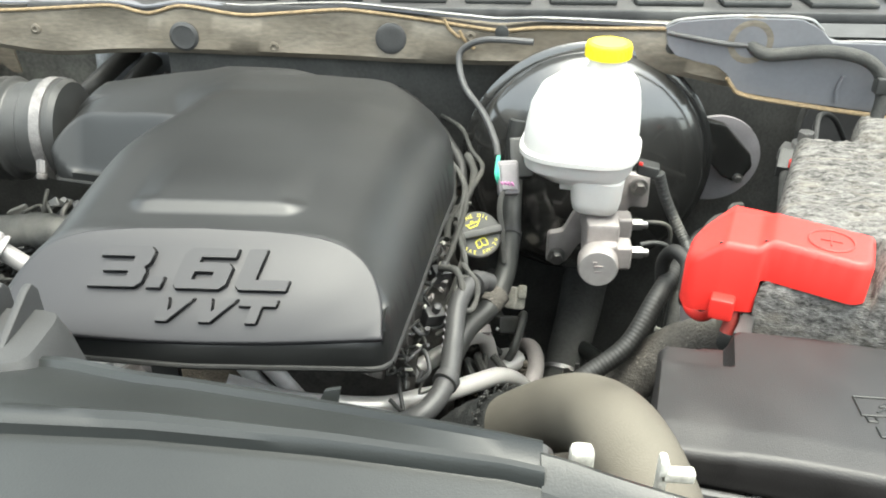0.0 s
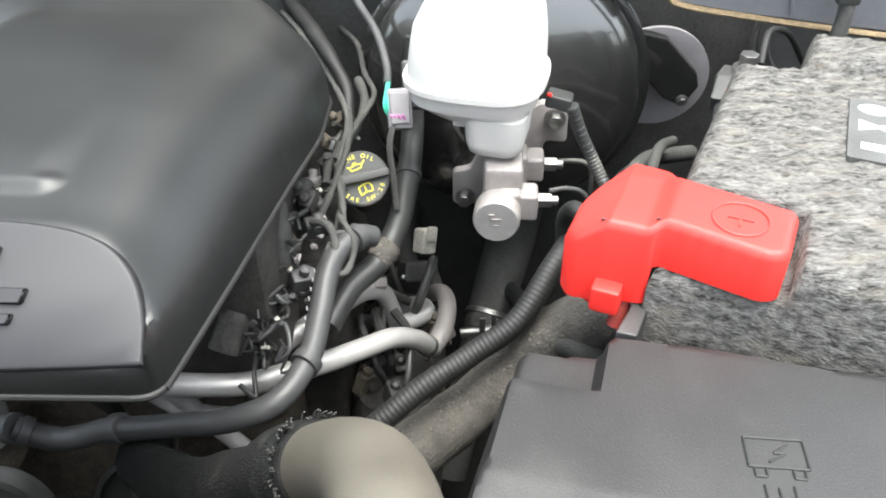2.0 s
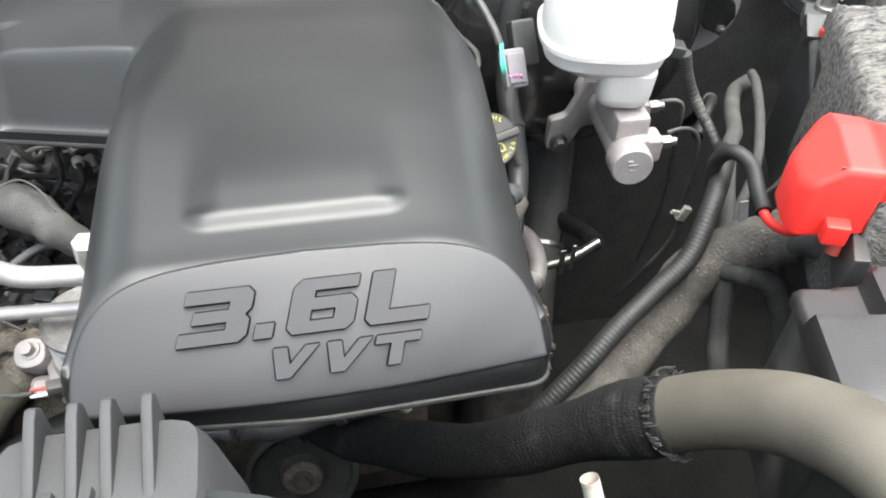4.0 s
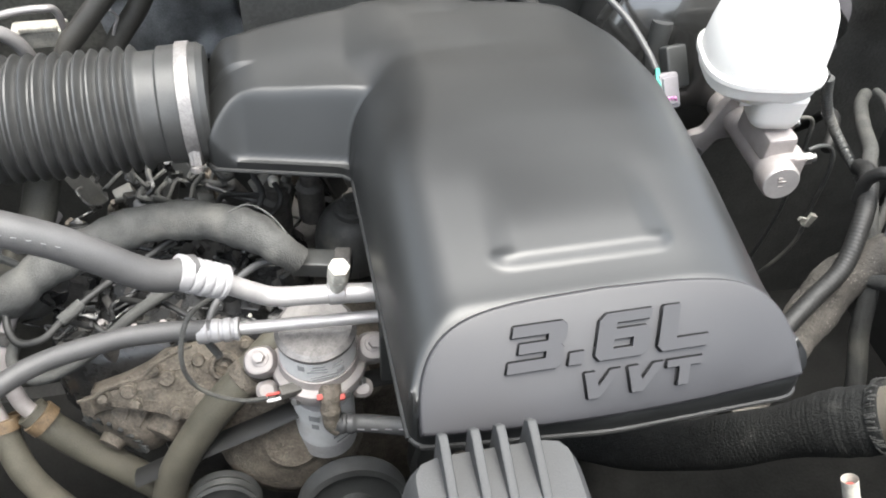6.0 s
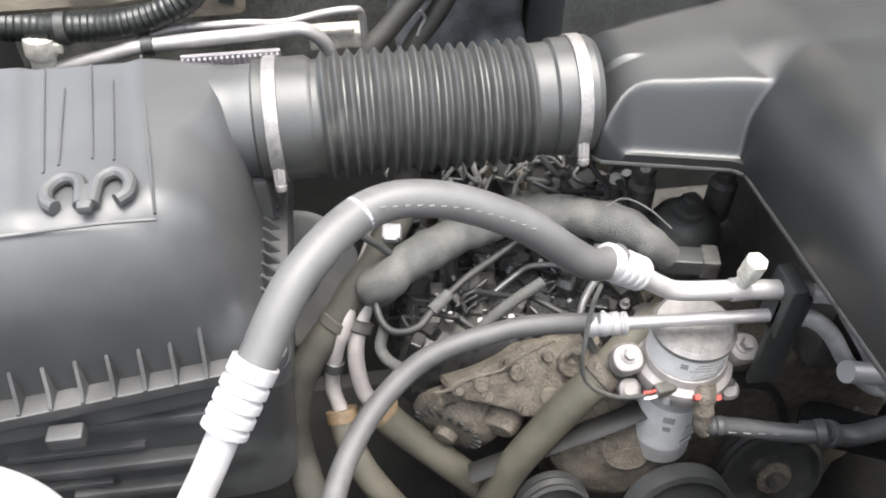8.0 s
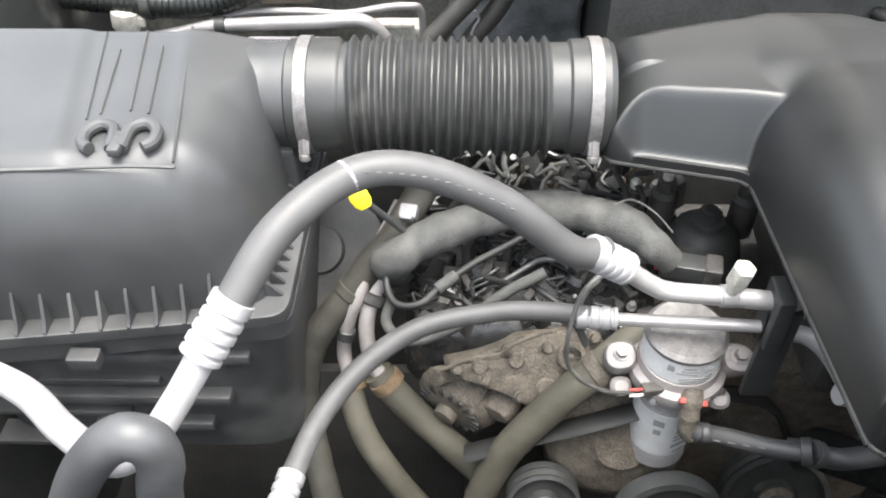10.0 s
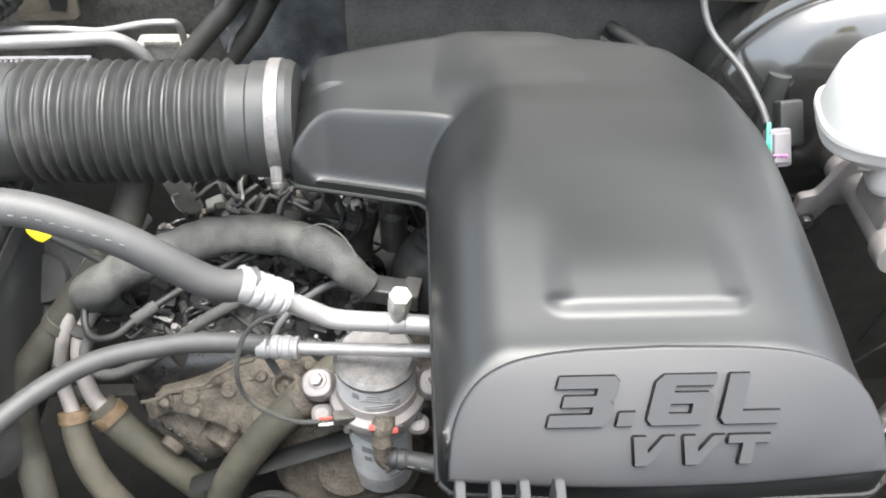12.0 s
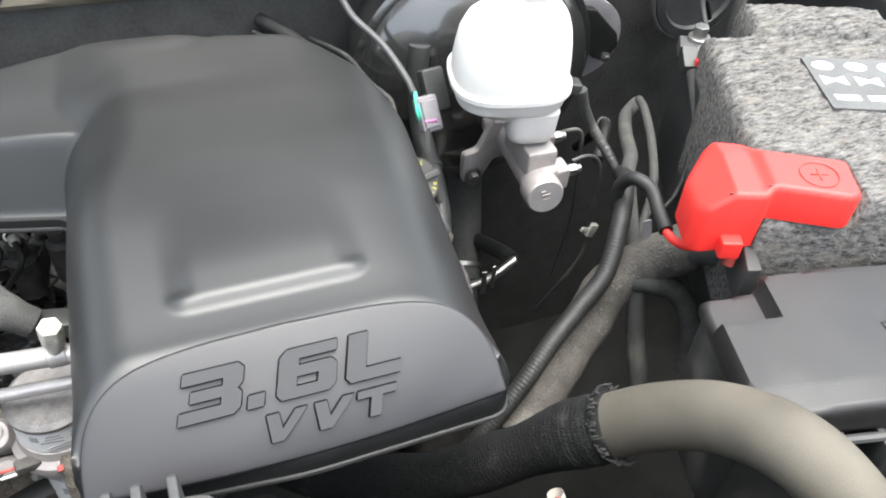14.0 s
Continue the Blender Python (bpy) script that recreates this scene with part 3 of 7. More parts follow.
    put("tab", prism([(0, 0), (0.022, 0.006), (0.026, 0.022), (0.012, 0.02)], 0, 0.004, 0.001), FRONTBLACK, s, m=pose(-0.084, 0.318, 1.206, 70, 0, 0) @ Matrix.Diagonal((0.6, 0.8, 1, 1)))
    return s


front_support()

# ---- engine cover ----
COVER_OUT = rounded([(-0.063, 0.466), (-0.052, 0.575), (-0.040, 0.71), (-0.030, 0.80), (-0.034, 0.89), (-0.085, 0.965), (-0.18, 0.997), (-0.30, 0.998), (-0.43, 0.980), (-0.484, 0.955),
                     (-0.486, 0.826), (-0.352, 0.790), (-0.352, 0.60), (-0.352, 0.475), (-0.21, 0.462)], 0.016)


def rim_z(y):
    return 1.118 - 0.095 * (y - 0.465)


def face_z(y):
    return 1.146 + 0.84 * (y - 0.470)


def eased_min(a, b, width):
    k = np.maximum(width - np.abs(a - b), 0) / width
    return np.minimum(a, b) - k * k * width * 0.25


def cover_height(x, y, d):
    top = eased(y, [0.44, 0.50, 0.520, 0.534, 0.546, 0.558, 0.60, 0.65, 0.72, 0.80, 0.88, 0.94, 1.0], [1.1885, 1.1885, 1.1885, 1.1885, 1.1885, 1.190, 1.1945, 1.199, 1.200, 1.193, 1.178, 1.168, 1.152], 0.010)
    top = top - 0.026 * smooth(-0.15, -0.03, x) ** 1.6
    # shallow raised pad with a crisp front edge that fades to the rear
    qx, qy = np.abs(x + 0.2085) - 0.055, np.abs(y - 0.622) - 0.046
    sd = np.hypot(np.maximum(qx, 0), np.maximum(qy, 0)) + np.minimum(np.maximum(qx, qy), 0) - 0.016
    top = top + 0.0052 * (1 - smooth(-0.010, 0.002, sd)) * (1 - smooth(0.585, 0.665, y)) * (1 - 0.75 * smooth(0.045, 0.068, np.abs(x + 0.2085)) * smooth(0.563, 0.580, y))
    rz = rim_z(y)
    foot = 0.010 + 0.020 * (1 - smooth(0.47, 0.55, y))

    def rolled(zt, dist, width, power):
        u = np.clip(dist / width, 0, 1)
        return rz + foot + (zt - rz - foot) * (1 - (1 - u) ** power) ** (1 / power)
    # main body, its left flank running straight on behind the arm
    wide = 0.050 + 0.045 * smooth(0.66, 0.80, y) * (1 - smooth(-0.34, -0.17, x))
    wrap = rolled(top, np.clip(np.minimum(d, x + 0.352), 0, 1), wide, 2.15)
    # arm towards the hose: a flat crown that breaks over a crisp crease into a sloped front panel
    crown = eased(y, [0.78, 0.86, 0.90, 0.95, 1.0], [1.148, 1.155, 1.162, 1.161, 1.146]) + 0.010 * smooth(-0.45, -0.33, x)
    ahead = (y - 0.826 + 0.269 * (x + 0.486)) * 0.9657 + 0.016 * (1 - smooth(-0.486, -0.445, x))
    slope = rz + 0.006 + (1.158 - rz - 0.006) * np.maximum(ahead - 0.005, 0) / 0.031
    near = np.maximum(0.009 - np.abs(slope - crown), 0) / 0.009
    ledge = np.minimum(slope, crown) - near * near * 0.009 * 0.25
    arm = np.minimum(ledge, rolled(crown, np.where(y < 0.885, x + 0.486, d), np.where(y < 0.885, 0.062, 0.045), 2.1))
    blend = 0.003 + 0.045 * smooth(0.815, 0.875, y)
    h = np.maximum(blend - np.abs(wrap - arm), 0) / blend
    wrap = np.where((y > 0.74) & (x < -0.13), np.maximum(wrap, arm - 0.02 * smooth(-0.24, -0.13, x)) + h * h * blend * 0.25 * (1 - smooth(-0.34, -0.15, x)), wrap)
    # front face, standing proud of the top behind an arched edge
    u2 = np.clip(np.abs((x + 0.207) / 0.1405), 0, 1)
    arch = 0.466 + (0.0632 - 0.008 * u2 ** 2) * (1 - u2 ** 7) ** 0.45
    steep = rz + 0.016 + 0.10 * np.clip(d / 0.012, 0, 1) ** 0.7
    f = np.minimum(face_z(y) - 0.005, steep)
    t = smooth(-0.012, -0.004, y - arch)
    return np.where(u2 < 1, np.minimum(f, wrap) * (1 - t) + eased_min(wrap, face_z(arch) - 0.007 + 0.9 * np.maximum(y - arch, 0), 0.008) * t, wrap)


def face_outline():
    """Plan outline of the front panel: a bowed lower edge and an arched upper one, with round shoulders."""
    pts = []
    for k in range(121):
        a = math.pi * k / 120
        c, s = math.cos(a), math.sin(a)
        u = math.copysign(abs(c) ** 0.30, c) if abs(c) > 1e-6 else 0.0
        x = -0.207 + 0.1395 * u
        v = 0.0622 - 0.008 * u * u
        pts.append((x, 0.4662 + (v + 0.0008) * abs(s) ** 0.85))
    for k in range(1, 20):
        x = -0.3465 + 0.279 * k / 20
        pts.append((x, 0.4662 - 0.005 * math.sin(math.pi * k / 20)))
    return pts


def engine_cover():
    e = thing("engine_cover", (-0.2, 0.7, 1.1), "dark grey moulded plastic engine cover with raised lettering", "engine cover")
    put("shell", shell(COVER_OUT, cover_height, lambda x, y: rim_z(y), 0.0024), COVER, e, sharp=60)
    rim = [Vector((x, y, rim_z(y) - 0.001)) for x, y in COVER_OUT]
    put("rim", tube([*rim, rim[0]], 0.0024, 8, 0.01, cap=False), CONDUIT, e, "rolled lower rim")
    th = math.atan(0.84)
    pm = Matrix.Translation((0, 0.470, 1.146)) @ Matrix.Rotation(th, 4, "X")
    put("front_panel", prism([(x, (y - 0.470) / math.cos(th)) for x, y in face_outline()], -0.012, 0.0, 0.0030, 3), FACE, e, "satin grey arched front panel", m=pm, sharp=25)
    fm = Matrix.Translation((-0.285, 0.4915, face_z(0.4915) - 0.0002)) @ Matrix.Rotation(th, 4, "X")
    sh = Matrix(((1, 0.30, 0, 0), (0, 1, 0, 0), (0, 0, 1, 0), (0, 0, 0, 1)))
    three = [(0, 1), (1.12, 1), (1.25, 0.88), (1.25, 0.6), (1.15, 0.5), (1.25, 0.4), (1.25, 0.12), (1.12, 0), (0, 0), (0, 0.24), (0.84, 0.24), (0.84, 0.39), (0.2, 0.39), (0.2, 0.61), (0.84, 0.61), (0.84, 0.76), (0, 0.76)]
    six_upper = [(0.14, 1), (1.22, 1), (1.22, 0.78), (0.42, 0.78), (0.42, 0.64), (1.12, 0.64), (1.25, 0.52), (1.25, 0.318), (0.86, 0.318), (0.86, 0.42), (0.40, 0.42), (0.40, 0.318), (0, 0.318), (0, 0.86)]
    six_lower = [(0, 0.318), (0.40, 0.318), (0.40, 0.22), (0.86, 0.22), (0.86, 0.318), (1.25, 0.318), (1.25, 0.12), (1.12, 0), (0.12, 0), (0, 0.12)]
    ell = [(0, 1), (0.42, 1), (0.42, 0.25), (1.22, 0.25), (1.22, 0), (0.12, 0), (0, 0.12)]
    dot = [(0, 0), (0.34, 0), (0.34, 0.27), (0, 0.27)]
    vee = [(0.02, 1), (0.44, 1), (0.62, 0.42), (1.0, 1), (1.42, 1), (0.72, 0), (0.30, 0)]
    tee = [(0, 1), (1.40, 1), (1.40, 0.72), (0.90, 0.72), (0.90, 0), (0.50, 0), (0.50, 0.72), (0, 0.72)]
    h, w = 0.031, 0.0312
    for ch, outlines, x, y, k in (("3", (three,), 0.0, 0, 1), (".", (dot,), 0.0435, 0, 1), ("6", (six_upper, six_lower), 0.062, 0, 1), ("L", (ell,), 0.108, 0, 1), ("V", (vee,), 0.0485, -0.0245, 0.57), ("V", (vee,), 0.080, -0.0245, 0.57), ("T", (tee,), 0.1095, -0.0245, 0.57)):
        solids, edges = [], []
        for ol in outlines:
            pts = [(px * w * k * (1.08 if ch in "VT" else 1.0), py * h * k) for px, py in ol]
            solids.append(prism(pts, -0.0005, 0.0044) if ch == "6" else drafted(pts, -0.0005, 0.0044, 0.0009))
            # thin dark tubes along each letter's foot draw its edge shade; no groove is cut
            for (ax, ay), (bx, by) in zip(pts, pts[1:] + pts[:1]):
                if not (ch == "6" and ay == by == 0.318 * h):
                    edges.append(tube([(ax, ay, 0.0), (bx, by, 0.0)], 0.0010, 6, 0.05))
        me, edge_shade = join(*solids), join(*edges)
        me.transform(sh)
        edge_shade.transform(sh)
        me.polygons.foreach_set("use_smooth", [False] * len(me.polygons))
        put("letter_shade_line", edge_shade, EDGESHADE, e, m=fm @ Matrix.Translation((x, y, 0.0002)), sharp=0)
        put("raised_letter", me, FACE, e, "raised letter " + ch if ch != "." else "raised point", m=fm @ Matrix.Translation((x, y, 0)), sharp=30)
    return e


engine_cover()


# ---- air intake hose ----
def hose_clamp(parent, x, y, z, r, sx):
    """Worm-drive band round the hose along x, with its screw at the front."""
    c = put("clamp", lathe([(r, -0.0065), (r + 0.0012, -0.006), (r + 0.0012, 0.006), (r, 0.0065)], 48), BAND, parent, "bright steel hose clamp", m=pose(x, y, z, 0, 90, 0))
    a = radians(202)
    sy, sz = y + math.cos(a) * (r + 0.003), z + math.sin(a) * (r + 0.003)
    put("clamp_screw", join(box(-0.0055, 0.0055, -0.003, 0.003, -0.006, 0.012, 0.0015), lathe([(0.0, -0.013), (0.0045, -0.013), (0.0058, -0.011), (0.0058, -0.007), (0.004, -0.006), (0.004, 0.012), (0.0, 0.013)], 16)), BAND, c, "screw housing", m=pose(x + sx, sy - 0.002, sz, -25, 0, 0))
    return c


def intake_hose():
    t = thing("intake_hose", (-0.64, 0.885, 1.06), "black corrugated rubber air intake hose with dust", "hose")
    y, z = 0.886, 1.118

    def wave(s):
        if s < 0.030 or s > 0.232:
            return 0.90
        k = (s - 0.030) / 0.0119
        f = k - math.floor(k)
        return 0.90 + 0.115 * math.sin(math.pi * f) ** 2.4
    put("bellows", tube([(-0.770, y - 0.001, z - 0.001), (-0.7, y, z), (-0.6, y, z - 0.002), (-0.508, y, z)], 0.060, 48, 0.0015, wave), BELLOW, t)
    put("cuff", lathe([(0.052, -0.022), (0.057, -0.018), (0.058, 0.018), (0.054, 0.024)], 48), BELLOW, t, "smooth rubber cuff", m=pose(-0.502, y, z, 0, 90, 0))
    put("cuff", lathe([(0.052, -0.03), (0.057, -0.026), (0.058, 0.02), (0.054, 0.026)], 48), BELLOW, t, "smooth rubber cuff", m=pose(-0.772, y, z, 0, 90, 0))
    hose_clamp(t, -0.497, y, z, 0.0585, 0)
    hose_clamp(t, -0.783, y, z, 0.0585, 0)


intake_hose()


# ---- air filter box ----
def air_box():
    a = thing("air_filter_box", (-0.95, 0.8, 0.8), "dusty black plastic air filter box with finned rim", "air filter box")
    out = rounded([(-1.14, 0.655), (-1.0, 0.660), (-0.806, 0.682), (-0.806, 0.935), (-0.86, 0.945), (-1.14, 0.945)], 0.022)

    def height(x, y, d):
        top = 1.182 - 0.02 * smooth(0.93, 0.99, y) - 0.012 * smooth(-0.90, -0.82, x)
        front = 0.655 + 0.027 * smooth(-1.0, -0.80, x)
        qx = np.clip(1 - (-0.806 - x) / (0.062 - 0.030 * smooth(0.80, 0.86, y)), 0, 1)
        qy = np.maximum(np.clip(1 - (y - front) / 0.062, 0, 1), np.clip(1 - (0.945 - y) / 0.045, 0, 1))
        q = np.clip((qx ** 2.2 + qy ** 2.2) ** (1 / 2.2), 0, 1)
        z = 1.035 + (top - 1.035) * np.maximum((1 - q ** 2.2) ** (1 / 2.2), np.clip(d / 0.05, 0, 0.25))
        edge_r, edge_l = -0.862 + 0.17 * (0.70 - y), -0.962 + 0.21 * (0.70 - y)
        pan = 1.0 * smooth(0, 0.016, x - edge_l) * (1 - smooth(-0.016, 0.0, x - edge_r)) * smooth(0.699, 0.702, y)
        return z - 0.0030 * pan
    lid = put("lid", shell(out, height, lambda x, y: 1.02, 0.004), LIDBLACK, a)
    for x0, y0, x1, y1 in ((-0.980, 0.903, -0.952, 0.757), (-0.940, 0.905, -0.917, 0.770), (-0.957, 0.871, -0.942, 0.765), (-0.917, 0.877, -0.900, 0.766), (-0.897, 0.914, -0.861, 0.699), (-1.03, 0.905, -1.0, 0.757), (-1.0, 0.87, -0.985, 0.765)):
        put("rib", tube([(x0, y0, 1.1795), (x0 * 0.5 + x1 * 0.5, (y0 + y1) / 2, 1.1800), (x1, y1, 1.1792)], 0.0013, 6, 0.03), LIDBLACK, lid, "shallow moulded rib")
    put("rib", tube([(-0.861, 0.699, 1.1735), (-0.90, 0.697, 1.176), (-0.96, 0.694, 1.1755), (-1.06, 0.69, 1.174)], 0.0016, 6, 0.03), BOXBLACK, lid, "shallow moulded rib")
    flange = rounded([(-1.15, 0.622), (-1.0, 0.640), (-0.785, 0.668), (-0.785, 0.95), (-1.15, 0.96)], 0.02)
    put("rim_flange", prism(flange, 1.012, 1.026, 0.002), BOXBLACK, a, "protruding rim")
    put("rim_flange", prism([(x, y + 0.006) for x, y in flange], 0.985, 1.006, 0.002), BOXBLACK, a, "protruding rim")
    body = [(-0.97, 0.81, 0.78, 0.165, 0.125), (-0.97, 0.81, 0.90, 0.172, 0.132), (-0.97, 0.81, 0.99, 0.178, 0.138)]
    put("lower_body", loft(body, 64, 8.0), BOXBLACK, a, "lower box half")
    for i in range(12):
        x = -1.125 + i * 0.0247
        put("fin", prism([(0, 0), (0.034, 0), (0.034, 0.050), (0.026, 0.050), (0.006, 0.010), (0.0, 0.004)], 0, 0.0032), BOXBLACK, a, m=pose(x, 0.628 + 0.0027 * i, 1.024, 90, 0, 90))
    for i in range(15):
        y = 0.695 + i * 0.0155
        put("tooth", prism([(0, 0), (0.017, 0), (0.015, 0.004), (0.003, 0.019), (0.0, 0.020)], 0, 0.0035), BOXBLACK, a, m=pose(-0.808, y, 1.024, 90, 0, 0))
    for i, (z, d) in enumerate(((0.965, 0.006), (0.90, 0.009), (0.845, 0.004))):
        put("body_ledge", box(-1.12 + 0.05 * i, -0.83 - 0.03 * i, 0.672 - d, 0.70, z - 0.016, z, 0.005), BOXBLACK, a)
    br = random.Random(31)
    for i in range(6):
        x, z = br.uniform(-1.10, -0.90), 0.80 + 0.029 * i
        w = br.uniform(0.04, 0.09)
        put("body_step", box(x - w, min(x + w, -0.80), 0.671 - br.uniform(0.0, 0.003), 0.70, z - 0.004, z + 0.004, 0.002), BOXBLACK, a)
    put("latch", box(-0.985, -0.955, 0.628, 0.645, 0.990, 1.006, 0.003), BOXBLACK, a, "scuffed plastic latch")
    neck = put("outlet_neck", tube([(-0.88, 0.890, 1.105), (-0.84, 0.887, 1.115), (-0.80, 0.886, 1.118), (-0.768, 0.886, 1.118)], 0.054, 40, 0.006, lambda s: 1.10 - 1.2 * s if s < 0.06 else 1.0), LIDBLACK, a, "round outlet neck")
    put("neck_slot", box(-0.822, -0.808, 0.840, 0.846, 1.135, 1.139), BLACK, neck)
    put("neck_step", box(-0.84, -0.795, 0.835, 0.935, 1.03, 1.085, 0.008), BOXBLACK, a)
    # horned emblem shape moulded on the lid
    em = []
    for sgn in (-1, 1):
        em.append(tube([(sgn * 0.004, -0.014, 0.003), (sgn * 0.007, 0.012, 0.004), (sgn * 0.020, 0.019, 0.004), (sgn * 0.030, 0.008, 0.004), (sgn * 0.029, -0.006, 0.003), (sgn * 0.022, -0.013, 0.003)], 0.0055, 10, 0.003))
    em.append(prism([(-0.008, 0.006), (0.008, 0.006), (0.005, -0.022), (-0.005, -0.022)], 0, 0.008, 0.002))
    put("emblem", join(*em), BOXBLACK, lid, "dull grey horned emblem shape", m=pose(-0.912, 0.725, 1.180, 0, 0, 3))


air_box()


# ---- air-conditioning lines ----
def crimp(a, b, r, parent, rings=3):
    """Crimped metal sleeve from a to b."""
    a, b = Vector(a), Vector(b)
    L = (b - a).length
    prof = [(r * 0.9, 0), (r * 1.12, 0.001)]
    for i in range(rings):
        z0 = L * (0.12 + 0.8 * i / rings)
        prof += [(r * 1.12, z0), (r * 1.12, z0 + L * 0.40 / rings), (r * 1.0, z0 + L * 0.5 / rings), (r * 1.0, z0 + L * 0.65 / rings), (r * 1.10, z0 + L * 0.75 / rings)]
    prof += [(r * 1.1, L * 0.98), (r * 0.7, L)]
    return put("crimp_collar", lathe(prof, 28), CRIMP, parent, "bright crimped metal collar", m=along(a, b))


def ac_lines():
    s = thing("suction_hose", (-0.65, 0.67, 1.1), "thick grey rubber air-conditioning hose with silver ends", "hose")
    rub = put("rubber_hose", tube([(-0.500, 0.690, 1.090), (-0.532, 0.676, 1.105), (-0.595, 0.670, 1.165), (-0.66, 0.668, 1.198), (-0.71, 0.654, 1.203), (-0.757, 0.607, 1.192), (-0.79, 0.560, 1.158)], 0.0138, 20), ACHOSE, s)
    put("paint_mark", lathe([(0.0138, -0.0014), (0.0140, -0.001), (0.0140, 0.001), (0.0138, 0.0014)], 24), CONNGREY, rub, "pale painted ring", m=along((-0.711, 0.6535, 1.203), (-0.72, 0.646, 1.201)))
    for i in range(14):
        t = i / 13
        p = Vector((-0.585, 0.6575, 1.168)).lerp(Vector((-0.695, 0.6475, 1.2125)), t) + Vector((0, 0, 0.010 * math.sin(math.pi * t)))
        put("print_mark", box(-0.0018, 0.0018, -0.0004, 0.0004, -0.0005, 0.0005), MIDGREY, rub, m=Matrix.Translation(p) @ pose(0, 0, 0, 0, 22 - 30 * t, 0))
    crimp((-0.515, 0.684, 1.097), (-0.478, 0.691, 1.068), 0.0142, s, 4)
    pipe = put("pipe", tube([(-0.482, 0.690, 1.071), (-0.455, 0.693, 1.047), (-0.435, 0.692, 1.038), (-0.39, 0.688, 1.037), (-0.335, 0.684, 1.034), (-0.315, 0.688, 1.026)], 0.0092, 16), ALU, s, "bright aluminium pipe")
    put("pipe", tube([(-0.330, 0.686, 1.030), (-0.310, 0.688, 1.021), (-0.284, 0.69, 1.012), (-0.266, 0.69, 0.996), (-0.253, 0.69, 0.976), (-0.215, 0.69, 0.921), (-0.168, 0.69, 0.848), (-0.12, 0.69, 0.78)], 0.0092, 16), LINEALU, s, "dull aluminium pipe")
    put("service_port", join(lathe([(0.007, 0), (0.007, 0.016), (0.0095, 0.018), (0.0095, 0.024)], 20), prism([(0.0105 * math.cos(k * math.pi / 3), 0.0105 * math.sin(k * math.pi / 3)) for k in range(6)], 0.022, 0.040, 0.0015)), BEIGE, s, "pale capped service port", m=pose(-0.382, 0.688, 1.040, 8, 6, 0))
    put("port_band", lathe([(0.0098, -0.008), (0.0108, -0.007), (0.0108, 0.007), (0.0098, 0.008)], 20), ALU, pipe, m=pose(-0.382, 0.688, 1.037, 0, 90, 0))
    crimp((-0.786, 0.567, 1.163), (-0.812, 0.537, 1.130), 0.0148, s, 4)
    put("pipe", tube([(-0.808, 0.541, 1.134), (-0.828, 0.515, 1.108), (-0.848, 0.490, 1.090), (-0.872, 0.480, 1.084), (-0.91, 0.50, 1.092), (-0.95, 0.53, 1.098), (-1.02, 0.56, 1.10)], 0.0112, 16), CRIMP, s, "bright aluminium pipe")
    w = thing("loop_hose", (-0.9, 0.45, 1.0), "black rubber hose looping under the silver pipe", "hose")
    put("rubber_hose", tube([(-0.919, 0.440, 1.015), (-0.889, 0.455, 1.085), (-0.862, 0.455, 1.130), (-0.844, 0.455, 1.150), (-0.831, 0.455, 1.156), (-0.820, 0.455, 1.148), (-0.819, 0.455, 1.124), (-0.829, 0.455, 1.087), (-0.834, 0.440, 1.017), (-0.839, 0.420, 0.947)], 0.0155, 18), RUBBER, w)
    d = thing("discharge_hose", (-0.62, 0.68, 0.98), "thin grey rubber air-conditioning hose with silver ends", "hose")
    put("rubber_hose", tube([(-0.50, 0.701, 0.992), (-0.55, 0.701, 0.998), (-0.595, 0.697, 1.0), (-0.662, 0.678, 1.0), (-0.712, 0.633, 1.0), (-0.745, 0.577, 0.998), (-0.762, 0.517, 0.998)], 0.0098, 18), ACHOSE, d)
    crimp((-0.515, 0.701, 0.991), (-0.475, 0.698, 0.9915), 0.0102, d)
    put("pipe", tube([(-0.478, 0.698, 0.9915), (-0.42, 0.692, 0.995), (-0.338, 0.684, 0.999), (-0.312, 0.688, 0.992)], 0.0062, 14), ALU, d, "bright aluminium pipe")
    put("pipe", tube([(-0.325, 0.686, 0.996), (-0.310, 0.69, 0.984), (-0.291, 0.69, 0.977), (-0.264, 0.69, 0.95), (-0.226, 0.69, 0.894), (-0.188, 0.69, 0.851), (-0.161, 0.69, 0.836), (-0.12, 0.69, 0.83)], 0.0088, 16), LINEALU, d, "dull aluminium pipe")
    crimp((-0.761, 0.524, 0.998), (-0.769, 0.49, 0.992), 0.0105, d, 3)
    put("pipe", tube([(-0.768, 0.493, 0.993), (-0.777, 0.44, 0.98), (-0.79, 0.38, 0.96)], 0.007, 12), CRIMP, d, "bright aluminium pipe")
    b = thing("line_bracket", (-0.325, 0.68, 0.96), "black steel bracket holding the metal lines", "bracket")
    put("plate", box(-0.345, -0.315, 0.672, 0.680, 0.905, 1.03, 0.002), BLACK, b)
    put("block", box(-0.345, -0.328, 0.664, 0.702, 0.985, 1.052, 0.004), BLACK, b)


ac_lines()


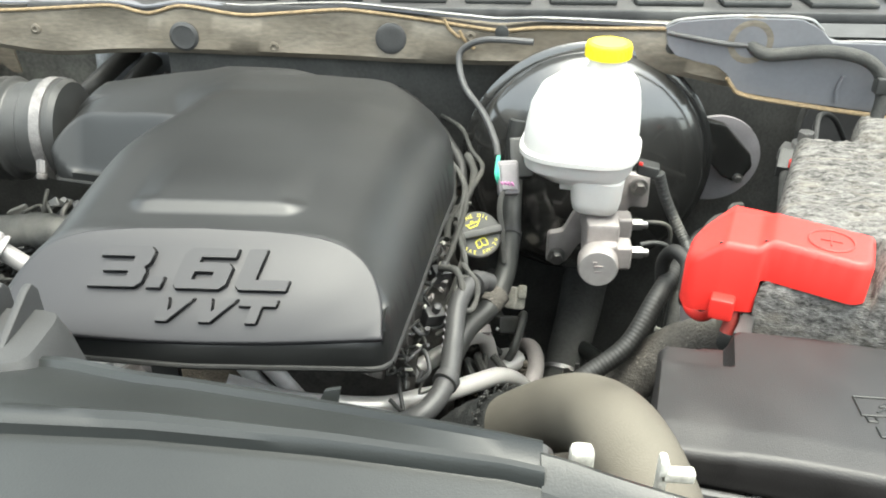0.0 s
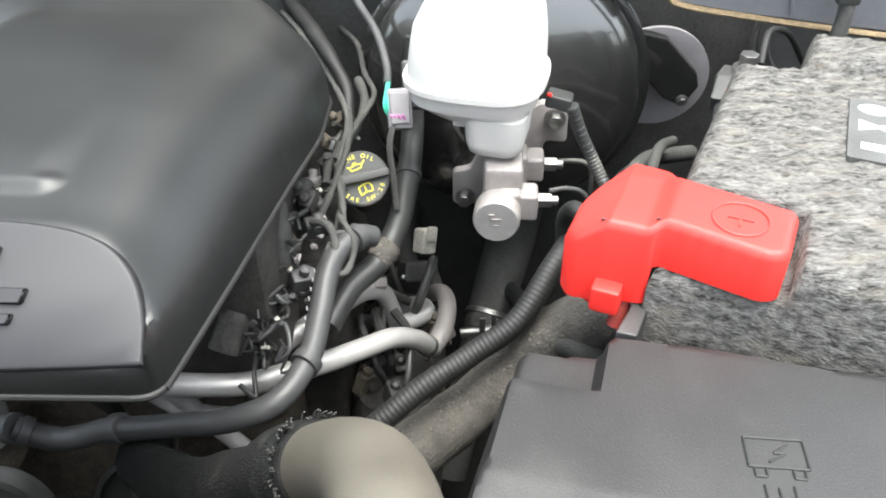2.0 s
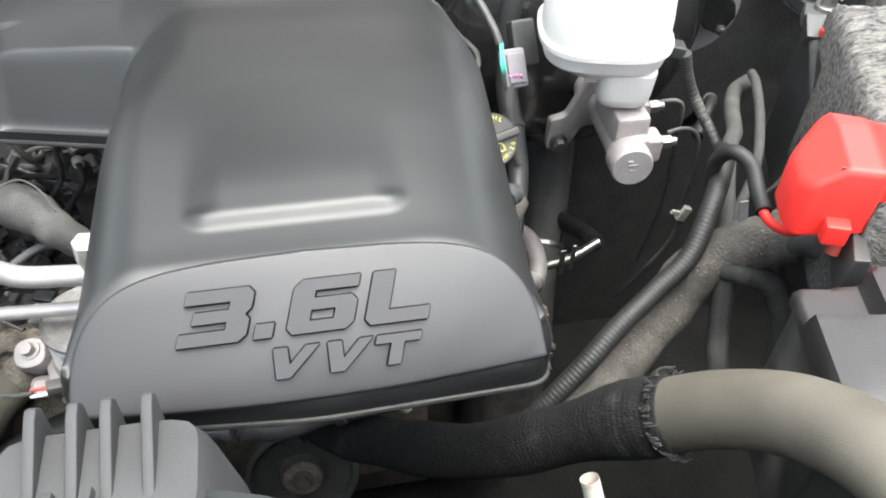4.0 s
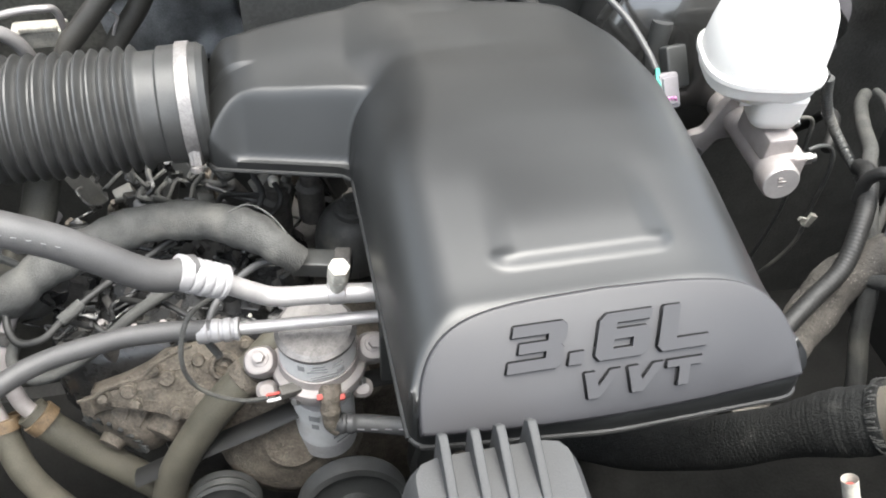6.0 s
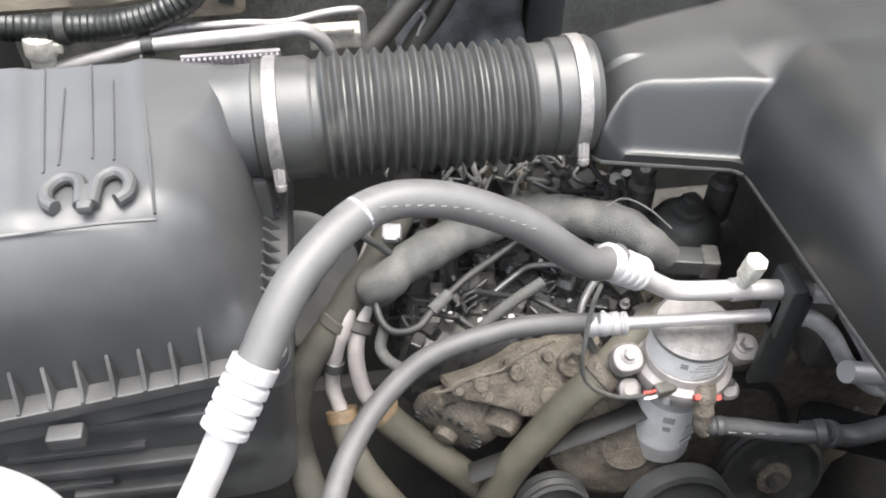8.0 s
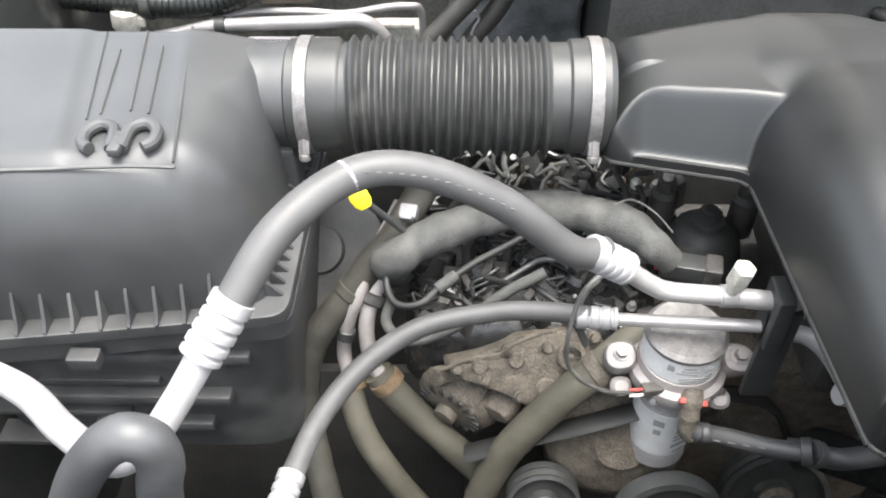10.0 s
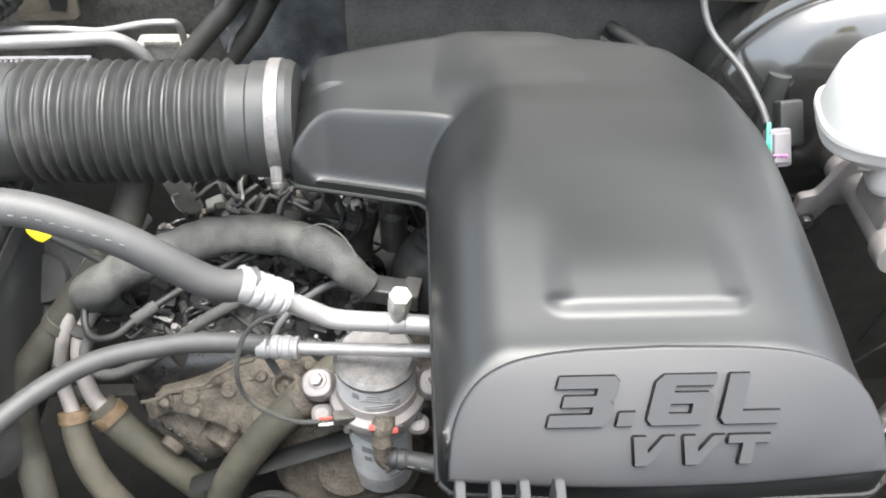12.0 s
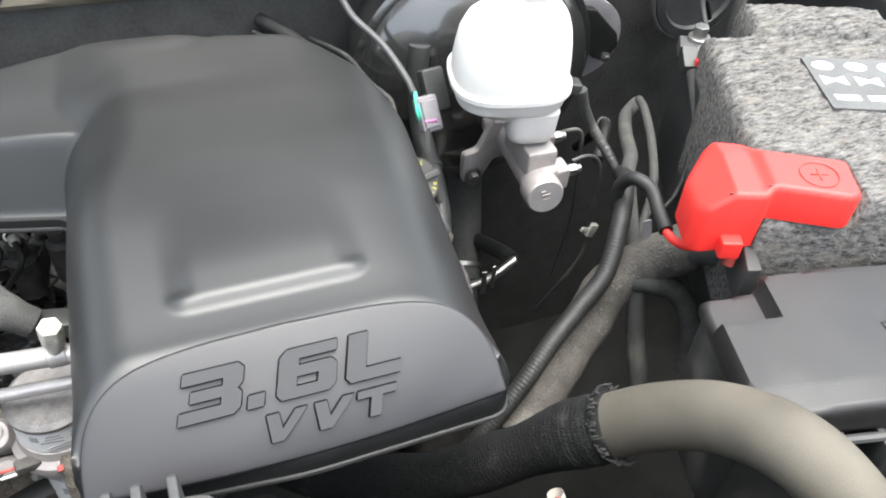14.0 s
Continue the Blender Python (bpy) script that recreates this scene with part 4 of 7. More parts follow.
# ---- canister with bracket ----
def canister():
    c = thing("filter_canister", (-0.405, 0.70, 0.76), "pale metal filter canister in a cast bracket", "canister")
    cx, cy = -0.405, 0.700
    ax = pose(cx, cy, 0.0, 0, 0, 0)
    body = put("can", lathe([(0.0, 0.772), (0.030, 0.772), (0.0335, 0.776), (0.0335, 0.780), (0.0328, 0.783), (0.0328, 0.90), (0.036, 0.904)], 44), CAN, c, "brushed metal can", m=ax.copy())
    put("label", lathe([(0.0329, 0.800), (0.0332, 0.800), (0.0332, 0.872), (0.0329, 0.872)], 44), LABEL, body, "white printed label", m=ax.copy())
    for a, z, w, h in ((-62, 0.846, 0.020, 0.003), (-62, 0.838, 0.022, 0.002), (-64, 0.830, 0.018, 0.002), (-63, 0.820, 0.022, 0.005), (-60, 0.808, 0.018, 0.002), (-112, 0.858, 0.012, 0.010), (-112, 0.842, 0.008, 0.008)):
        put("print_bar", box(-w / 2, w / 2, -0.0003, 0.0003, -h / 2, h / 2), INK, body, m=pose(cx, cy, z, 0, 0, a + 90) @ pose(0, -0.0334, 0))
    fl = put("bracket_flange", lathe([(0.036, 0.898), (0.044, 0.900), (0.047, 0.906), (0.049, 0.916), (0.048, 0.922), (0.042, 0.927), (0.040, 0.936), (0.036, 0.938)], 44), CAST, c, "cast alloy bracket", m=ax.copy())
    head = put("upper_housing", lathe([(0.038, 0.930), (0.0385, 0.934), (0.0385, 0.970), (0.037, 0.974), (0.0, 0.975)], 44), CAST, c, "cast alloy upper housing", m=ax.copy())
    put("top_ring", lathe([(0.0387, 0.968), (0.0405, 0.969), (0.0405, 0.973), (0.036, 0.977), (0.030, 0.9765)], 44), BAND, head, "worn rolled top ring", m=ax.copy())
    put("label", lathe([(0.0386, 0.938), (0.0389, 0.938), (0.0389, 0.966), (0.0386, 0.966)], 44), LABEL, head, "printed paper label", m=ax.copy())
    for a, z, w, h in ((-92, 0.962, 0.012, 0.002), (-92, 0.958, 0.016, 0.0014), (-95, 0.954, 0.020, 0.0014), (-84, 0.947, 0.030, 0.0016), (-84, 0.943, 0.026, 0.0016), (-60, 0.946, 0.008, 0.007), (-64, 0.960, 0.010, 0.0014), (-64, 0.956, 0.012, 0.0014), (-118, 0.958, 0.007, 0.008)):
        put("print_bar", box(-w / 2, w / 2, -0.0003, 0.0003, -h / 2, h / 2), INK, head, m=pose(cx, cy, z, 0, 0, a + 90) @ pose(0, -0.0391, 0))
    for sx, dy, z, k in ((-0.058, 0.004, 0.925, 1.0), (0.056, 0.0, 0.928, 1.05)):
        sg = 1 if sx > 0 else -1
        ear = put("ear", join(loft([(0, 0, -0.020, 0.016 * k, 0.015), (0, 0, 0.004, 0.017 * k, 0.016), (0, 0, 0.012, 0.014 * k, 0.013), (0, 0, 0.014, 0.009 * k, 0.008)], 24, 2.6), box(min(0, -sg * 0.03), max(0, -sg * 0.03), -0.009, 0.009, -0.022, -0.004, 0.004)), CAST, c, "cast mounting ear", m=pose(cx + sx, cy + dy, z, 28, 8 * sg, 0))
        put("ear_bolt", hexbolt(0.0062, 0.012), CAST, ear, m=pose(cx + sx, cy + dy - 0.004, z + 0.012, 28, 8 * sg, 0))
    put("lower_lug", loft([(0, 0, -0.010, 0.010, 0.009), (0, 0, 0.004, 0.011, 0.010), (0, 0, 0.008, 0.007, 0.006)], 20, 2.5), CAST, fl, m=pose(cx - 0.056, cy - 0.012, 0.898, 40, 0, 0))
    put("lower_lug", loft([(0, 0, -0.010, 0.010, 0.009), (0, 0, 0.004, 0.011, 0.010), (0, 0, 0.008, 0.007, 0.006)], 20, 2.5), CAST, fl, m=pose(cx + 0.040, cy - 0.028, 0.900, 40, 0, 0))
    for a, z in ((-62, 0.914), (-125, 0.910), (-35, 0.912)):
        put("screw", hexbolt(0.0038, 0.007), STEEL, fl, m=pose(cx, cy, z, 0, 0, a + 90) @ pose(0, -0.046, 0, 62, 0, 0))
    el = put("elbow_fitting", tube([(-0.398, 0.664, 0.926), (-0.399, 0.653, 0.918), (-0.400, 0.646, 0.905), (-0.400, 0.642, 0.890), (-0.394, 0.640, 0.882)], 0.0105, 16, 0.003, lambda s: 1.12 if s < 0.016 else (0.9 if s < 0.022 else (1.0 if s < 0.03 else 0.85))), BROWN, c, "grimy elbow fitting")
    for dx, dz in ((-0.010, 0.004), (0.012, -0.001)):
        put("red_lock", box(-0.003, 0.003, -0.003, 0.003, -0.005, 0.005, 0.001), DULLRED, el, "dull red locking tab", m=pose(-0.399 + dx, 0.652, 0.920 + dz, 30, 0, 0))
    h = thing("drain_hose", (-0.33, 0.63, 0.885), "grey printed rubber hose with a collar", "hose")
    put("rubber_hose", tube([(-0.397, 0.642, 0.890), (-0.388, 0.641, 0.887), (-0.362, 0.638, 0.884), (-0.33, 0.628, 0.885), (-0.302, 0.616, 0.894), (-0.289, 0.614, 0.896)], 0.0095, 16, 0.002, lambda s: 1.12 if 0.004 < s < 0.010 or 0.014 < s < 0.020 else 1.0), RUBBER, h)
    put("collar", lathe([(0.0095, -0.007), (0.0106, -0.006), (0.0106, 0.006), (0.0095, 0.007)], 20), RUBBER, h, "rubber collar", m=along((-0.30, 0.6205, 0.891), (-0.29, 0.618, 0.893)))
    for i in range(5):
        p = Vector((-0.372, 0.6295, 0.889)).lerp(Vector((-0.318, 0.617, 0.893)), i / 4)
        put("print_mark", box(-0.004, 0.003, -0.0004, 0.0004, -0.0006, 0.0006), CONNGREY, h, m=Matrix.Translation(p) @ pose(0, 0, 0, 0, -5, -16))
    w = thing("pigtail_connector", (-0.44, 0.66, 0.92), "small connector with red and white wires", "connector")
    put("housing", box(-0.010, 0.012, -0.006, 0.006, -0.005, 0.005, 0.002), DARK, w, m=pose(-0.438, 0.664, 0.926, 0, 10, 15))
    put("red_wire", tube([(-0.446, 0.662, 0.929), (-0.452, 0.660, 0.930), (-0.460, 0.66, 0.930)], 0.0016, 8), DULLRED, w, "red wire")
    put("white_wire", tube([(-0.446, 0.658, 0.925), (-0.452, 0.656, 0.926), (-0.460, 0.656, 0.926)], 0.0016, 8), LABEL, w, "white wire")
    put("cable", tube([(-0.458, 0.658, 0.928), (-0.482, 0.660, 0.9265), (-0.509, 0.660, 0.945), (-0.525, 0.660, 0.975), (-0.526, 0.665, 1.01), (-0.515, 0.69, 1.03), (-0.49, 0.74, 1.0)], 0.0023, 10), LOOM, w, "grey sheathed cable")


canister()


# ---- engine, passenger's side ----
def oil_filter_cap():
    c = thing("oil_filter_cap", (-0.35, 0.865, 0.90), "black ribbed plastic oil filter cap", "cap")
    m = pose(-0.346, 0.876, 0.0, 0, 0, 0)
    put("cap_body", lathe([(0.044, 0.885), (0.046, 0.900), (0.0455, 0.914), (0.042, 0.930), (0.036, 0.943), (0.027, 0.951), (0.020, 0.953), (0.0195, 0.960), (0.016, 0.962)], 40), CAPBLACK, c, m=m.copy())
    put("hex_head", join(prism([(0.0135 * math.cos(k * math.pi / 3), 0.0135 * math.sin(k * math.pi / 3)) for k in range(6)], 0.955, 0.972, 0.001), lathe([(0.0095, 0.971), (0.008, 0.976), (0.0045, 0.977)], 16)), CAPBLACK, c, m=m.copy())
    for k in range(14):
        a = k * 2 * math.pi / 14
        put("rib", box(-0.0015, 0.0015, 0.038, 0.0455, 0.886, 0.915, 0.0005), BLACK, c, m=pose(-0.346, 0.876, 0, 0, 0, math.degrees(a)))


oil_filter_cap()


def ripple(pitch, depth):
    return lambda s: 1.0 - depth * (0.5 + 0.5 * math.cos(2 * math.pi * s / pitch))


def engine():
    e = thing("engine_block", (-0.25, 0.85, 0.4), "grimy dark engine with dusty cast metal covers", "engine")
    put("block", box(-0.62, -0.03, 0.80, 1.05, 0.40, 0.84, 0.02), DARK, e, "dark engine block")
    put("valve_cover", loft([(-0.545, 0.855, 0.80, 0.15, 0.10), (-0.545, 0.855, 0.87, 0.145, 0.10), (-0.55, 0.86, 0.892, 0.135, 0.09), (-0.55, 0.86, 0.90, 0.11, 0.07)], 48, 6), SHINY, e, "black plastic valve cover")
    put("plenum", box(-0.26, -0.07, 0.70, 0.97, 0.86, 1.06, 0.02), DARK, e, "dark intake plenum under the cover")
    put("valve_cover", loft([(-0.085, 0.90, 0.80, 0.065, 0.12), (-0.085, 0.90, 0.90, 0.06, 0.11), (-0.085, 0.90, 0.93, 0.045, 0.09)], 40, 6), DARK, e, "black plastic valve cover")
    out = rounded([(-0.099, 0.010), (-0.058, 0.019), (-0.034, 0.026), (-0.016, 0.036), (0.020, 0.038), (0.060, 0.039), (0.080, 0.021), (0.058, -0.012), (0.034, -0.030), (0.013, -0.047), (-0.012, -0.045), (-0.034, -0.030), (-0.058, -0.020), (-0.085, -0.008)], 0.006, 3)
    tm = pose(-0.545, 0.732, 0.872, 52, 0, 6)
    tc = put("timing_cover", prism(out, -0.05, 0.0, 0.005), BROWN, e, "dusty cast timing cover", m=tm.copy())
    put("casting_boss", lathe([(0.026, -0.004), (0.026, 0.006), (0.023, 0.008), (0.018, 0.008), (0.017, -0.006), (0.006, -0.006), (0.006, 0.002), (0.003, 0.003)], 28), BROWN, tc, "round cast boss", m=tm @ pose(0.040, 0.008, 0) @ Matrix.Diagonal((0.62, 0.62, 1, 1)))
    for x, y in ((-0.085, 0.004), (-0.030, 0.022), (0.066, 0.028), (0.030, -0.022), (-0.018, -0.032), (-0.055, -0.010)):
        put("cover_bolt", hexbolt(0.0052, 0.009), BROWN, tc, m=tm @ pose(x, y, 0.001))
    for x, y, r in ((-0.06, 0.004, 0.009), (0.012, -0.026, 0.012), (-0.02, 0.008, 0.009), (0.015, 0.020, 0.007)):
        put("cast_pad", lathe([(r, -0.004), (r, 0.003), (r * 0.8, 0.005), (r * 0.4, 0.004)], 20), BROWN, tc, m=tm @ pose(x, y, 0))
    fc = put("front_cover", loft([(-0.30, 0.0, -0.10, 0.22, 0.16), (-0.30, 0.0, 0.0, 0.215, 0.15), (-0.30, 0.0, 0.012, 0.19, 0.13)], 48, 5), BROWN, e, "dusty cast front cover", m=pose(0, 0.745, 0.70, 90, 0, 0))
    put("pump_housing", join(lathe([(0.085, -0.05), (0.085, 0.0), (0.07, 0.016), (0.045, 0.022), (0.03, 0.036)], 36), loft([(0.06, 0.05, -0.04, 0.06, 0.04), (0.06, 0.05, 0.004, 0.05, 0.03), (0.06, 0.05, 0.012, 0.035, 0.02)], 28, 3)), BROWN, fc, "pale cast pump housing", m=pose(-0.445, 0.715, 0.775, 62, 0, 0))
    am = along(Vector((-0.628, 0.752, 0.788)), Vector((-0.668, 0.690, 0.774)))
    alt = put("alternator", lathe([(0.020, -0.075), (0.044, -0.072), (0.050, -0.064), (0.050, -0.034), (0.046, -0.031), (0.046, -0.020), (0.051, -0.017), (0.051, 0.004), (0.047, 0.014), (0.040, 0.020), (0.026, 0.023), (0.014, 0.024), (0.013, 0.034), (0.006, 0.035)], 44), BROWN, e, "dusty cast alternator", m=am.copy())
    for k in range(18):
        spin = am @ Matrix.Rotation(math.radians(k * 20), 4, "Z")
        put("vent_slot", box(0.029, 0.041, -0.0028, 0.0028, 0.012, 0.0228, 0.001), FIREWALL, alt, "dark vent slot", m=spin.copy())
        put("cooling_rib", tube([(0.047, 0.002, 0.010), (0.0515, 0.004, -0.002), (0.052, 0.006, -0.016)], 0.0026, 6, 0.005), BROWN, alt, m=spin.copy())
        if k % 2:
            put("cooling_rib", tube([(0.050, 0.0, -0.036), (0.0515, 0.003, -0.05), (0.050, 0.004, -0.064)], 0.0030, 6, 0.006), BROWN, alt, m=spin.copy())
    put("alternator_lug", loft([(0, 0.058, -0.03, 0.016, 0.022), (0, 0.058, 0.0, 0.017, 0.022), (0, 0.060, 0.008, 0.012, 0.015)], 20, 3), BROWN, alt, m=am @ Matrix.Rotation(math.radians(-70), 4, "Z"))
    put("pivot_arm", tube([(-0.655, 0.735, 0.845), (-0.64, 0.745, 0.838), (-0.60, 0.75, 0.832), (-0.565, 0.745, 0.835)], 0.013, 12, 0.005, flat=0.7), BROWN, alt, "cast pivot arm")
    put("terminal_stud", hexbolt(0.006, 0.014), BEIGE, alt, m=pose(-0.660, 0.780, 0.845, 20, 0, 0))
    for i, (x, y) in enumerate(((-0.60, 0.83), (-0.545, 0.86), (-0.49, 0.83), (-0.53, 0.80), (-0.47, 0.88), (-0.585, 0.88))):
        put("coil_cover", join(loft([(0, 0, 0, 0.022, 0.016), (0, 0, 0.03, 0.020, 0.014), (0, 0, 0.036, 0.014, 0.010)], 20, 4), box(-0.008, 0.014, -0.03, -0.01, 0.004, 0.022, 0.003)), SHINY, e, "black ignition coil", m=pose(x, y, 0.885, 0, 0, 25 * i))
    vr = random.Random(8)
    for i in range(70):
        x, y = vr.uniform(-0.68, -0.40), vr.uniform(0.765, 0.95)
        put("bracket", box(-vr.uniform(0.006, 0.016), vr.uniform(0.006, 0.016), -vr.uniform(0.004, 0.010), vr.uniform(0.004, 0.010), -0.02, vr.uniform(0.004, 0.028), 0.003), vr.choice((SHINY, SHINY, DARK)), e, m=pose(x, y, 0.90, vr.uniform(-20, 20), vr.uniform(-20, 20), vr.uniform(0, 180)))
    for i in range(22):
        p0 = Vector((vr.uniform(-0.68, -0.42), vr.uniform(0.765, 0.93), vr.uniform(0.905, 0.93)))
        pts = [p0]
        for j in range(4):
            pts.append(pts[-1] + Vector((vr.uniform(-0.025, 0.03), vr.uniform(-0.02, 0.02), vr.uniform(-0.010, 0.012))))
        put("wire", tube(pts, vr.uniform(0.0012, 0.0032), 8), vr.choice((LOOM, SHINY, RUBBER, SHINY)), e)
    for i in range(26):
        q = vr.uniform(0.0015, 0.004)
        put("bright_clip", box(-q, q, -0.002, 0.002, -0.0015, 0.002, 0.0006), vr.choice((STEEL, CAST, BEIGE, CAST)), e, m=pose(vr.uniform(-0.68, -0.42), vr.uniform(0.76, 0.93), vr.uniform(0.905, 0.932), vr.uniform(-60, 60), vr.uniform(-60, 60), vr.uniform(0, 180)))
    for i in range(9):
        x, y = vr.uniform(-0.66, -0.43), vr.uniform(0.77, 0.90)
        put("rib", box(-0.03, 0.03, -0.0015, 0.0015, 0, 0.012, 0.0006), SHINY, e, m=pose(x, y, 0.895, 0, 0, vr.uniform(-40, 40)))
    for i in range(16):
        x = -0.66 + 0.016 * i
        put("bolt", hexbolt(0.004, 0.010), CAST, e, m=pose(x, 0.775 + 0.03 * ((i * 7) % 5) / 5, 0.893 + 0.004 * ((i * 3) % 4), 12, 0, 0)) if i % 2 == 0 else None
    # plugs, clips and leads at the back of the head, below the intake hose
    for i in range(46):
        x, y = vr.uniform(-0.68, -0.36), vr.uniform(0.935, 1.07)
        q = vr.uniform(0.008, 0.017)
        shape = box(-q, q, -0.010, 0.010, -0.05, vr.uniform(0.004, 0.020), 0.003) if i % 3 else lathe([(q * 0.8, -0.06), (q * 0.8, 0.004), (q * 0.6, 0.010), (q * 0.35, 0.012), (q * 0.35, 0.020)], 14)
        put("rear_plug", shape, vr.choice((SHINY, DARK, LOOM, BLACK, BROWN)), e, m=pose(x, y, vr.uniform(0.87, 0.935), vr.uniform(-30, 30), vr.uniform(-30, 30), vr.uniform(0, 180)))
    for i in range(18):
        pts = [Vector((vr.uniform(-0.68, -0.40), vr.uniform(0.93, 1.05), vr.uniform(0.92, 0.95)))]
        for j in range(5):
            pts.append(pts[-1] + Vector((vr.uniform(-0.02, 0.035), vr.uniform(-0.02, 0.025), vr.uniform(-0.016, 0.018))))
        put("wire", tube(pts, vr.uniform(0.0018, 0.0042), 8), vr.choice((LOOM, RUBBER, LOOMGREY, SHINY)), e)
    put("seam_gasket", tube([(-0.655, 0.722, 0.877), (-0.64, 0.722, 0.880), (-0.615, 0.722, 0.896), (-0.585, 0.724, 0.902), (-0.57, 0.726, 0.916), (-0.545, 0.728, 0.930), (-0.53, 0.73, 0.934)], 0.0020, 8), BROWN, e, "pale metal tube")


engine()


def big_loom():
    h = thing("wiring_loom", (-0.55, 0.82, 0.98), "thick fabric-taped wiring loom, dusty grey", "wiring loom")
    put("taped_sleeve", tube([(-0.700, 0.850, 0.90), (-0.708, 0.815, 0.945), (-0.695, 0.797, 0.972), (-0.66, 0.814, 0.987), (-0.578, 0.842, 1.0), (-0.512, 0.835, 1.008), (-0.457, 0.802, 1.016), (-0.430, 0.778, 1.010), (-0.412, 0.772, 0.995)], 0.0205, 20, 0.003, lambda s: (1.0 - 0.45 * float(smooth(0.36, 0.44, s))) + 0.05 * math.sin(s * 95) + 0.03 * math.sin(s * 260)), LOOMGREY, h)
    put("foil_tie", tube([(-0.475, 0.80, 1.047), (-0.455, 0.806, 1.049), (-0.435, 0.79, 1.047), (-0.42, 0.765, 1.043)], 0.0009, 8), LOOMGREY, h, "thin grey tie")
    put("loop_cable", tube([(-0.707, 0.790, 0.962), (-0.703, 0.765, 0.952), (-0.690, 0.749, 0.950), (-0.667, 0.748, 0.955), (-0.649, 0.765, 0.960), (-0.614, 0.795, 0.966), (-0.574, 0.820, 0.972), (-0.54, 0.84, 0.98)], 0.0040, 12), CONDUIT, h, "dark looped cable")
    put("tape_cuff", tube([(-0.652, 0.763, 0.9595), (-0.632, 0.780, 0.9635)], 0.0064, 12), LOOMGREY, h, "taped cuff")
    put("branch", tube([(-0.70, 0.765, 0.94), (-0.705, 0.745, 0.925), (-0.68, 0.725, 0.92), (-0.63, 0.73, 0.94), (-0.58, 0.75, 0.97), (-0.54, 0.765, 0.985)], 0.006, 12), LOOM, h, "thin taped branch")
    put("branch", tube([(-0.58, 0.735, 0.965), (-0.55, 0.73, 0.972), (-0.52, 0.715, 0.98), (-0.50, 0.70, 0.95)], 0.004, 10), LOOM, h, "thin taped branch")
    for a, b in (((-0.60, 0.80, 0.94), (-0.52, 0.74, 0.96)), ((-0.66, 0.79, 0.93), (-0.60, 0.745, 0.935)), ((-0.56, 0.88, 0.95), (-0.44, 0.90, 0.97)), ((-0.47, 0.86, 0.96), (-0.43, 0.93, 1.0)), ((-0.45, 0.87, 0.95), (-0.41, 0.91, 1.0)), ((-0.62, 0.87, 0.94), (-0.5, 0.91, 0.955))):
        a, b = Vector(a), Vector(b)
        put("branch", tube([a, a.lerp(b, 0.4) + Vector((0.01, -0.01, 0.014)), a.lerp(b, 0.7) + Vector((-0.01, 0.01, 0.01)), b], 0.0032, 10), CONDUIT, h, "thin taped branch")
    s = thing("pressure_sensor_plug", (-0.40, 0.78, 0.97), "black electrical plug with red wire seals", "connector")
    put("plug_body", box(-0.026, 0.022, -0.012, 0.012, -0.010, 0.010, 0.003), BLACK, s, m=pose(-0.395, 0.775, 0.985, 0, 0, -12))
    put("plug_end", box(0.018, 0.036, -0.014, 0.014, -0.012, 0.012, 0.003), DARK, s, m=pose(-0.395, 0.775, 0.985, 0, 0, -12))
    put("red_seal", box(-0.031, -0.026, -0.006, 0.002, -0.004, 0.004), RED, s, "red wire seal", m=pose(-0.395, 0.775, 0.985, 0, 0, -12))
    put("white_seal", box(-0.031, -0.026, 0.003, 0.008, -0.004, 0.004), LABEL, s, "white wire seal", m=pose(-0.395, 0.775, 0.985, 0, 0, -12))
    put("lead", tube([(-0.422, 0.782, 0.985), (-0.45, 0.785, 0.985), (-0.48, 0.772, 0.975), (-0.50, 0.75, 0.97), (-0.51, 0.73, 0.96)], 0.004, 10), RUBBER, s, "grey wire lead")


big_loom()


def ring_clamp(parent, at, to, r, material=ORANGE, label="rusty orange spring clamp"):
    c = put("spring_clamp", lathe([(r, -0.007), (r + 0.002, -0.0065), (r + 0.002, 0.0065), (r, 0.007)], 24), material, parent, label, m=along(at, to))
    for s in (-0.006, 0.006):
        put("clamp_ear", box(-0.0035, 0.0035, r, r + 0.010, s - 0.003, s + 0.003, 0.001), material, c, m=along(at, to) @ Matrix.Rotation(radians(200), 4, "Z"))


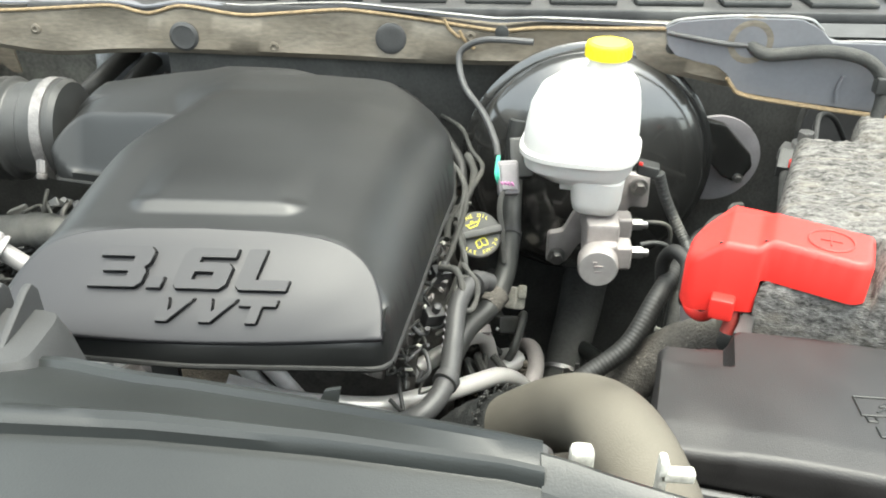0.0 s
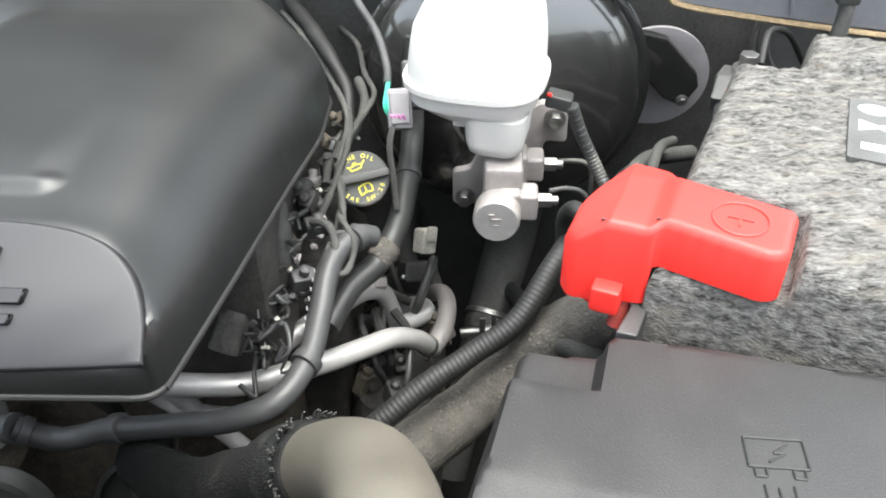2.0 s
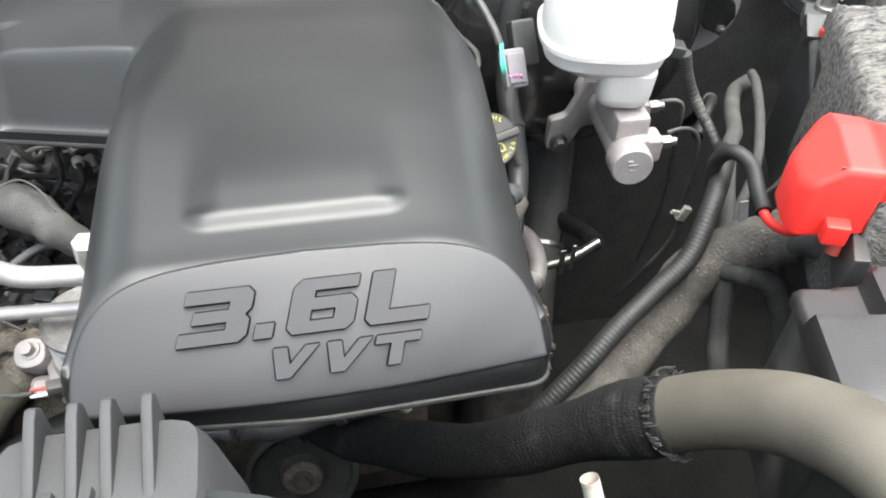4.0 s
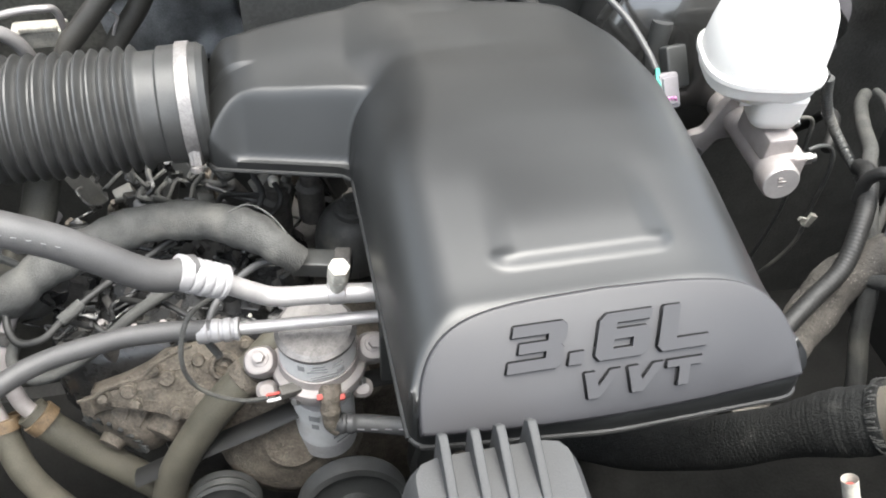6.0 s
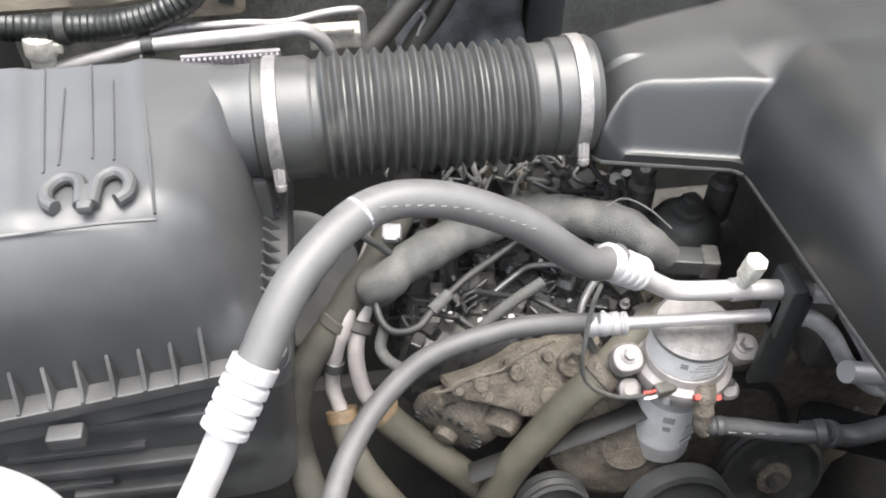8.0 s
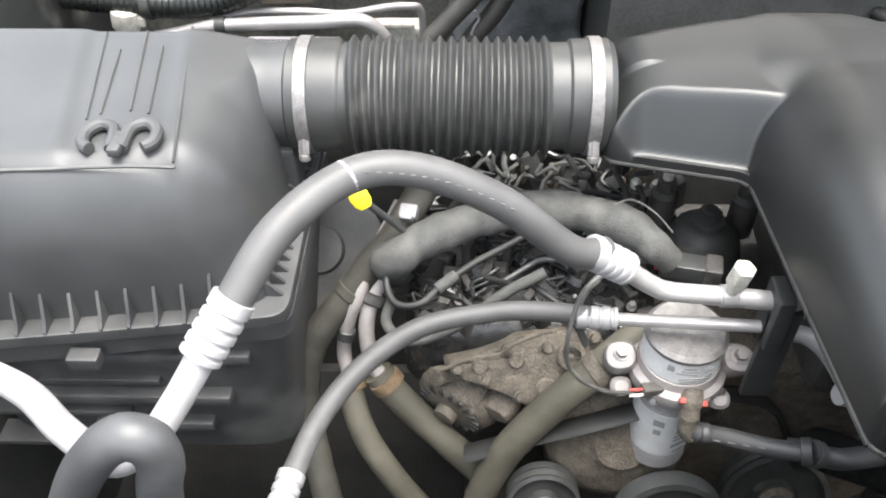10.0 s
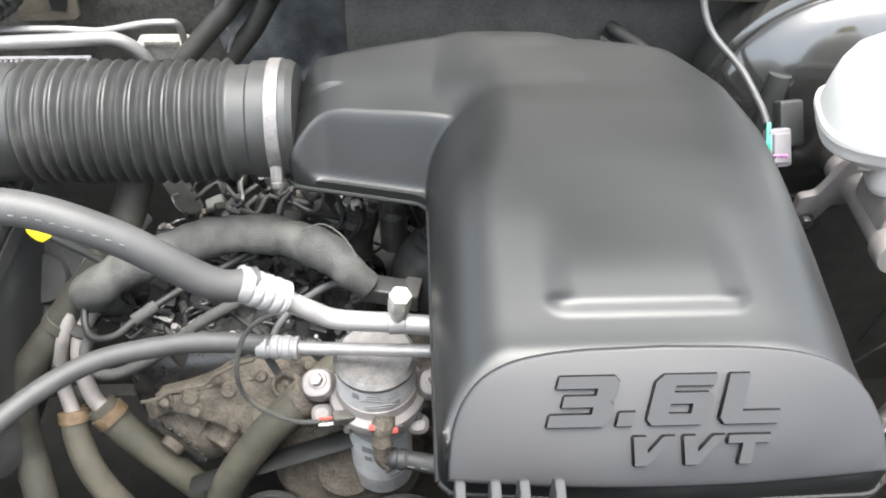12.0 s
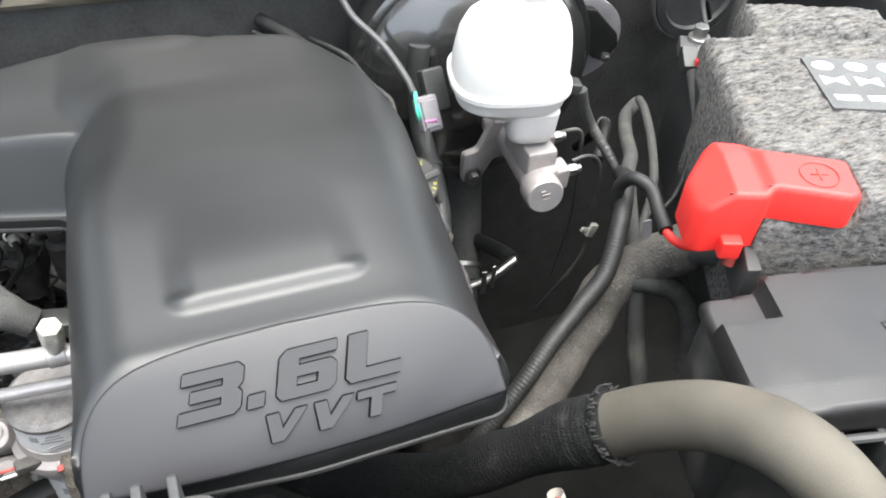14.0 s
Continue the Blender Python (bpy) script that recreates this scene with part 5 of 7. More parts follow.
def coolant_hoses():
    a = thing("heater_hose", (-0.66, 0.73, 0.72), "dusty khaki rubber coolant hose with a rusty clamp", "hose", group="coolant hoses")
    put("rubber_hose", tube([(-0.722, 0.758, 0.822), (-0.70, 0.745, 0.795), (-0.66, 0.728, 0.755), (-0.607, 0.709, 0.70), (-0.55, 0.69, 0.64)], 0.0175, 18), KHAKI, a)
    ring_clamp(a, (-0.712, 0.752, 0.812), (-0.69, 0.74, 0.785), 0.018)
    put("metal_pipe", tube([(-0.715, 0.753, 0.815), (-0.728, 0.762, 0.835), (-0.733, 0.775, 0.874), (-0.728, 0.79, 0.905), (-0.715, 0.81, 0.929), (-0.701, 0.83, 0.952), (-0.685, 0.86, 0.972), (-0.665, 0.90, 0.98)], 0.0092, 14), CAST, a, "dull aluminium pipe")
    put("pipe_joint", lathe([(0.011, 0), (0.014, 0.002), (0.014, 0.012), (0.011, 0.014)], 20), DARK, a, m=along((-0.728, 0.79, 0.905), (-0.715, 0.81, 0.929)))
    b = thing("heater_hose", (-0.73, 0.71, 0.72), "dusty khaki rubber coolant hose behind the thin line", "hose", group="coolant hoses")
    put("rubber_hose", tube([(-0.755, 0.758, 0.805), (-0.752, 0.74, 0.785), (-0.735, 0.712, 0.75), (-0.70, 0.69, 0.69), (-0.66, 0.68, 0.62)], 0.0155, 18), KHAKI, b)
    ring_clamp(b, (-0.755, 0.757, 0.803), (-0.752, 0.74, 0.785), 0.016)
    put("metal_pipe", tube([(-0.756, 0.759, 0.808), (-0.762, 0.775, 0.84), (-0.752, 0.783, 0.89), (-0.741, 0.79, 0.916), (-0.728, 0.81, 0.945), (-0.714, 0.83, 0.966), (-0.695, 0.87, 0.985)], 0.0085, 14), CAST, b, "dull aluminium pipe")
    put("pipe_band", lathe([(0.0096, 0), (0.011, 0.001), (0.011, 0.013), (0.0096, 0.014)], 20), BLACK, b, "black rubber band", m=along((-0.759, 0.778, 0.86), (-0.752, 0.784, 0.888)))
    c = thing("radiator_hose", (-0.52, 0.72, 0.74), "dusty khaki rubber radiator hose below the canister", "hose", group="coolant hoses")
    put("rubber_hose", tube([(-0.405, 0.752, 0.925), (-0.445, 0.735, 0.912), (-0.481, 0.712, 0.893), (-0.527, 0.695, 0.850), (-0.574, 0.683, 0.776), (-0.600, 0.676, 0.695), (-0.61, 0.67, 0.62)], 0.0185, 20), KHAKI, c)
    put("end_cuff", lathe([(0.0186, -0.008), (0.0202, -0.007), (0.0202, 0.007), (0.0186, 0.008)], 24), BROWN, c, "dull hose cuff", m=along((-0.481, 0.712, 0.893), (-0.50, 0.704, 0.88)))
    d = thing("overflow_hose", (-0.79, 0.74, 0.8), "dark ribbed coolant hose beside the air box", "hose")
    put("rubber_hose", tube([(-0.662, 0.90, 1.03), (-0.672, 0.868, 1.005), (-0.690, 0.842, 0.985), (-0.704, 0.83, 0.964), (-0.728, 0.815, 0.94), (-0.750, 0.80, 0.914), (-0.789, 0.775, 0.87), (-0.805, 0.755, 0.831), (-0.807, 0.73, 0.774), (-0.785, 0.67, 0.713), (-0.765, 0.62, 0.64)], 0.0175, 18, 0.003, lambda s: 1.0 + 0.03 * math.sin(s * 55) + 0.015 * math.sin(s * 190)), DARKHOSE, d)
    put("hose_band", lathe([(0.0178, -0.006), (0.0190, -0.005), (0.0190, 0.005), (0.0178, 0.006)], 24), DARKHOSE, d, "dark hose band", m=along((-0.750, 0.80, 0.914), (-0.789, 0.775, 0.87)))


coolant_hoses()


def pulley(name, at, r, w, label, grooves=6, tilt=0, hub=None):
    p = thing(name, at, label, "pulley")
    prof = [(r * 0.35, -w / 2), (r * 0.9, -w / 2), (r, -w / 2 + 0.002)]
    for i in range(grooves):
        z = -w / 2 + 0.003 + (w - 0.006) * i / grooves
        prof += [(r, z), (r - 0.003, z + (w - 0.006) / grooves * 0.5)]
    prof += [(r, w / 2 - 0.002), (r * 0.9, w / 2), (r * 0.86, w / 2 - 0.008), (r * 0.4, w / 2 - 0.010), (r * 0.35, w / 2)]
    m = Matrix.Translation(at) @ pose(0, 0, 0, 68, 0, tilt)
    put("wheel", lathe(prof, 44), BLACK, p, m=m.copy())
    put("hub", lathe([(r * 0.34, w / 2 - 0.012), (r * 0.34, w / 2 + 0.002), (r * 0.2, w / 2 + 0.005)], 28), hub or STEEL, p, "rusty hub" if hub else "bright steel hub", m=m.copy())
    put("hub_bolt", hexbolt(r * 0.14, 0.012), DARK, p, m=m @ pose(0, 0, w / 2 + 0.003))


pulley("idler_pulley", (-0.530, 0.655, 0.725), 0.042, 0.03, "black idler pulley with a bright hub", 2)
pulley("pump_pulley", (-0.385, 0.640, 0.698), 0.066, 0.03, "black grooved belt pulley")
pulley("tensioner_pulley", (-0.243, 0.700, 0.664), 0.066, 0.03, "black tensioner pulley with a rusty hub", 2, hub=BROWN)


def belt():
    b = thing("drive_belt", (-0.43, 0.65, 0.8), "black ribbed drive belt running over the pulleys", "belt")
    put("belt_run", tube([(-0.62, 0.69, 0.760), (-0.54, 0.690, 0.800), (-0.48, 0.690, 0.828), (-0.40, 0.700, 0.852), (-0.33, 0.715, 0.850), (-0.27, 0.72, 0.81), (-0.235, 0.70, 0.735)], 0.0125, 8, 0.008, flat=0.35), CONDUIT, b)


belt()


def passenger_clutter():
    """Parts on the firewall side of the passenger's half."""
    l = thing("refrigerant_lines", (-0.85, 1.0, 1.14), "bright metal refrigerant lines along the firewall", "pipe")
    put("line", tube([(-1.10, 1.23, 0.975), (-1.02, 1.225, 0.995), (-0.97, 1.222, 1.006), (-0.84, 1.22, 1.013), (-0.79, 1.22, 1.016), (-0.765, 1.222, 1.012), (-0.742, 1.23, 0.985), (-0.73, 1.24, 0.93)], 0.0098, 18), ALU, l)
    put("line", tube([(-1.02, 1.245, 0.985), (-0.95, 1.245, 1.012), (-0.86, 1.245, 1.016), (-0.796, 1.25, 1.010), (-0.737, 1.25, 1.020), (-0.703, 1.25, 1.022), (-0.690, 1.257, 1.014), (-0.687, 1.26, 0.985), (-0.687, 1.26, 0.93)], 0.0052, 14), ALU, l)
    put("line_block", join(box(-0.765, -0.69, 1.275, 1.31, 0.945, 0.972, 0.005), box(-0.75, -0.70, 1.272, 1.28, 0.972, 0.980, 0.002)), BEIGE, l, "aged pale joint block")
    put("line_band", lathe([(0.0099, -0.008), (0.0125, -0.007), (0.0125, 0.007), (0.0099, 0.008)], 20), BLACK, l, "black rubber band", m=along((-0.97, 1.222, 1.006), (-0.90, 1.221, 1.010)))
    f = thing("ribbed_panel", (-0.87, 1.2, 0.9), "pale finned heat exchanger edge behind the hose", "panel")
    put("core", box(-0.93, -0.80, 1.200, 1.208, 0.90, 0.998, 0.002), CONNGREY, f)
    for i in range(18):
        put("fin", box(-0.928 + i * 0.0072, -0.925 + i * 0.0072, 1.193, 1.201, 0.905, 0.996), CONNGREY, f)
    h1 = thing("heater_hose", (-0.65, 1.22, 1.0), "dark rubber heater hose rising to the firewall", "hose", group="firewall hoses")
    put("rubber_hose", tube([(-0.705, 1.20, 0.93), (-0.678, 1.21, 0.985), (-0.659, 1.215, 1.006), (-0.634, 1.225, 1.030), (-0.610, 1.24, 1.051), (-0.58, 1.30, 1.075), (-0.56, 1.40, 1.08)], 0.0145, 18), GREYHOSE, h1)
    h2 = thing("heater_hose", (-0.6, 1.24, 0.98), "dark rubber heater hose rising to the firewall", "hose", group="firewall hoses")
    put("rubber_hose", tube([(-0.645, 1.22, 0.92), (-0.624, 1.23, 0.967), (-0.608, 1.235, 0.989), (-0.585, 1.245, 1.014), (-0.565, 1.26, 1.042), (-0.54, 1.32, 1.065), (-0.52, 1.40, 1.07)], 0.0145, 18), GREYHOSE, h2)
    put("retaining_clip", tube([(-0.612, 1.212, 1.035), (-0.606, 1.214, 1.022), (-0.612, 1.214, 1.010), (-0.617, 1.212, 0.998)], 0.0022, 8), ALU, h2, "bright spring clip")
    b = thing("heat_shield", (-0.55, 1.3, 0.9), "crinkled dull metal foil shield on the firewall", "heat shield")
    nx, nz = 26, 22
    verts = []
    for j in range(nz + 1):
        for i in range(nx + 1):
            u, w = i / nx, j / nz
            x, z = -0.645 + 0.195 * u, 0.88 + 0.20 * w
            crease = 0.022 * abs(math.sin(3.2 * u + 2 * w + 0.4)) + 0.012 * abs(math.sin(5 * w - 3 * u + 1)) + 0.002 * math.sin(17 * u + 9 * w)
            verts.append((x + 0.006 * math.sin(9 * w), 1.33 - crease, z + 0.006 * math.sin(11 * u)))
    sheet_faces = [(j * (nx + 1) + i, j * (nx + 1) + i + 1, (j + 1) * (nx + 1) + i + 1, (j + 1) * (nx + 1) + i) for j in range(nz) for i in range(nx)]
    foil = put("foil", mesh_of(verts, sheet_faces), FOIL, b)
    thick = foil.modifiers.new("thickness", "SOLIDIFY")
    thick.thickness = 0.002
    put("shield_edge", tube([(-0.455, 1.312, 0.93), (-0.456, 1.312, 0.99), (-0.458, 1.312, 1.06)], 0.004, 10), ALU, b, "bright folded edge")
    for x, z in ((-0.53, 1.035), (-0.60, 0.93)):
        put("shield_bolt", lathe([(0.006, -0.012), (0.006, 0.004), (0.004, 0.006), (0.0, 0.006)], 12), STEEL, b, m=pose(x, 1.318, z, 90, 0, 0))
    v = thing("firewall_bracket", (-0.84, 1.38, 0.95), "pale dirt-stained metal bracket with a dark slot", "bracket")
    put("plate", join(prism([(-0.935, 0.985), (-0.86, 0.985), (-0.85, 0.992), (-0.845, 1.03), (-0.815, 1.045), (-0.80, 1.03), (-0.785, 1.03), (-0.79, 1.075), (-0.935, 1.075)], 0, 0.006, 0.001)), TAN, v, m=pose(0, 1.33, 0, 90, 0, 0))
    put("stay", tube([(-0.86, 1.335, 1.03), (-0.86, 1.37, 1.04), (-0.86, 1.40, 1.04)], 0.008, 10), TAN, v)
    put("slot", prism([(-0.885, 1.005), (-0.865, 1.002), (-0.858, 1.02), (-0.868, 1.036), (-0.886, 1.03)], 0, 0.003, 0.001), BLACK, v, "dark rubber slot plug", m=pose(0, 1.324, 0, 90, 0, 0))
    t = thing("washer_filler", (-1.108, 1.229, 1.0), "pale plastic washer filler neck behind the air box", "filler neck")
    put("cap_body", lathe([(0.018, 0), (0.0205, 0.005), (0.0205, 0.022), (0.019, 0.028), (0.012, 0.030), (0.0, 0.030)], 24), BEIGE, t, m=pose(-1.108, 1.229, 0.998, 0, 8, 0))
    put("cap_tab", box(-0.007, 0.007, -0.004, 0.004, 0.0, 0.014, 0.002), BEIGE, t, m=pose(-1.085, 1.224, 1.004, 0, 8, 0))
    put("cap_neck", lathe([(0.016, -0.20), (0.016, 0.0)], 20), BEIGE, t, m=pose(-1.108, 1.229, 0.998, 0, 8, 0))
    q = thing("drain_hose", (-1.0, 1.23, 1.0), "black corrugated drain hose along the firewall", "hose")
    run = [(-1.19, 1.24, 1.043), (-1.129, 1.24, 1.036), (-1.073, 1.24, 1.030), (-1.006, 1.24, 1.029), (-0.954, 1.24, 1.040), (-0.908, 1.245, 1.060), (-0.885, 1.26, 1.09), (-0.87, 1.30, 1.12)]
    put("duct_body", tube(run, 0.019, 22, 0.003, lambda s: 1.0 + 0.05 * math.sin(s * 700)), FRONTBLACK, q)
    put("duct_band", lathe([(0.0202, -0.007), (0.0222, -0.006), (0.0222, 0.006), (0.0202, 0.007)], 28), BLACK, q, m=along(run[2], run[3]))
    d = thing("oil_dipstick", (-0.72, 0.8, 1.0), "yellow plastic dipstick handle on a dark tube", "dipstick")
    put("handle", loft([(0, 0, 0, 0.008, 0.004), (0, 0, 0.006, 0.012, 0.005), (0, 0, 0.018, 0.013, 0.0055), (0, 0, 0.026, 0.010, 0.004)], 24, 3), YELLOW, d, "yellow pull handle", m=pose(-0.723, 0.800, 1.042, -18, -25, 20) @ Matrix.Diagonal((0.8, 0.9, 0.85, 1)))
    put("guide_tube", tube([(-0.720, 0.801, 1.044), (-0.69, 0.812, 1.0), (-0.67, 0.82, 0.96)], 0.004, 10), BLACK, d)
    w = thing("white_connector", (-0.69, 0.83, 1.0), "aged white electrical connector by the loom", "connector")
    put("housing", join(box(-0.013, 0.013, -0.010, 0.010, -0.012, 0.012, 0.003), box(-0.009, 0.009, -0.014, -0.008, 0.0, 0.018, 0.002)), CONNGREY, w, m=pose(-0.683, 0.838, 1.000, 30, 0, -10) @ Matrix.Diagonal((0.75, 0.8, 0.8, 1)))
    k = thing("round_cover", (-0.78, 0.87, 0.9), "dark round metal cover below the dipstick", "cover")
    put("disc", lathe([(0.075, 0), (0.078, 0.004), (0.078, 0.010), (0.070, 0.014), (0.02, 0.012)], 40), DISCGREY, k, m=pose(-0.795, 0.895, 0.885, 42, 0, -10))
    put("disc_boss", lathe([(0.03, 0.010), (0.028, 0.022), (0.012, 0.024)], 28), DISCGREY, k, m=pose(-0.795, 0.895, 0.885, 42, 0, -10))
    for i, (x, y, z) in enumerate(((-0.43, 0.90, 0.965), (-0.39, 0.915, 0.965), (-0.30, 0.90, 0.97))):
        s = thing("sensor_plug", (x, y, z), "dark engine sensor with a pale tip", "sensor", group="engine sensors")
        put("sensor_body", lathe([(0.016, -0.05), (0.016, 0.0), (0.011, 0.006), (0.011, 0.02), (0.007, 0.022)], 20), DARK, s, m=pose(x, y, z, 0, 0, 0))
        put("tip", lathe([(0.006, 0.02), (0.006, 0.03), (0.003, 0.033)], 14), BEIGE, s, m=pose(x, y, z, 0, 0, 0))


passenger_clutter()


def fin_box():
    """Finned moulding just behind the radiator cover."""
    f = thing("finned_duct", (-0.31, 0.41, 1.1), "dark grey plastic duct end with upright fins", "duct")
    put("duct_body", loft([(-0.312, 0.380, 1.03, 0.072, 0.052), (-0.312, 0.385, 1.13, 0.062, 0.046), (-0.314, 0.392, 1.176, 0.054, 0.036), (-0.314, 0.398, 1.190, 0.047, 0.028)], 40, 6), DUCTGREY, f)
    for x in (-0.3425, -0.3235, -0.3080, -0.2890):
        put("fin", prism([(-0.050, -0.03), (0.036, -0.02), (0.036, 0.024), (0.031, 0.031), (0.024, 0.030), (-0.020, 0.012), (-0.045, -0.010)], -0.0030, 0.0030, 0.0018), DUCTGREY, f, m=pose(x, 0.40, 1.176, 90, 0, 90))
    for x in (-0.3330, -0.3155):
        put("fin", prism([(-0.055, -0.03), (0.0, -0.02), (-0.004, 0.016), (-0.012, 0.018), (-0.050, -0.006)], -0.0026, 0.0026, 0.0008), DUCTGREY, f, "short front fin", m=pose(x, 0.395, 1.180, 90, 0, 90))


fin_box()


# ---- brakes ----
def brakes():
    end, flange = Vector((0.131, 0.789, 1.006)), Vector((0.145, 0.935, 0.992))
    ax = (flange - end).normalized()
    b = thing("brake_booster", (0.14, 0.98, 0.9), "glossy black round brake booster on the firewall", "brake booster")
    m = along(Vector((0.139, 1.12, 1.02)), Vector((0.136, 0.9, 1.022)))
    put("shell", lathe([(0.12, 0), (0.155, 0.02), (0.160, 0.06), (0.160, 0.085)], 64), GLOSS, b, m=m.copy())
    put("seam_ring", lathe([(0.158, 0.082), (0.166, 0.084), (0.167, 0.090), (0.163, 0.094), (0.156, 0.096)], 64), GLOSS, b, "crimped seam ring", m=m.copy())
    put("front_dome", lathe([(0.157, 0.094), (0.1555, 0.102), (0.150, 0.114), (0.140, 0.125), (0.120, 0.137), (0.09, 0.147), (0.06, 0.154), (0.04, 0.160)], 64), GLOSS, b, m=m.copy())
    c = thing("master_cylinder", tuple(end), "cast aluminium brake master cylinder with two outlets", "master cylinder")
    L = (flange - end).length
    body = put("cylinder", lathe([(0.0, -0.001), (0.0215, -0.001), (0.0225, 0.001), (0.0225, 0.022), (0.0185, 0.030), (0.0180, L), (0.024, L + 0.004), (0.024, L + 0.03)], 36), CAST, c, m=along(end, flange))
    put("end_cap", lathe([(0.0, -0.0028), (0.0205, -0.0028), (0.0214, -0.0015), (0.0214, 0.0)], 36), ALU, body, "machined round end cap", m=along(end, flange))
    for i, (dx, dz, w) in enumerate(((0.0, 0.003, 0.010), (0.001, -0.004, 0.008), (-0.004, 0.008, 0.005))):
        put("stamped_mark", box(-w / 2, w / 2, -0.0006, 0.0006, -0.001, 0.001), CAST, body, m=Matrix.Translation(end - ax * 0.0030 + Vector((dx, 0, dz))))
    for p, w, top, low in ((Vector((0.134, 0.820, 1.008)), 0.037, 0.014, -0.016), (Vector((0.143, 0.878, 1.012)), 0.036, 0.014, -0.014)):
        boss = put("outlet_boss", join(box(0.0, w, -0.013, 0.013, low, top, 0.004, 3), box(-0.002, w * 0.55, -0.015, 0.015, low - 0.004, top + 0.004, 0.005, 3)), CAST, body, "cast outlet boss", m=Matrix.Translation(p))
        put("union_nut", join(prism([(0.0078 * math.cos(i * math.pi / 3), 0.0078 * math.sin(i * math.pi / 3)) for i in range(6)], w, w + 0.013, 0.0008), lathe([(0.005, w + 0.012), (0.005, w + 0.019), (0.003, w + 0.020)], 16)), STEEL, boss, "zinc union nut", m=Matrix.Translation(p) @ pose(0, 0, 0.001, 0, 90, 0))
    yb = 0.932
    plate = rounded([(-0.055, -0.022), (-0.055, -0.064), (-0.030, -0.064), (-0.014, -0.034), (0.014, -0.032), (0.036, -0.006), (0.043, 0.020), (0.065, 0.018), (0.064, 0.062), (0.036, 0.064), (0.012, 0.048), (-0.015, 0.030), (-0.036, -0.018)], 0.005, 3)
    fl = put("flange", prism(plate, 0, 0.012, 0.002), CAST, c, "cast mounting flange", m=pose(0.140, yb, 0.995, 90, 0, 0))
    for x, z in ((0.098, 0.942), (0.191, 1.043)):
        put("washer", lathe([(0.0112, 0), (0.0112, 0.002), (0.006, 0.002)], 20), STEEL, fl, m=pose(x, yb - 0.012, z, 90, 0, 0))
        put("nut", hexbolt(0.0078, 0.012), STEEL, fl, m=pose(x, yb - 0.013, z, 90, 0, 0))
    put("reservoir_post", box(0.118, 0.156, 0.815, 0.885, 1.012, 1.046, 0.006), CAST, body, "cast reservoir mount")
    r = thing("brake_fluid_reservoir", (0.137, 0.85, 1.045), "milky white plastic brake fluid reservoir, yellow cap", "reservoir")
    cx, cy = 0.110, 0.874
    rot = Matrix.Translation((cx, cy, 0)) @ Matrix.Rotation(radians(-12), 4, "Z") @ Matrix.Diagonal((0.95, 0.96, 1, 1))
    put("tank", loft([(0.0, 0, 1.122, 0.067, 0.060), (0.0, 0, 1.130, 0.0665, 0.060), (0.001, 0, 1.148, 0.0650, 0.058), (0.002, 0, 1.166, 0.0625, 0.055), (0.005, 0.001, 1.182, 0.0570, 0.050), (0.011, 0.003, 1.192, 0.0475, 0.043), (0.018, 0.005, 1.200, 0.0335, 0.033), (0.021, 0.006, 1.205, 0.0245, 0.0245), (0.0215, 0.007, 1.209, 0.0215, 0.0215), (0.0215, 0.007, 1.222, 0.0212, 0.0212)], 56, 2.7), WHITE, r, "domed translucent tank", m=rot.copy())
    put("weld_seam", loft([(0, 0, 1.1135, 0.067, 0.060), (0, 0, 1.115, 0.0705, 0.0635), (0, 0, 1.1205, 0.0705, 0.0635), (0, 0, 1.1225, 0.067, 0.060)], 56, 3.0), WHITE, r, "welded seam", m=rot.copy())
    put("lower_tank", loft([(0.0, 0, 1.115, 0.067, 0.059), (0.0, 0, 1.099, 0.0635, 0.056), (0.002, 0, 1.093, 0.058, 0.050), (0.009, -0.002, 1.085, 0.047, 0.042)], 56, 3.2), WHITE, r, "lower tank half", m=rot.copy())
    put("outlet_box", loft([(0.026, -0.014, 1.092, 0.0315, 0.036), (0.026, -0.014, 1.064, 0.0295, 0.034), (0.026, -0.014, 1.054, 0.027, 0.031), (0.026, -0.014, 1.049, 0.022, 0.025)], 40, 4.5), WHITE, r, "outlet chamber", m=rot.copy())
    put("outlet_web", box(-0.018, 0.0, -0.03, -0.015, 1.072, 1.095, 0.002), WHITE, r, m=rot.copy())
    capm = rot @ Matrix.Translation((0.021, 0.007, 0))
    cap = put("cap", lathe([(0.0235, 1.2185), (0.0255, 1.219), (0.0255, 1.2315), (0.0245, 1.2335), (0.0, 1.2335)], 40), YELLOW, r, "yellow screw cap", m=capm.copy())
    for k in range(28):
        put("grip_rib", box(-0.0009, 0.0009, 0.0250, 0.0262, 1.2195, 1.2305), YELLOW, cap, m=capm @ Matrix.Rotation(k * 2 * math.pi / 28, 4, "Z"))
    put("cap_disc", lathe([(0.020, 1.2334), (0.0195, 1.2344), (0.0, 1.2344)], 32), YPRINT, cap, "printed cap disc", m=capm.copy())
    lines = thing("brake_lines", (0.2, 0.85, 0.98), "thin dark steel brake lines in loops", "pipe")
    put("line", tube([(0.188, 0.886, 1.010), (0.205, 0.888, 1.011), (0.222, 0.890, 1.008), (0.230, 0.890, 0.998), (0.231, 0.888, 0.975), (0.232, 0.885, 0.93), (0.232, 0.88, 0.86), (0.22, 0.88, 0.76)], 0.0026, 10), BLACK, lines)
    put("line", tube([(0.182, 0.826, 1.016), (0.198, 0.829, 1.017), (0.213, 0.830, 1.013), (0.222, 0.828, 1.0), (0.226, 0.826, 0.97), (0.225, 0.825, 0.91), (0.218, 0.82, 0.85), (0.18, 0.84, 0.74)], 0.0026, 10), BLACK, lines)
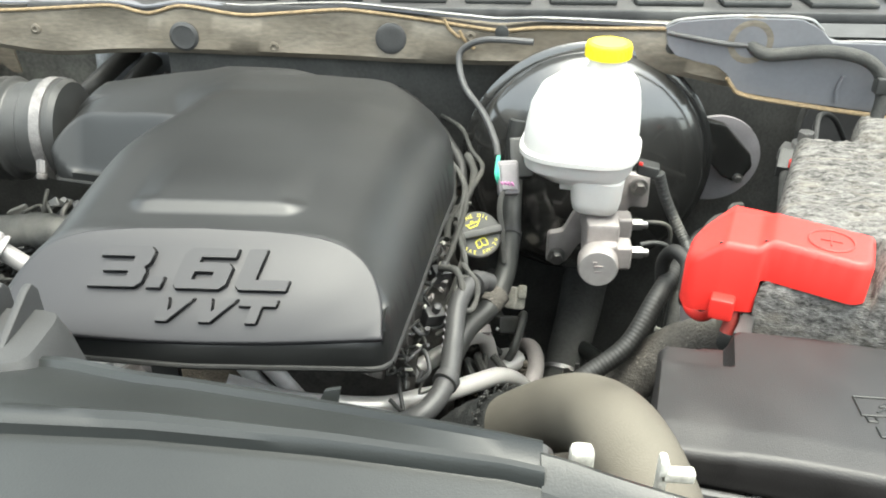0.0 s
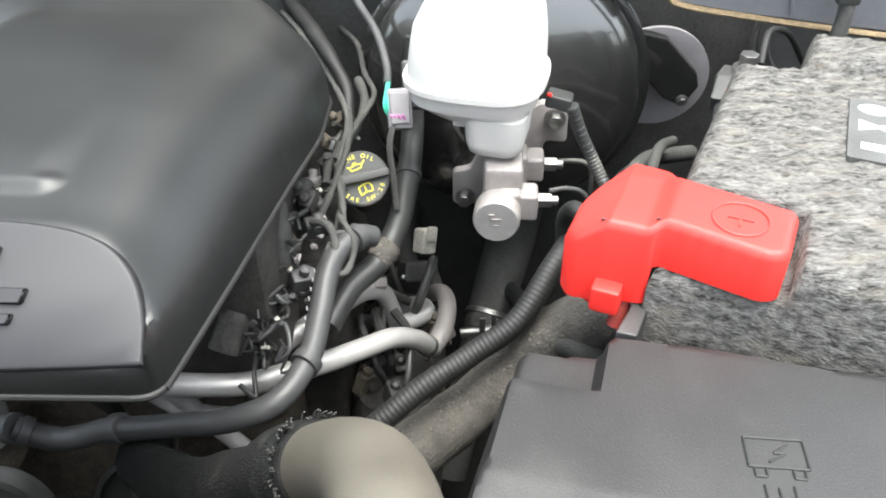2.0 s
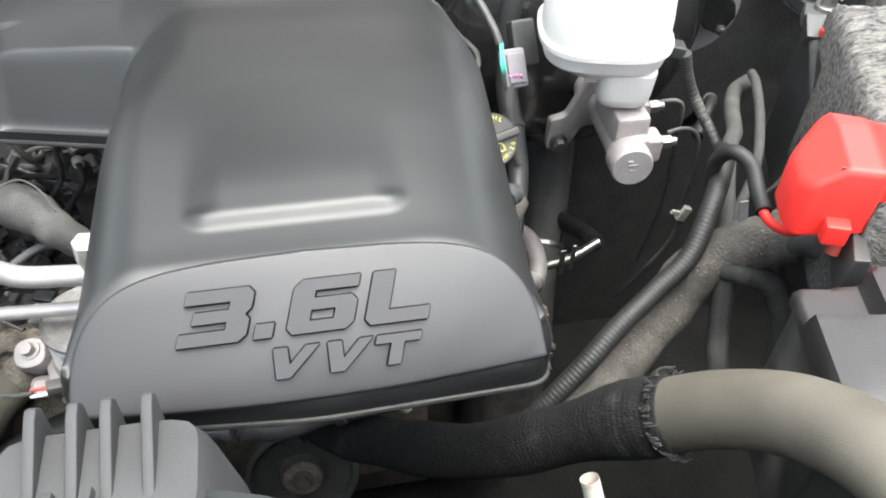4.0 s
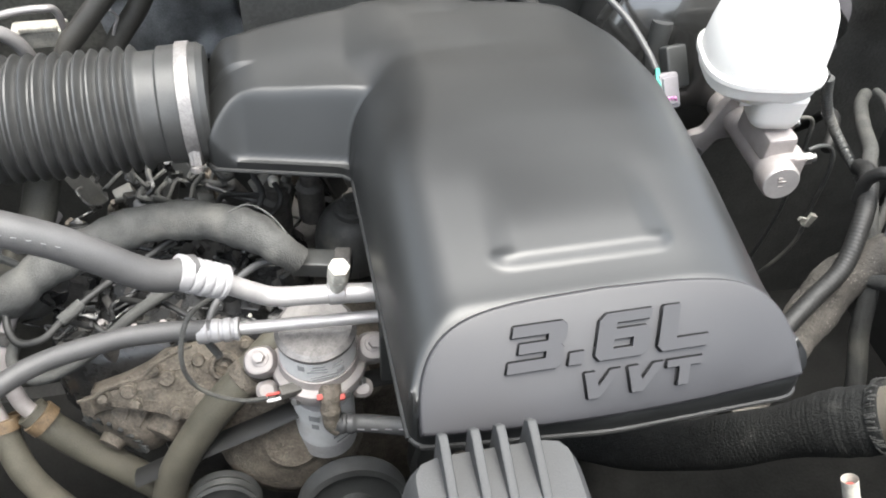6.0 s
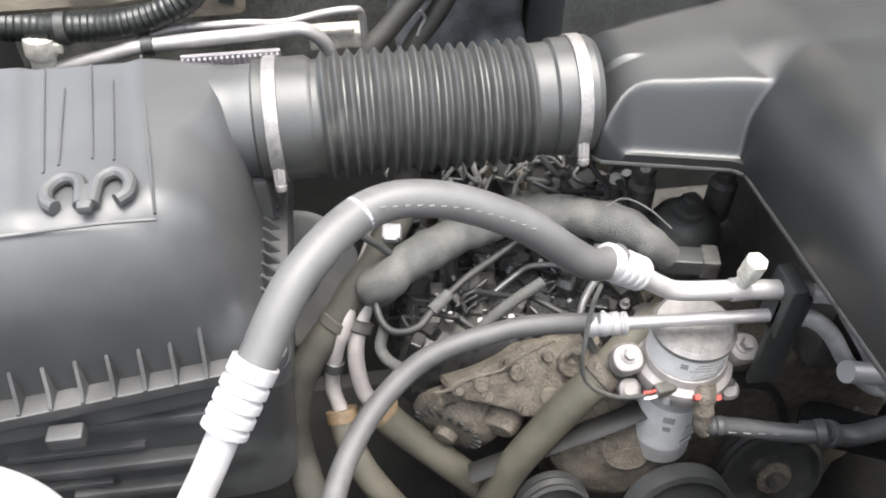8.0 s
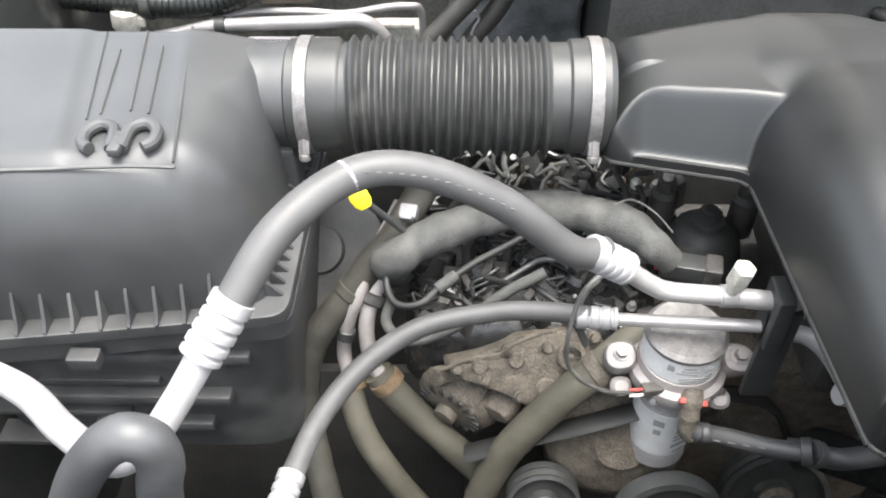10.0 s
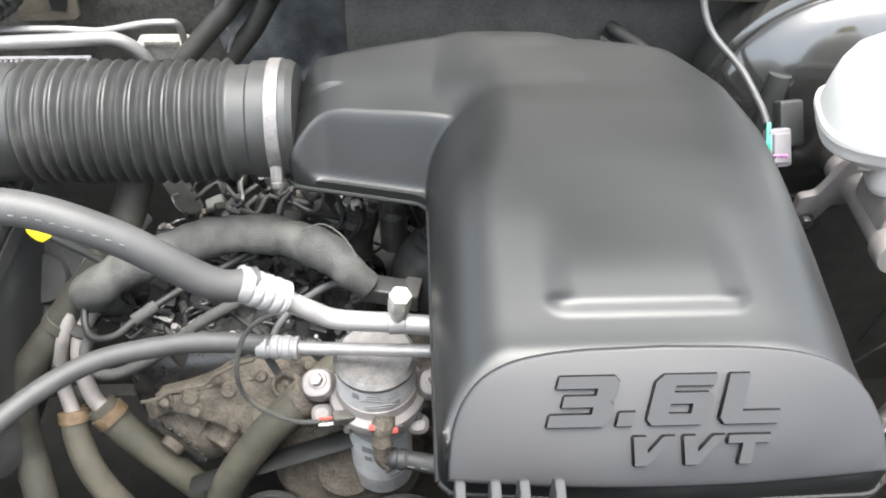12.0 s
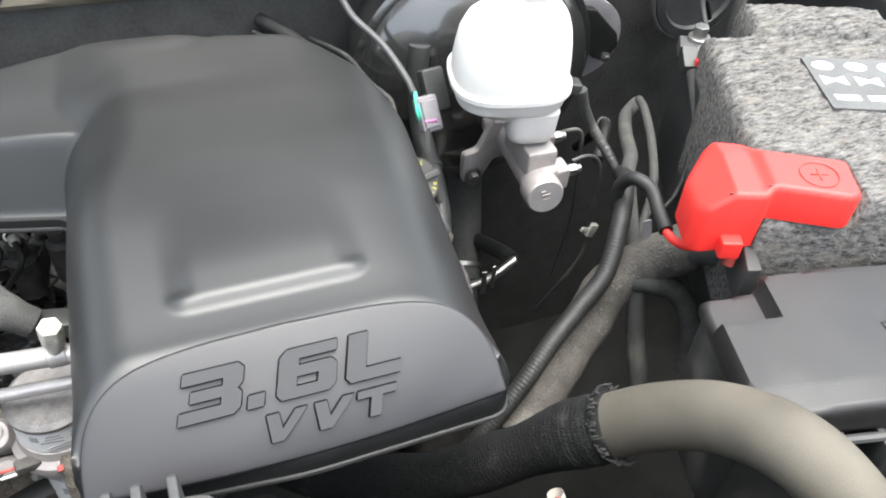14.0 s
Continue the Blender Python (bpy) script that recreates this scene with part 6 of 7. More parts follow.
    put("white_clip", join(box(-0.006, 0.006, -0.004, 0.004, -0.010, 0.010, 0.002), box(-0.016, -0.004, -0.002, 0.002, -0.004, 0.002, 0.001)), BEIGE, lines, "pale plastic line clip", m=pose(0.228, 0.822, 0.897, 0, 20, 0))
    lv = thing("level_sensor_plug", (0.19, 0.89, 1.09), "black level sensor plug with a ribbed cable", "connector")
    put("plug_body", box(-0.012, 0.013, -0.010, 0.010, -0.007, 0.007, 0.003), BLACK, lv, m=pose(0.188, 0.872, 1.090, 0, 10, -10))
    put("red_lock", box(-0.012, -0.007, -0.0125, -0.010, 0.006, 0.0100, 0.001), RED, lv, "red lock tab", m=pose(0.188, 0.873, 1.090, 0, 10, -10))
    put("cable", tube([(0.200, 0.864, 1.088), (0.211, 0.867, 1.058), (0.226, 0.864, 1.028), (0.240, 0.845, 1.004), (0.240, 0.80, 0.995), (0.228, 0.765, 1.0)], 0.0068, 14, 0.0015, ripple(0.004, 0.12)), BLACK, lv, "ribbed conduit")


brakes()


# ---- battery, terminal cover, fuse box ----
BAT = pose(0.224, 0.571, 0, 0, 0, -20)
FUSE = pose(0.145, 0.531, 0, 0, 0, -13)


def battery():
    b = thing("battery", (0.35, 0.7, 0.95), "car battery wrapped in mottled grey felt", "battery")
    felt = [(0.0, 0.0), (0.24, 0.0), (0.24, 0.375), (0.07, 0.375), (0.065, 0.31), (0.012, 0.305)]

    def height(x, y, d):
        top = 1.160 - 0.05 * y + 0.012 * smooth(0.066, 0.074, x) * smooth(0.300, 0.308, y)
        slot = (1 - smooth(0.084, 0.087, x)) * (1 - smooth(0.067, 0.071, y))
        z = top - 0.026 * slot
        u = np.clip(d / 0.014, 0, 1)
        z = z - 0.016 * (1 - (1 - (1 - u) ** 2) ** 0.5)
        lump = 0.0016 * np.sin(x * 90 + 3 * np.sin(y * 40)) * np.sin(y * 75) + 0.0010 * np.sin(x * 260 + y * 140) * np.sin(y * 310 - x * 60)
        return z + lump + 0.0006 * np.random.RandomState(3).randn(*x.shape)
    put("felt_wrap", shell(felt, height, lambda x, y: 0.99, 0.003), FELT, b, "mottled grey felt wrap", m=BAT.copy(), sharp=0)
    put("case", box(0.01, 0.23, 0.012, 0.36, 0.93, 1.10, 0.004), BLACK, b, "black battery case", m=BAT.copy())
    lay = BAT @ Matrix.Translation((0, 0, 1.1612)) @ Matrix.Rotation(-math.atan(0.05), 4, "X")
    label = put("printed_label", prism(rounded([(0.106, 0.150), (0.232, 0.150), (0.232, 0.254), (0.106, 0.254)], 0.003), -0.002, 0.0016), DISCGREY, b, "grey translucent label", m=lay.copy())
    marks = [[(x + 0.012 * math.cos(a), 0.236 + 0.009 * math.sin(a)) for a in np.linspace(0, 2 * math.pi, 20)[:-1]] for x in (0.124, 0.160, 0.196)]
    marks += [[(x - 0.013, 0.214), (x - 0.013, 0.196), (x + 0.001, 0.204), (x + 0.013, 0.196), (x + 0.013, 0.214), (x + 0.001, 0.208)] for x in (0.126, 0.163)]
    marks += [[(x - w, 0.166), (x + w, 0.166), (x + w, 0.176), (x - w, 0.176)] for x, w in ((0.128, 0.013), (0.168, 0.018), (0.210, 0.014))]
    marks += [[(0.186, 0.196), (0.222, 0.196), (0.222, 0.212), (0.186, 0.212)]]
    for ring in marks:
        put("printed_mark", prism(ring, 0.0016, 0.0022), LABEL, label, "white printed shape", m=lay.copy())
    t = thing("negative_terminal", (0.361, 0.885, 1.12), "lead-grey battery terminal clamp with a bolt", "terminal")
    put("clamp", box(-0.022, 0.022, -0.016, 0.012, -0.012, 0.004, 0.003), STEEL, t, m=pose(0.358, 0.880, 1.112, 0, 0, -30))
    put("bolt", hexbolt(0.009, 0.018), STEEL, t, m=pose(0.361, 0.884, 1.116, 0, 0, 0))
    put("lead", tube([(0.343, 0.872, 1.11), (0.335, 0.845, 1.095), (0.325, 0.80, 1.06), (0.31, 0.75, 1.02), (0.28, 0.71, 1.0), (0.24, 0.70, 0.995)], 0.0075, 12), LOOM, t, "black battery lead")
    put("plug", box(-0.010, 0.010, -0.016, 0.016, -0.008, 0.008, 0.002), BLACK, t, m=pose(0.338, 0.862, 1.105, 20, 0, -20))
    put("thin_lead", tube([(0.350, 0.868, 1.104), (0.335, 0.84, 1.09), (0.322, 0.80, 1.04), (0.30, 0.77, 1.0), (0.268, 0.75, 0.985), (0.235, 0.745, 0.99)], 0.0028, 10), CONDUIT, t, "thin black lead")
    put("thin_lead", tube([(0.375, 0.89, 1.12), (0.39, 0.93, 1.135), (0.42, 0.96, 1.12), (0.45, 0.98, 1.08)], 0.0032, 10), CONDUIT, t, "thin black lead")
    put("red_tab", box(-0.004, 0.004, -0.004, 0.004, 0, 0.008, 0.001), RED, t, "red lock tab", m=pose(0.338, 0.845, 1.108, 0, 0, -20))

    r = thing("terminal_cover", (0.224, 0.6, 1.1), "bright red plastic positive terminal cover", "terminal cover")
    out = [(-0.060, 0.012), (-0.052, 0.0), (-0.002, 0.001), (0.003, 0.007), (0.068, -0.004), (0.078, 0.002), (0.080, 0.050), (0.004, 0.062), (-0.004, 0.085), (-0.036, 0.088), (-0.060, 0.05)]

    def rh(x, y, d):
        z = 1.168 - 0.0 * x
        z = z - 0.006 * (1 - smooth(-0.008, 0.006, x)) + 0.0
        # faceted fall to the outer side
        z = z - 0.85 * np.clip(-0.030 - x, 0, 1) - 0.25 * np.clip(y - 0.06, 0, 1)
        u = np.clip(d / 0.006, 0, 1)
        return z - 0.006 * (1 - (1 - (1 - u) ** 2) ** 0.5)
    top = put("shell", shell(rounded(out, 0.006), rh, lambda x, y: 1.132 if x > 0.0 else 1.098 + 0.004 * math.cos(x * 60), 0.002), RED, r, m=BAT.copy(), sharp=50)
    put("tab", box(-0.034, -0.014, -0.012, 0.004, 1.096, 1.116, 0.003), RED, top, m=BAT.copy())
    for x, y in ((-0.033, 0.006), (0.0, 0.011)):
        put("slot", box(x - 0.0024, x + 0.0024, y - 0.0007, y + 0.0007, 1.150, 1.1602 if x < -0.01 else 1.1664), BLACK, top, "dark slot", m=BAT.copy())
    put("plus_ring", tube([(0.046 + 0.017 * math.cos(a), 0.026 + 0.017 * math.sin(a), 1.1684) for a in np.linspace(0, 2 * math.pi, 25)], 0.0008, 6, 0.003, cap=False), RED, top, "moulded ring round a plus sign", m=BAT.copy())
    put("plus_mark", join(box(0.038, 0.054, 0.0255, 0.0268, 1.1675, 1.1688), box(0.0453, 0.0467, 0.018, 0.034, 1.1676, 1.1689)), RED, top, "moulded plus sign", m=BAT.copy())
    k = thing("positive_cable", (0.19, 0.6, 1.05), "pink-red battery cable end below the cover", "cable")
    put("red_sheath", tube([(0.1935, 0.658, 1.058), (0.195, 0.640, 1.056), (0.200, 0.622, 1.062), (0.206, 0.606, 1.080), (0.208, 0.598, 1.10)], 0.0046, 12), RED, k, "red cable sheath")
    put("dark_sheath", tube([(0.180, 0.688, 0.962), (0.200, 0.680, 0.982), (0.220, 0.666, 1.002), (0.245, 0.645, 1.018), (0.262, 0.615, 1.030)], 0.0125, 16, 0.003, lambda q: 1.0 + 0.05 * math.sin(q * 160)), LOOM, k, "dark taped sheath")
    put("red_boot", tube([(0.214, 0.590, 1.105), (0.213, 0.582, 1.092), (0.209, 0.577, 1.078)], 0.0058, 14), DULLRED, k, "faded red cable boot")
    p = thing("support_plate", (0.21, 0.57, 1.08), "grey plastic battery tray edge", "bracket")
    put("plate", prism([(0.0, 0.0), (0.014, 0.0), (0.020, 0.05), (0.012, 0.055)], 0, 0.05, 0.002), BOXBLACK, p, m=pose(0.204, 0.548, 1.05, 0, 0, -15))


battery()


def fuse_box():
    f = thing("fuse_box", (0.25, 0.45, 1.0), "black plastic fuse box with a scuffed smooth lid", "fuse box")
    out = rounded([(-0.006, -0.132), (-0.002, -0.030), (-0.002, 0.0), (0.050, 0.004), (0.052, 0.010), (0.36, 0.020), (0.36, -0.126)], 0.008)

    def height(x, y, d):
        rec = (1 - smooth(0.0475, 0.0495, x)) * smooth(-0.039, -0.037, y)
        z = 1.114 - 0.014 * rec + 0.006 * smooth(0.0, 0.10, x) - 0.12 * np.clip(-0.105 - y + 0.0 * x, 0, 1)
        u = np.clip(d / 0.005, 0, 1)
        return z - 0.006 * (1 - (1 - (1 - u) ** 2) ** 0.5)
    lid = put("lid", shell(out, height, lambda x, y: 1.088, 0.003), FUSEBLACK, f, "scuffed satin lid", m=FUSE.copy(), sharp=50)
    put("box_body", box(0.005, 0.355, -0.115, 0.0, 0.93, 1.095, 0.006), BLACK, f, m=FUSE @ pose(0, 0, 0, 0, 0, 0))
    put("lid_rim", tube([(-0.008, -0.138, 1.085), (0.10, -0.136, 1.085), (0.36, -0.130, 1.085)], 0.004, 8), BOXBLACK, f, m=FUSE.copy())
    for x in (0.065, 0.10, 0.20):
        put("clip", box(x, x + 0.008, -0.150, -0.115, 1.05, 1.085, 0.002), BOXBLACK, f, m=FUSE.copy())
    # moulded symbol: a battery-like frame with a flash, and three bars below
    z = 1.1203
    ic = FUSE @ pose(0.131, -0.072, 0, 0, 0, 10) @ Matrix.Diagonal((0.85, 0.85, 1, 1))
    segs = [((0, 0), (0.036, 0)), ((0.036, 0), (0.036, 0.022)), ((0.036, 0.022), (0, 0.022)), ((0, 0.022), (0, 0)), ((0.013, 0.004), (0.024, 0.011)), ((0.024, 0.011), (0.017, 0.011)), ((0.017, 0.011), (0.026, 0.018)),
            ((0.003, -0.001), (0.003, -0.007)), ((0.003, -0.007), (0.010, -0.007)), ((0.010, -0.007), (0.010, -0.001)), ((0.026, -0.001), (0.026, -0.007)), ((0.026, -0.007), (0.033, -0.007)), ((0.033, -0.007), (0.033, -0.001)),
            ((0.007, -0.013), (0.007, -0.024)), ((0.007, -0.024), (0.024, -0.024)), ((0.024, -0.024), (0.024, -0.013)), ((0.015, -0.015), (0.015, -0.023))]
    for a, b in segs:
        put("moulded_line", tube([(a[0], a[1], z), (b[0], b[1], z)], 0.0008, 6, 0.02), FRONTBLACK, lid, m=ic.copy())


fuse_box()


# ---- hoses, cables and fittings on the driver's side ----
def driver_hoses():
    h = thing("upper_radiator_hose", (0.06, 0.4, 1.1), "large tan-dusted rubber radiator hose", "hose")
    put("rubber_hose", tube([(0.000, 0.474, 1.040), (0.020, 0.460, 1.066), (0.046, 0.434, 1.106), (0.068, 0.398, 1.143), (0.083, 0.352, 1.166), (0.096, 0.305, 1.158), (0.104, 0.262, 1.13)], 0.0252, 32), RADHOSE, h)
    put("spring_clamp", lathe([(0.0249, -0.006), (0.0272, -0.0055), (0.0272, 0.0055), (0.0249, 0.006)], 32), BEIGE, h, "pale spring clamp", m=along((0.099, 0.292, 1.152), (0.104, 0.262, 1.13)))
    for a in (40, 140):
        put("clamp_ear", box(-0.005, 0.005, 0.026, 0.038, -0.004, 0.004, 0.001), BEIGE, h, "pale clamp ear", m=along((0.099, 0.292, 1.152), (0.104, 0.262, 1.13)) @ Matrix.Rotation(radians(a), 4, "Z"))
    s = thing("hose_sleeve", (-0.05, 0.5, 1.0), "frayed black woven sleeve over the hose", "sleeve")
    put("woven_sleeve", tube([(0.026, 0.455, 1.074), (0.012, 0.464, 1.060), (-0.004, 0.475, 1.042), (-0.037, 0.494, 1.003), (-0.078, 0.515, 0.962), (-0.118, 0.542, 0.928), (-0.160, 0.585, 0.885), (-0.20, 0.64, 0.83), (-0.22, 0.70, 0.77)], 0.0272, 32, 0.0012, lambda q: 1.0 - 0.16 * float(smooth(0.03, 0.10, q)) + 0.010 * math.sin(q * 1500) + 0.035 * math.sin(q * 60) + 0.012 * math.sin(q * 420) * float(smooth(0.10, 0.03, q))), WOVEN, s, sharp=0)
    fr = random.Random(5)
    m = along((0.023, 0.457, 1.071), (0.036, 0.446, 1.090))
    bits = []
    for k in range(100):
        a = fr.uniform(0, 6.28)
        v = Vector((math.cos(a), math.sin(a), 0))
        p0, p1 = v * 0.028, v * (0.028 + fr.uniform(0.0, 0.005)) + Vector((0, 0, fr.uniform(0.003, 0.012)))
        bits.append(tube([p0, (p0 + p1) / 2 + v * 0.001, p1], 0.0006, 5, 0.01))
    put("frayed_end", join(*bits), LOOM, s, "frayed thread ends", m=m)
    c = thing("battery_conduit", (0.1, 0.65, 0.97), "black ribbed cable conduit running down from the battery", "conduit")
    put("conduit", tube([(0.228, 0.790, 1.015), (0.216, 0.765, 1.030), (0.200, 0.738, 1.032), (0.180, 0.708, 1.022), (0.150, 0.672, 0.99), (0.112, 0.652, 0.968), (0.072, 0.630, 0.95), (0.03, 0.605, 0.925), (-0.02, 0.585, 0.885), (-0.06, 0.58, 0.83)], 0.0102, 18, 0.0007, ripple(0.0042, 0.03)), CONDUIT, c)
    put("red_lead", tube([(0.190, 0.735, 1.020), (0.188, 0.735, 1.050), (0.194, 0.722, 1.070), (0.203, 0.703, 1.068), (0.198, 0.676, 1.062), (0.1935, 0.652, 1.058)], 0.0075, 14, 0.0015, ripple(0.004, 0.04)), CONDUIT, c, "taped cable end")
    g = thing("taped_harness", (0.12, 0.64, 0.95), "thick dusty taped harness beside the battery", "wiring loom")
    put("sleeve", tube([(0.245, 0.665, 1.01), (0.20, 0.684, 0.975), (0.167, 0.683, 0.95), (0.139, 0.667, 0.92), (0.087, 0.634, 0.89), (0.02, 0.59, 0.86)], 0.026, 20, 0.003, lambda q: 1.0 + 0.035 * math.sin(q * 60) + 0.025 * math.sin(q * 130 + 1) + 0.010 * math.sin(q * 410)), HARNESS, g)
    put("branch", tube([(0.185, 0.675, 0.965), (0.203, 0.661, 0.97), (0.238, 0.652, 0.95), (0.255, 0.631, 0.91), (0.25, 0.612, 0.86)], 0.013, 16, 0.002, ripple(0.008, 0.05)), LOOM, g)
    put("branch", tube([(0.19, 0.68, 0.97), (0.193, 0.665, 0.95), (0.191, 0.642, 0.90), (0.188, 0.608, 0.85), (0.186, 0.60, 0.80)], 0.011, 14), LOOM, g)
    put("branch", tube([(0.200, 0.700, 0.99), (0.215, 0.750, 1.018), (0.232, 0.785, 1.026), (0.246, 0.805, 1.026), (0.262, 0.845, 1.024), (0.285, 0.885, 1.017), (0.315, 0.92, 1.00), (0.345, 0.95, 0.985)], 0.0085, 14), LOOM, g)
    put("branch", tube([(0.21, 0.71, 0.99), (0.245, 0.75, 1.02), (0.268, 0.80, 1.04), (0.285, 0.85, 1.05), (0.31, 0.90, 1.03)], 0.0052, 12), LOOM, g)
    put("cable_tab", prism([(0.0, 0.0), (0.012, 0.022), (0.016, 0.050), (0.006, 0.052), (-0.003, 0.010)], 0, 0.003, 0.0008), CONNGREY, g, "pale plastic tab", m=pose(0.212, 0.688, 0.985, 80, 0, -10) @ Matrix.Diagonal((-0.8, 0.9, 1, 1)))
    p = thing("coolant_pipes", (0.0, 0.75, 0.86), "bright aluminium coolant pipes bending round the engine", "pipe")
    put("pipe", tube([(-0.26, 0.655, 0.935), (-0.20, 0.66, 0.912), (-0.15, 0.668, 0.90), (-0.101, 0.68, 0.89), (-0.066, 0.70, 0.884), (-0.032, 0.73, 0.871), (-0.001, 0.76, 0.860), (0.026, 0.79, 0.846), (0.048, 0.815, 0.820), (0.064, 0.836, 0.786)], 0.0112, 18), PIPE, p)
    put("pipe_joint", lathe([(0.0113, -0.004), (0.0123, -0.003), (0.0123, 0.003), (0.0113, 0.004)], 24), DARK, p, "dark pipe joint", m=along((0.060, 0.831, 0.794), (0.066, 0.838, 0.782)))
    put("pipe", tube([(0.064, 0.836, 0.784), (0.076, 0.862, 0.790), (0.079, 0.90, 0.791), (0.072, 0.932, 0.784), (0.056, 0.955, 0.765)], 0.0112, 18), CAST, p, "dull alloy pipe")
    put("pipe", tube([(-0.17, 0.70, 0.852), (-0.126, 0.72, 0.862), (-0.093, 0.74, 0.870), (-0.063, 0.77, 0.876), (-0.030, 0.80, 0.882), (-0.009, 0.83, 0.875), (0.008, 0.85, 0.858), (0.016, 0.86, 0.824), (0.022, 0.862, 0.800), (0.036, 0.872, 0.793), (0.054, 0.89, 0.791), (0.045, 0.912, 0.783), (0.017, 0.93, 0.762)], 0.0105, 16), PIPE, p)
    put("pipe_bracket", join(box(-0.008, 0.008, -0.006, 0.006, -0.010, 0.010, 0.002), box(-0.014, -0.006, -0.003, 0.003, 0.004, 0.008, 0.001)), CAST, p, "small alloy pipe bracket", m=pose(0.006, 0.845, 0.872, 30, 10, 20))
    k = thing("bypass_hose", (-0.02, 0.68, 0.93), "dark printed rubber coolant hose with collars", "hose")
    put("rubber_hose", tube([(0.012, 0.80, 0.975), (-0.004, 0.787, 0.985), (-0.022, 0.752, 0.98), (-0.026, 0.70, 0.963), (-0.030, 0.655, 0.952), (-0.050, 0.615, 0.943), (-0.090, 0.604, 0.930), (-0.134, 0.607, 0.918), (-0.174, 0.610, 0.908), (-0.206, 0.613, 0.900), (-0.231, 0.615, 0.888), (-0.254, 0.615, 0.883), (-0.274, 0.615, 0.888), (-0.290, 0.614, 0.897)], 0.0108, 18), RUBBER, k)
    for a, b in (((-0.003, 0.786, 0.984), (-0.012, 0.772, 0.985)), ((-0.194, 0.612, 0.904), (-0.206, 0.613, 0.900)), ((-0.282, 0.615, 0.892), (-0.290, 0.614, 0.897)), ((-0.292, 0.614, 0.897), (-0.302, 0.616, 0.894)), ((-0.031, 0.652, 0.952), (-0.036, 0.640, 0.951))):
        put("collar", lathe([(0.0110, -0.005), (0.0136, -0.0045), (0.0136, 0.0045), (0.0110, 0.005)], 24), RUBBER, k, "rubber collar", m=along(a, b))
    for i in range(6):
        t = i / 5
        q = Vector((-0.0345, 0.735, 0.985)).lerp(Vector((-0.037, 0.69, 0.968)), t)
        put("print_mark", box(-0.0004, 0.0004, -0.0022, 0.0022, -0.0007, 0.0007), CONNGREY, k, m=Matrix.Translation(q) @ pose(0, 0, 0, 20, -45, 0))
    v = thing("vacuum_hose", (0.03, 0.9, 0.95), "black vacuum hose dropping from the booster", "hose")
    put("rubber_hose", tube([(0.045, 0.985, 1.10), (0.040, 0.975, 1.05), (0.039, 0.955, 1.0), (0.037, 0.90, 0.972), (0.030, 0.850, 0.952), (0.014, 0.81, 0.936), (-0.012, 0.78, 0.925), (-0.03, 0.74, 0.91)], 0.0125, 16), BLACK, v)
    put("tape_band", lathe([(0.0126, -0.012), (0.0138, -0.011), (0.0140, 0.011), (0.0126, 0.012)], 22), HARNESS, v, "dusty tape band", m=along((0.018, 0.818, 0.939), (0.002, 0.796, 0.930)))
    put("hose_clip", lathe([(0.0126, -0.004), (0.0142, -0.003), (0.0142, 0.003), (0.0126, 0.004)], 22), RUBBER, v, "rubber clip", m=along((0.0375, 0.91, 0.976), (0.036, 0.895, 0.970)))
    o = thing("oil_filler_cap", (-0.006, 0.855, 0.99), "black oil filler cap with yellow print", "cap")
    n = Vector((0.06, -0.70, 0.66)).normalized()
    base = Vector((-0.004, 0.851, 1.008))
    m = Matrix.Translation(base) @ n.to_track_quat("Z", "Y").to_matrix().to_4x4()
    disc = put("disc", lathe([(0.024, -0.03), (0.025, -0.004), (0.0275, -0.002), (0.0285, 0.001), (0.028, 0.005), (0.026, 0.0065), (0.0, 0.0065)], 40), CAPBLACK, o, m=m.copy())
    put("grip_bar", join(box(-0.031, 0.029, -0.0045, 0.0045, 0.004, 0.0145, 0.0025)), CAPBLACK, o, "raised grip bar", m=m @ pose(0, 0, 0, 0, 0, 12))
    put("neck", tube([base - n * 0.01, base - n * 0.05, base - n * 0.10], 0.022, 20), DARK, o, "filler neck")

    def arc_text(s, r, a0, a1, size):
        for i, ch in enumerate(s):
            if ch == " ":
                continue
            a = a0 + (a1 - a0) * i / (len(s) - 1)
            up = a - 90 if r > 0 else a + 90
            put("print_letter", text_mesh(ch, size), YPRINT, disc, "yellow print", m=m @ Matrix.Rotation(radians(22), 4, "Z") @ Matrix.Rotation(radians(a), 4, "Z") @ pose(abs(r), 0, 0.0068) @ Matrix.Rotation(radians(-90 if r > 0 else 90), 4, "Z"))
    arc_text("ENGINE OIL", 0.0225, 148, 38, 0.0062)
    arc_text("SAE 5W-20", -0.0225, -150, -40, 0.0062)
    can = [tube([(-0.006, 0.010, 0), (0.004, 0.010, 0), (0.005, 0.014, 0), (-0.006, 0.014, 0), (-0.006, 0.010, 0)], 0.0007, 5, 0.01), tube([(0.005, 0.012, 0), (0.010, 0.016, 0)], 0.0008, 5, 0.01), tube([(-0.006, 0.013, 0), (-0.009, 0.015, 0)], 0.0008, 5, 0.01), tube([(-0.002, 0.014, 0), (-0.002, 0.0165, 0), (0.001, 0.0165, 0)], 0.0007, 5, 0.01)]
    put("oil_can_mark", join(*can), YPRINT, disc, "yellow oil can symbol", m=m @ Matrix.Rotation(radians(22), 4, "Z") @ pose(0, 0, 0.0068))
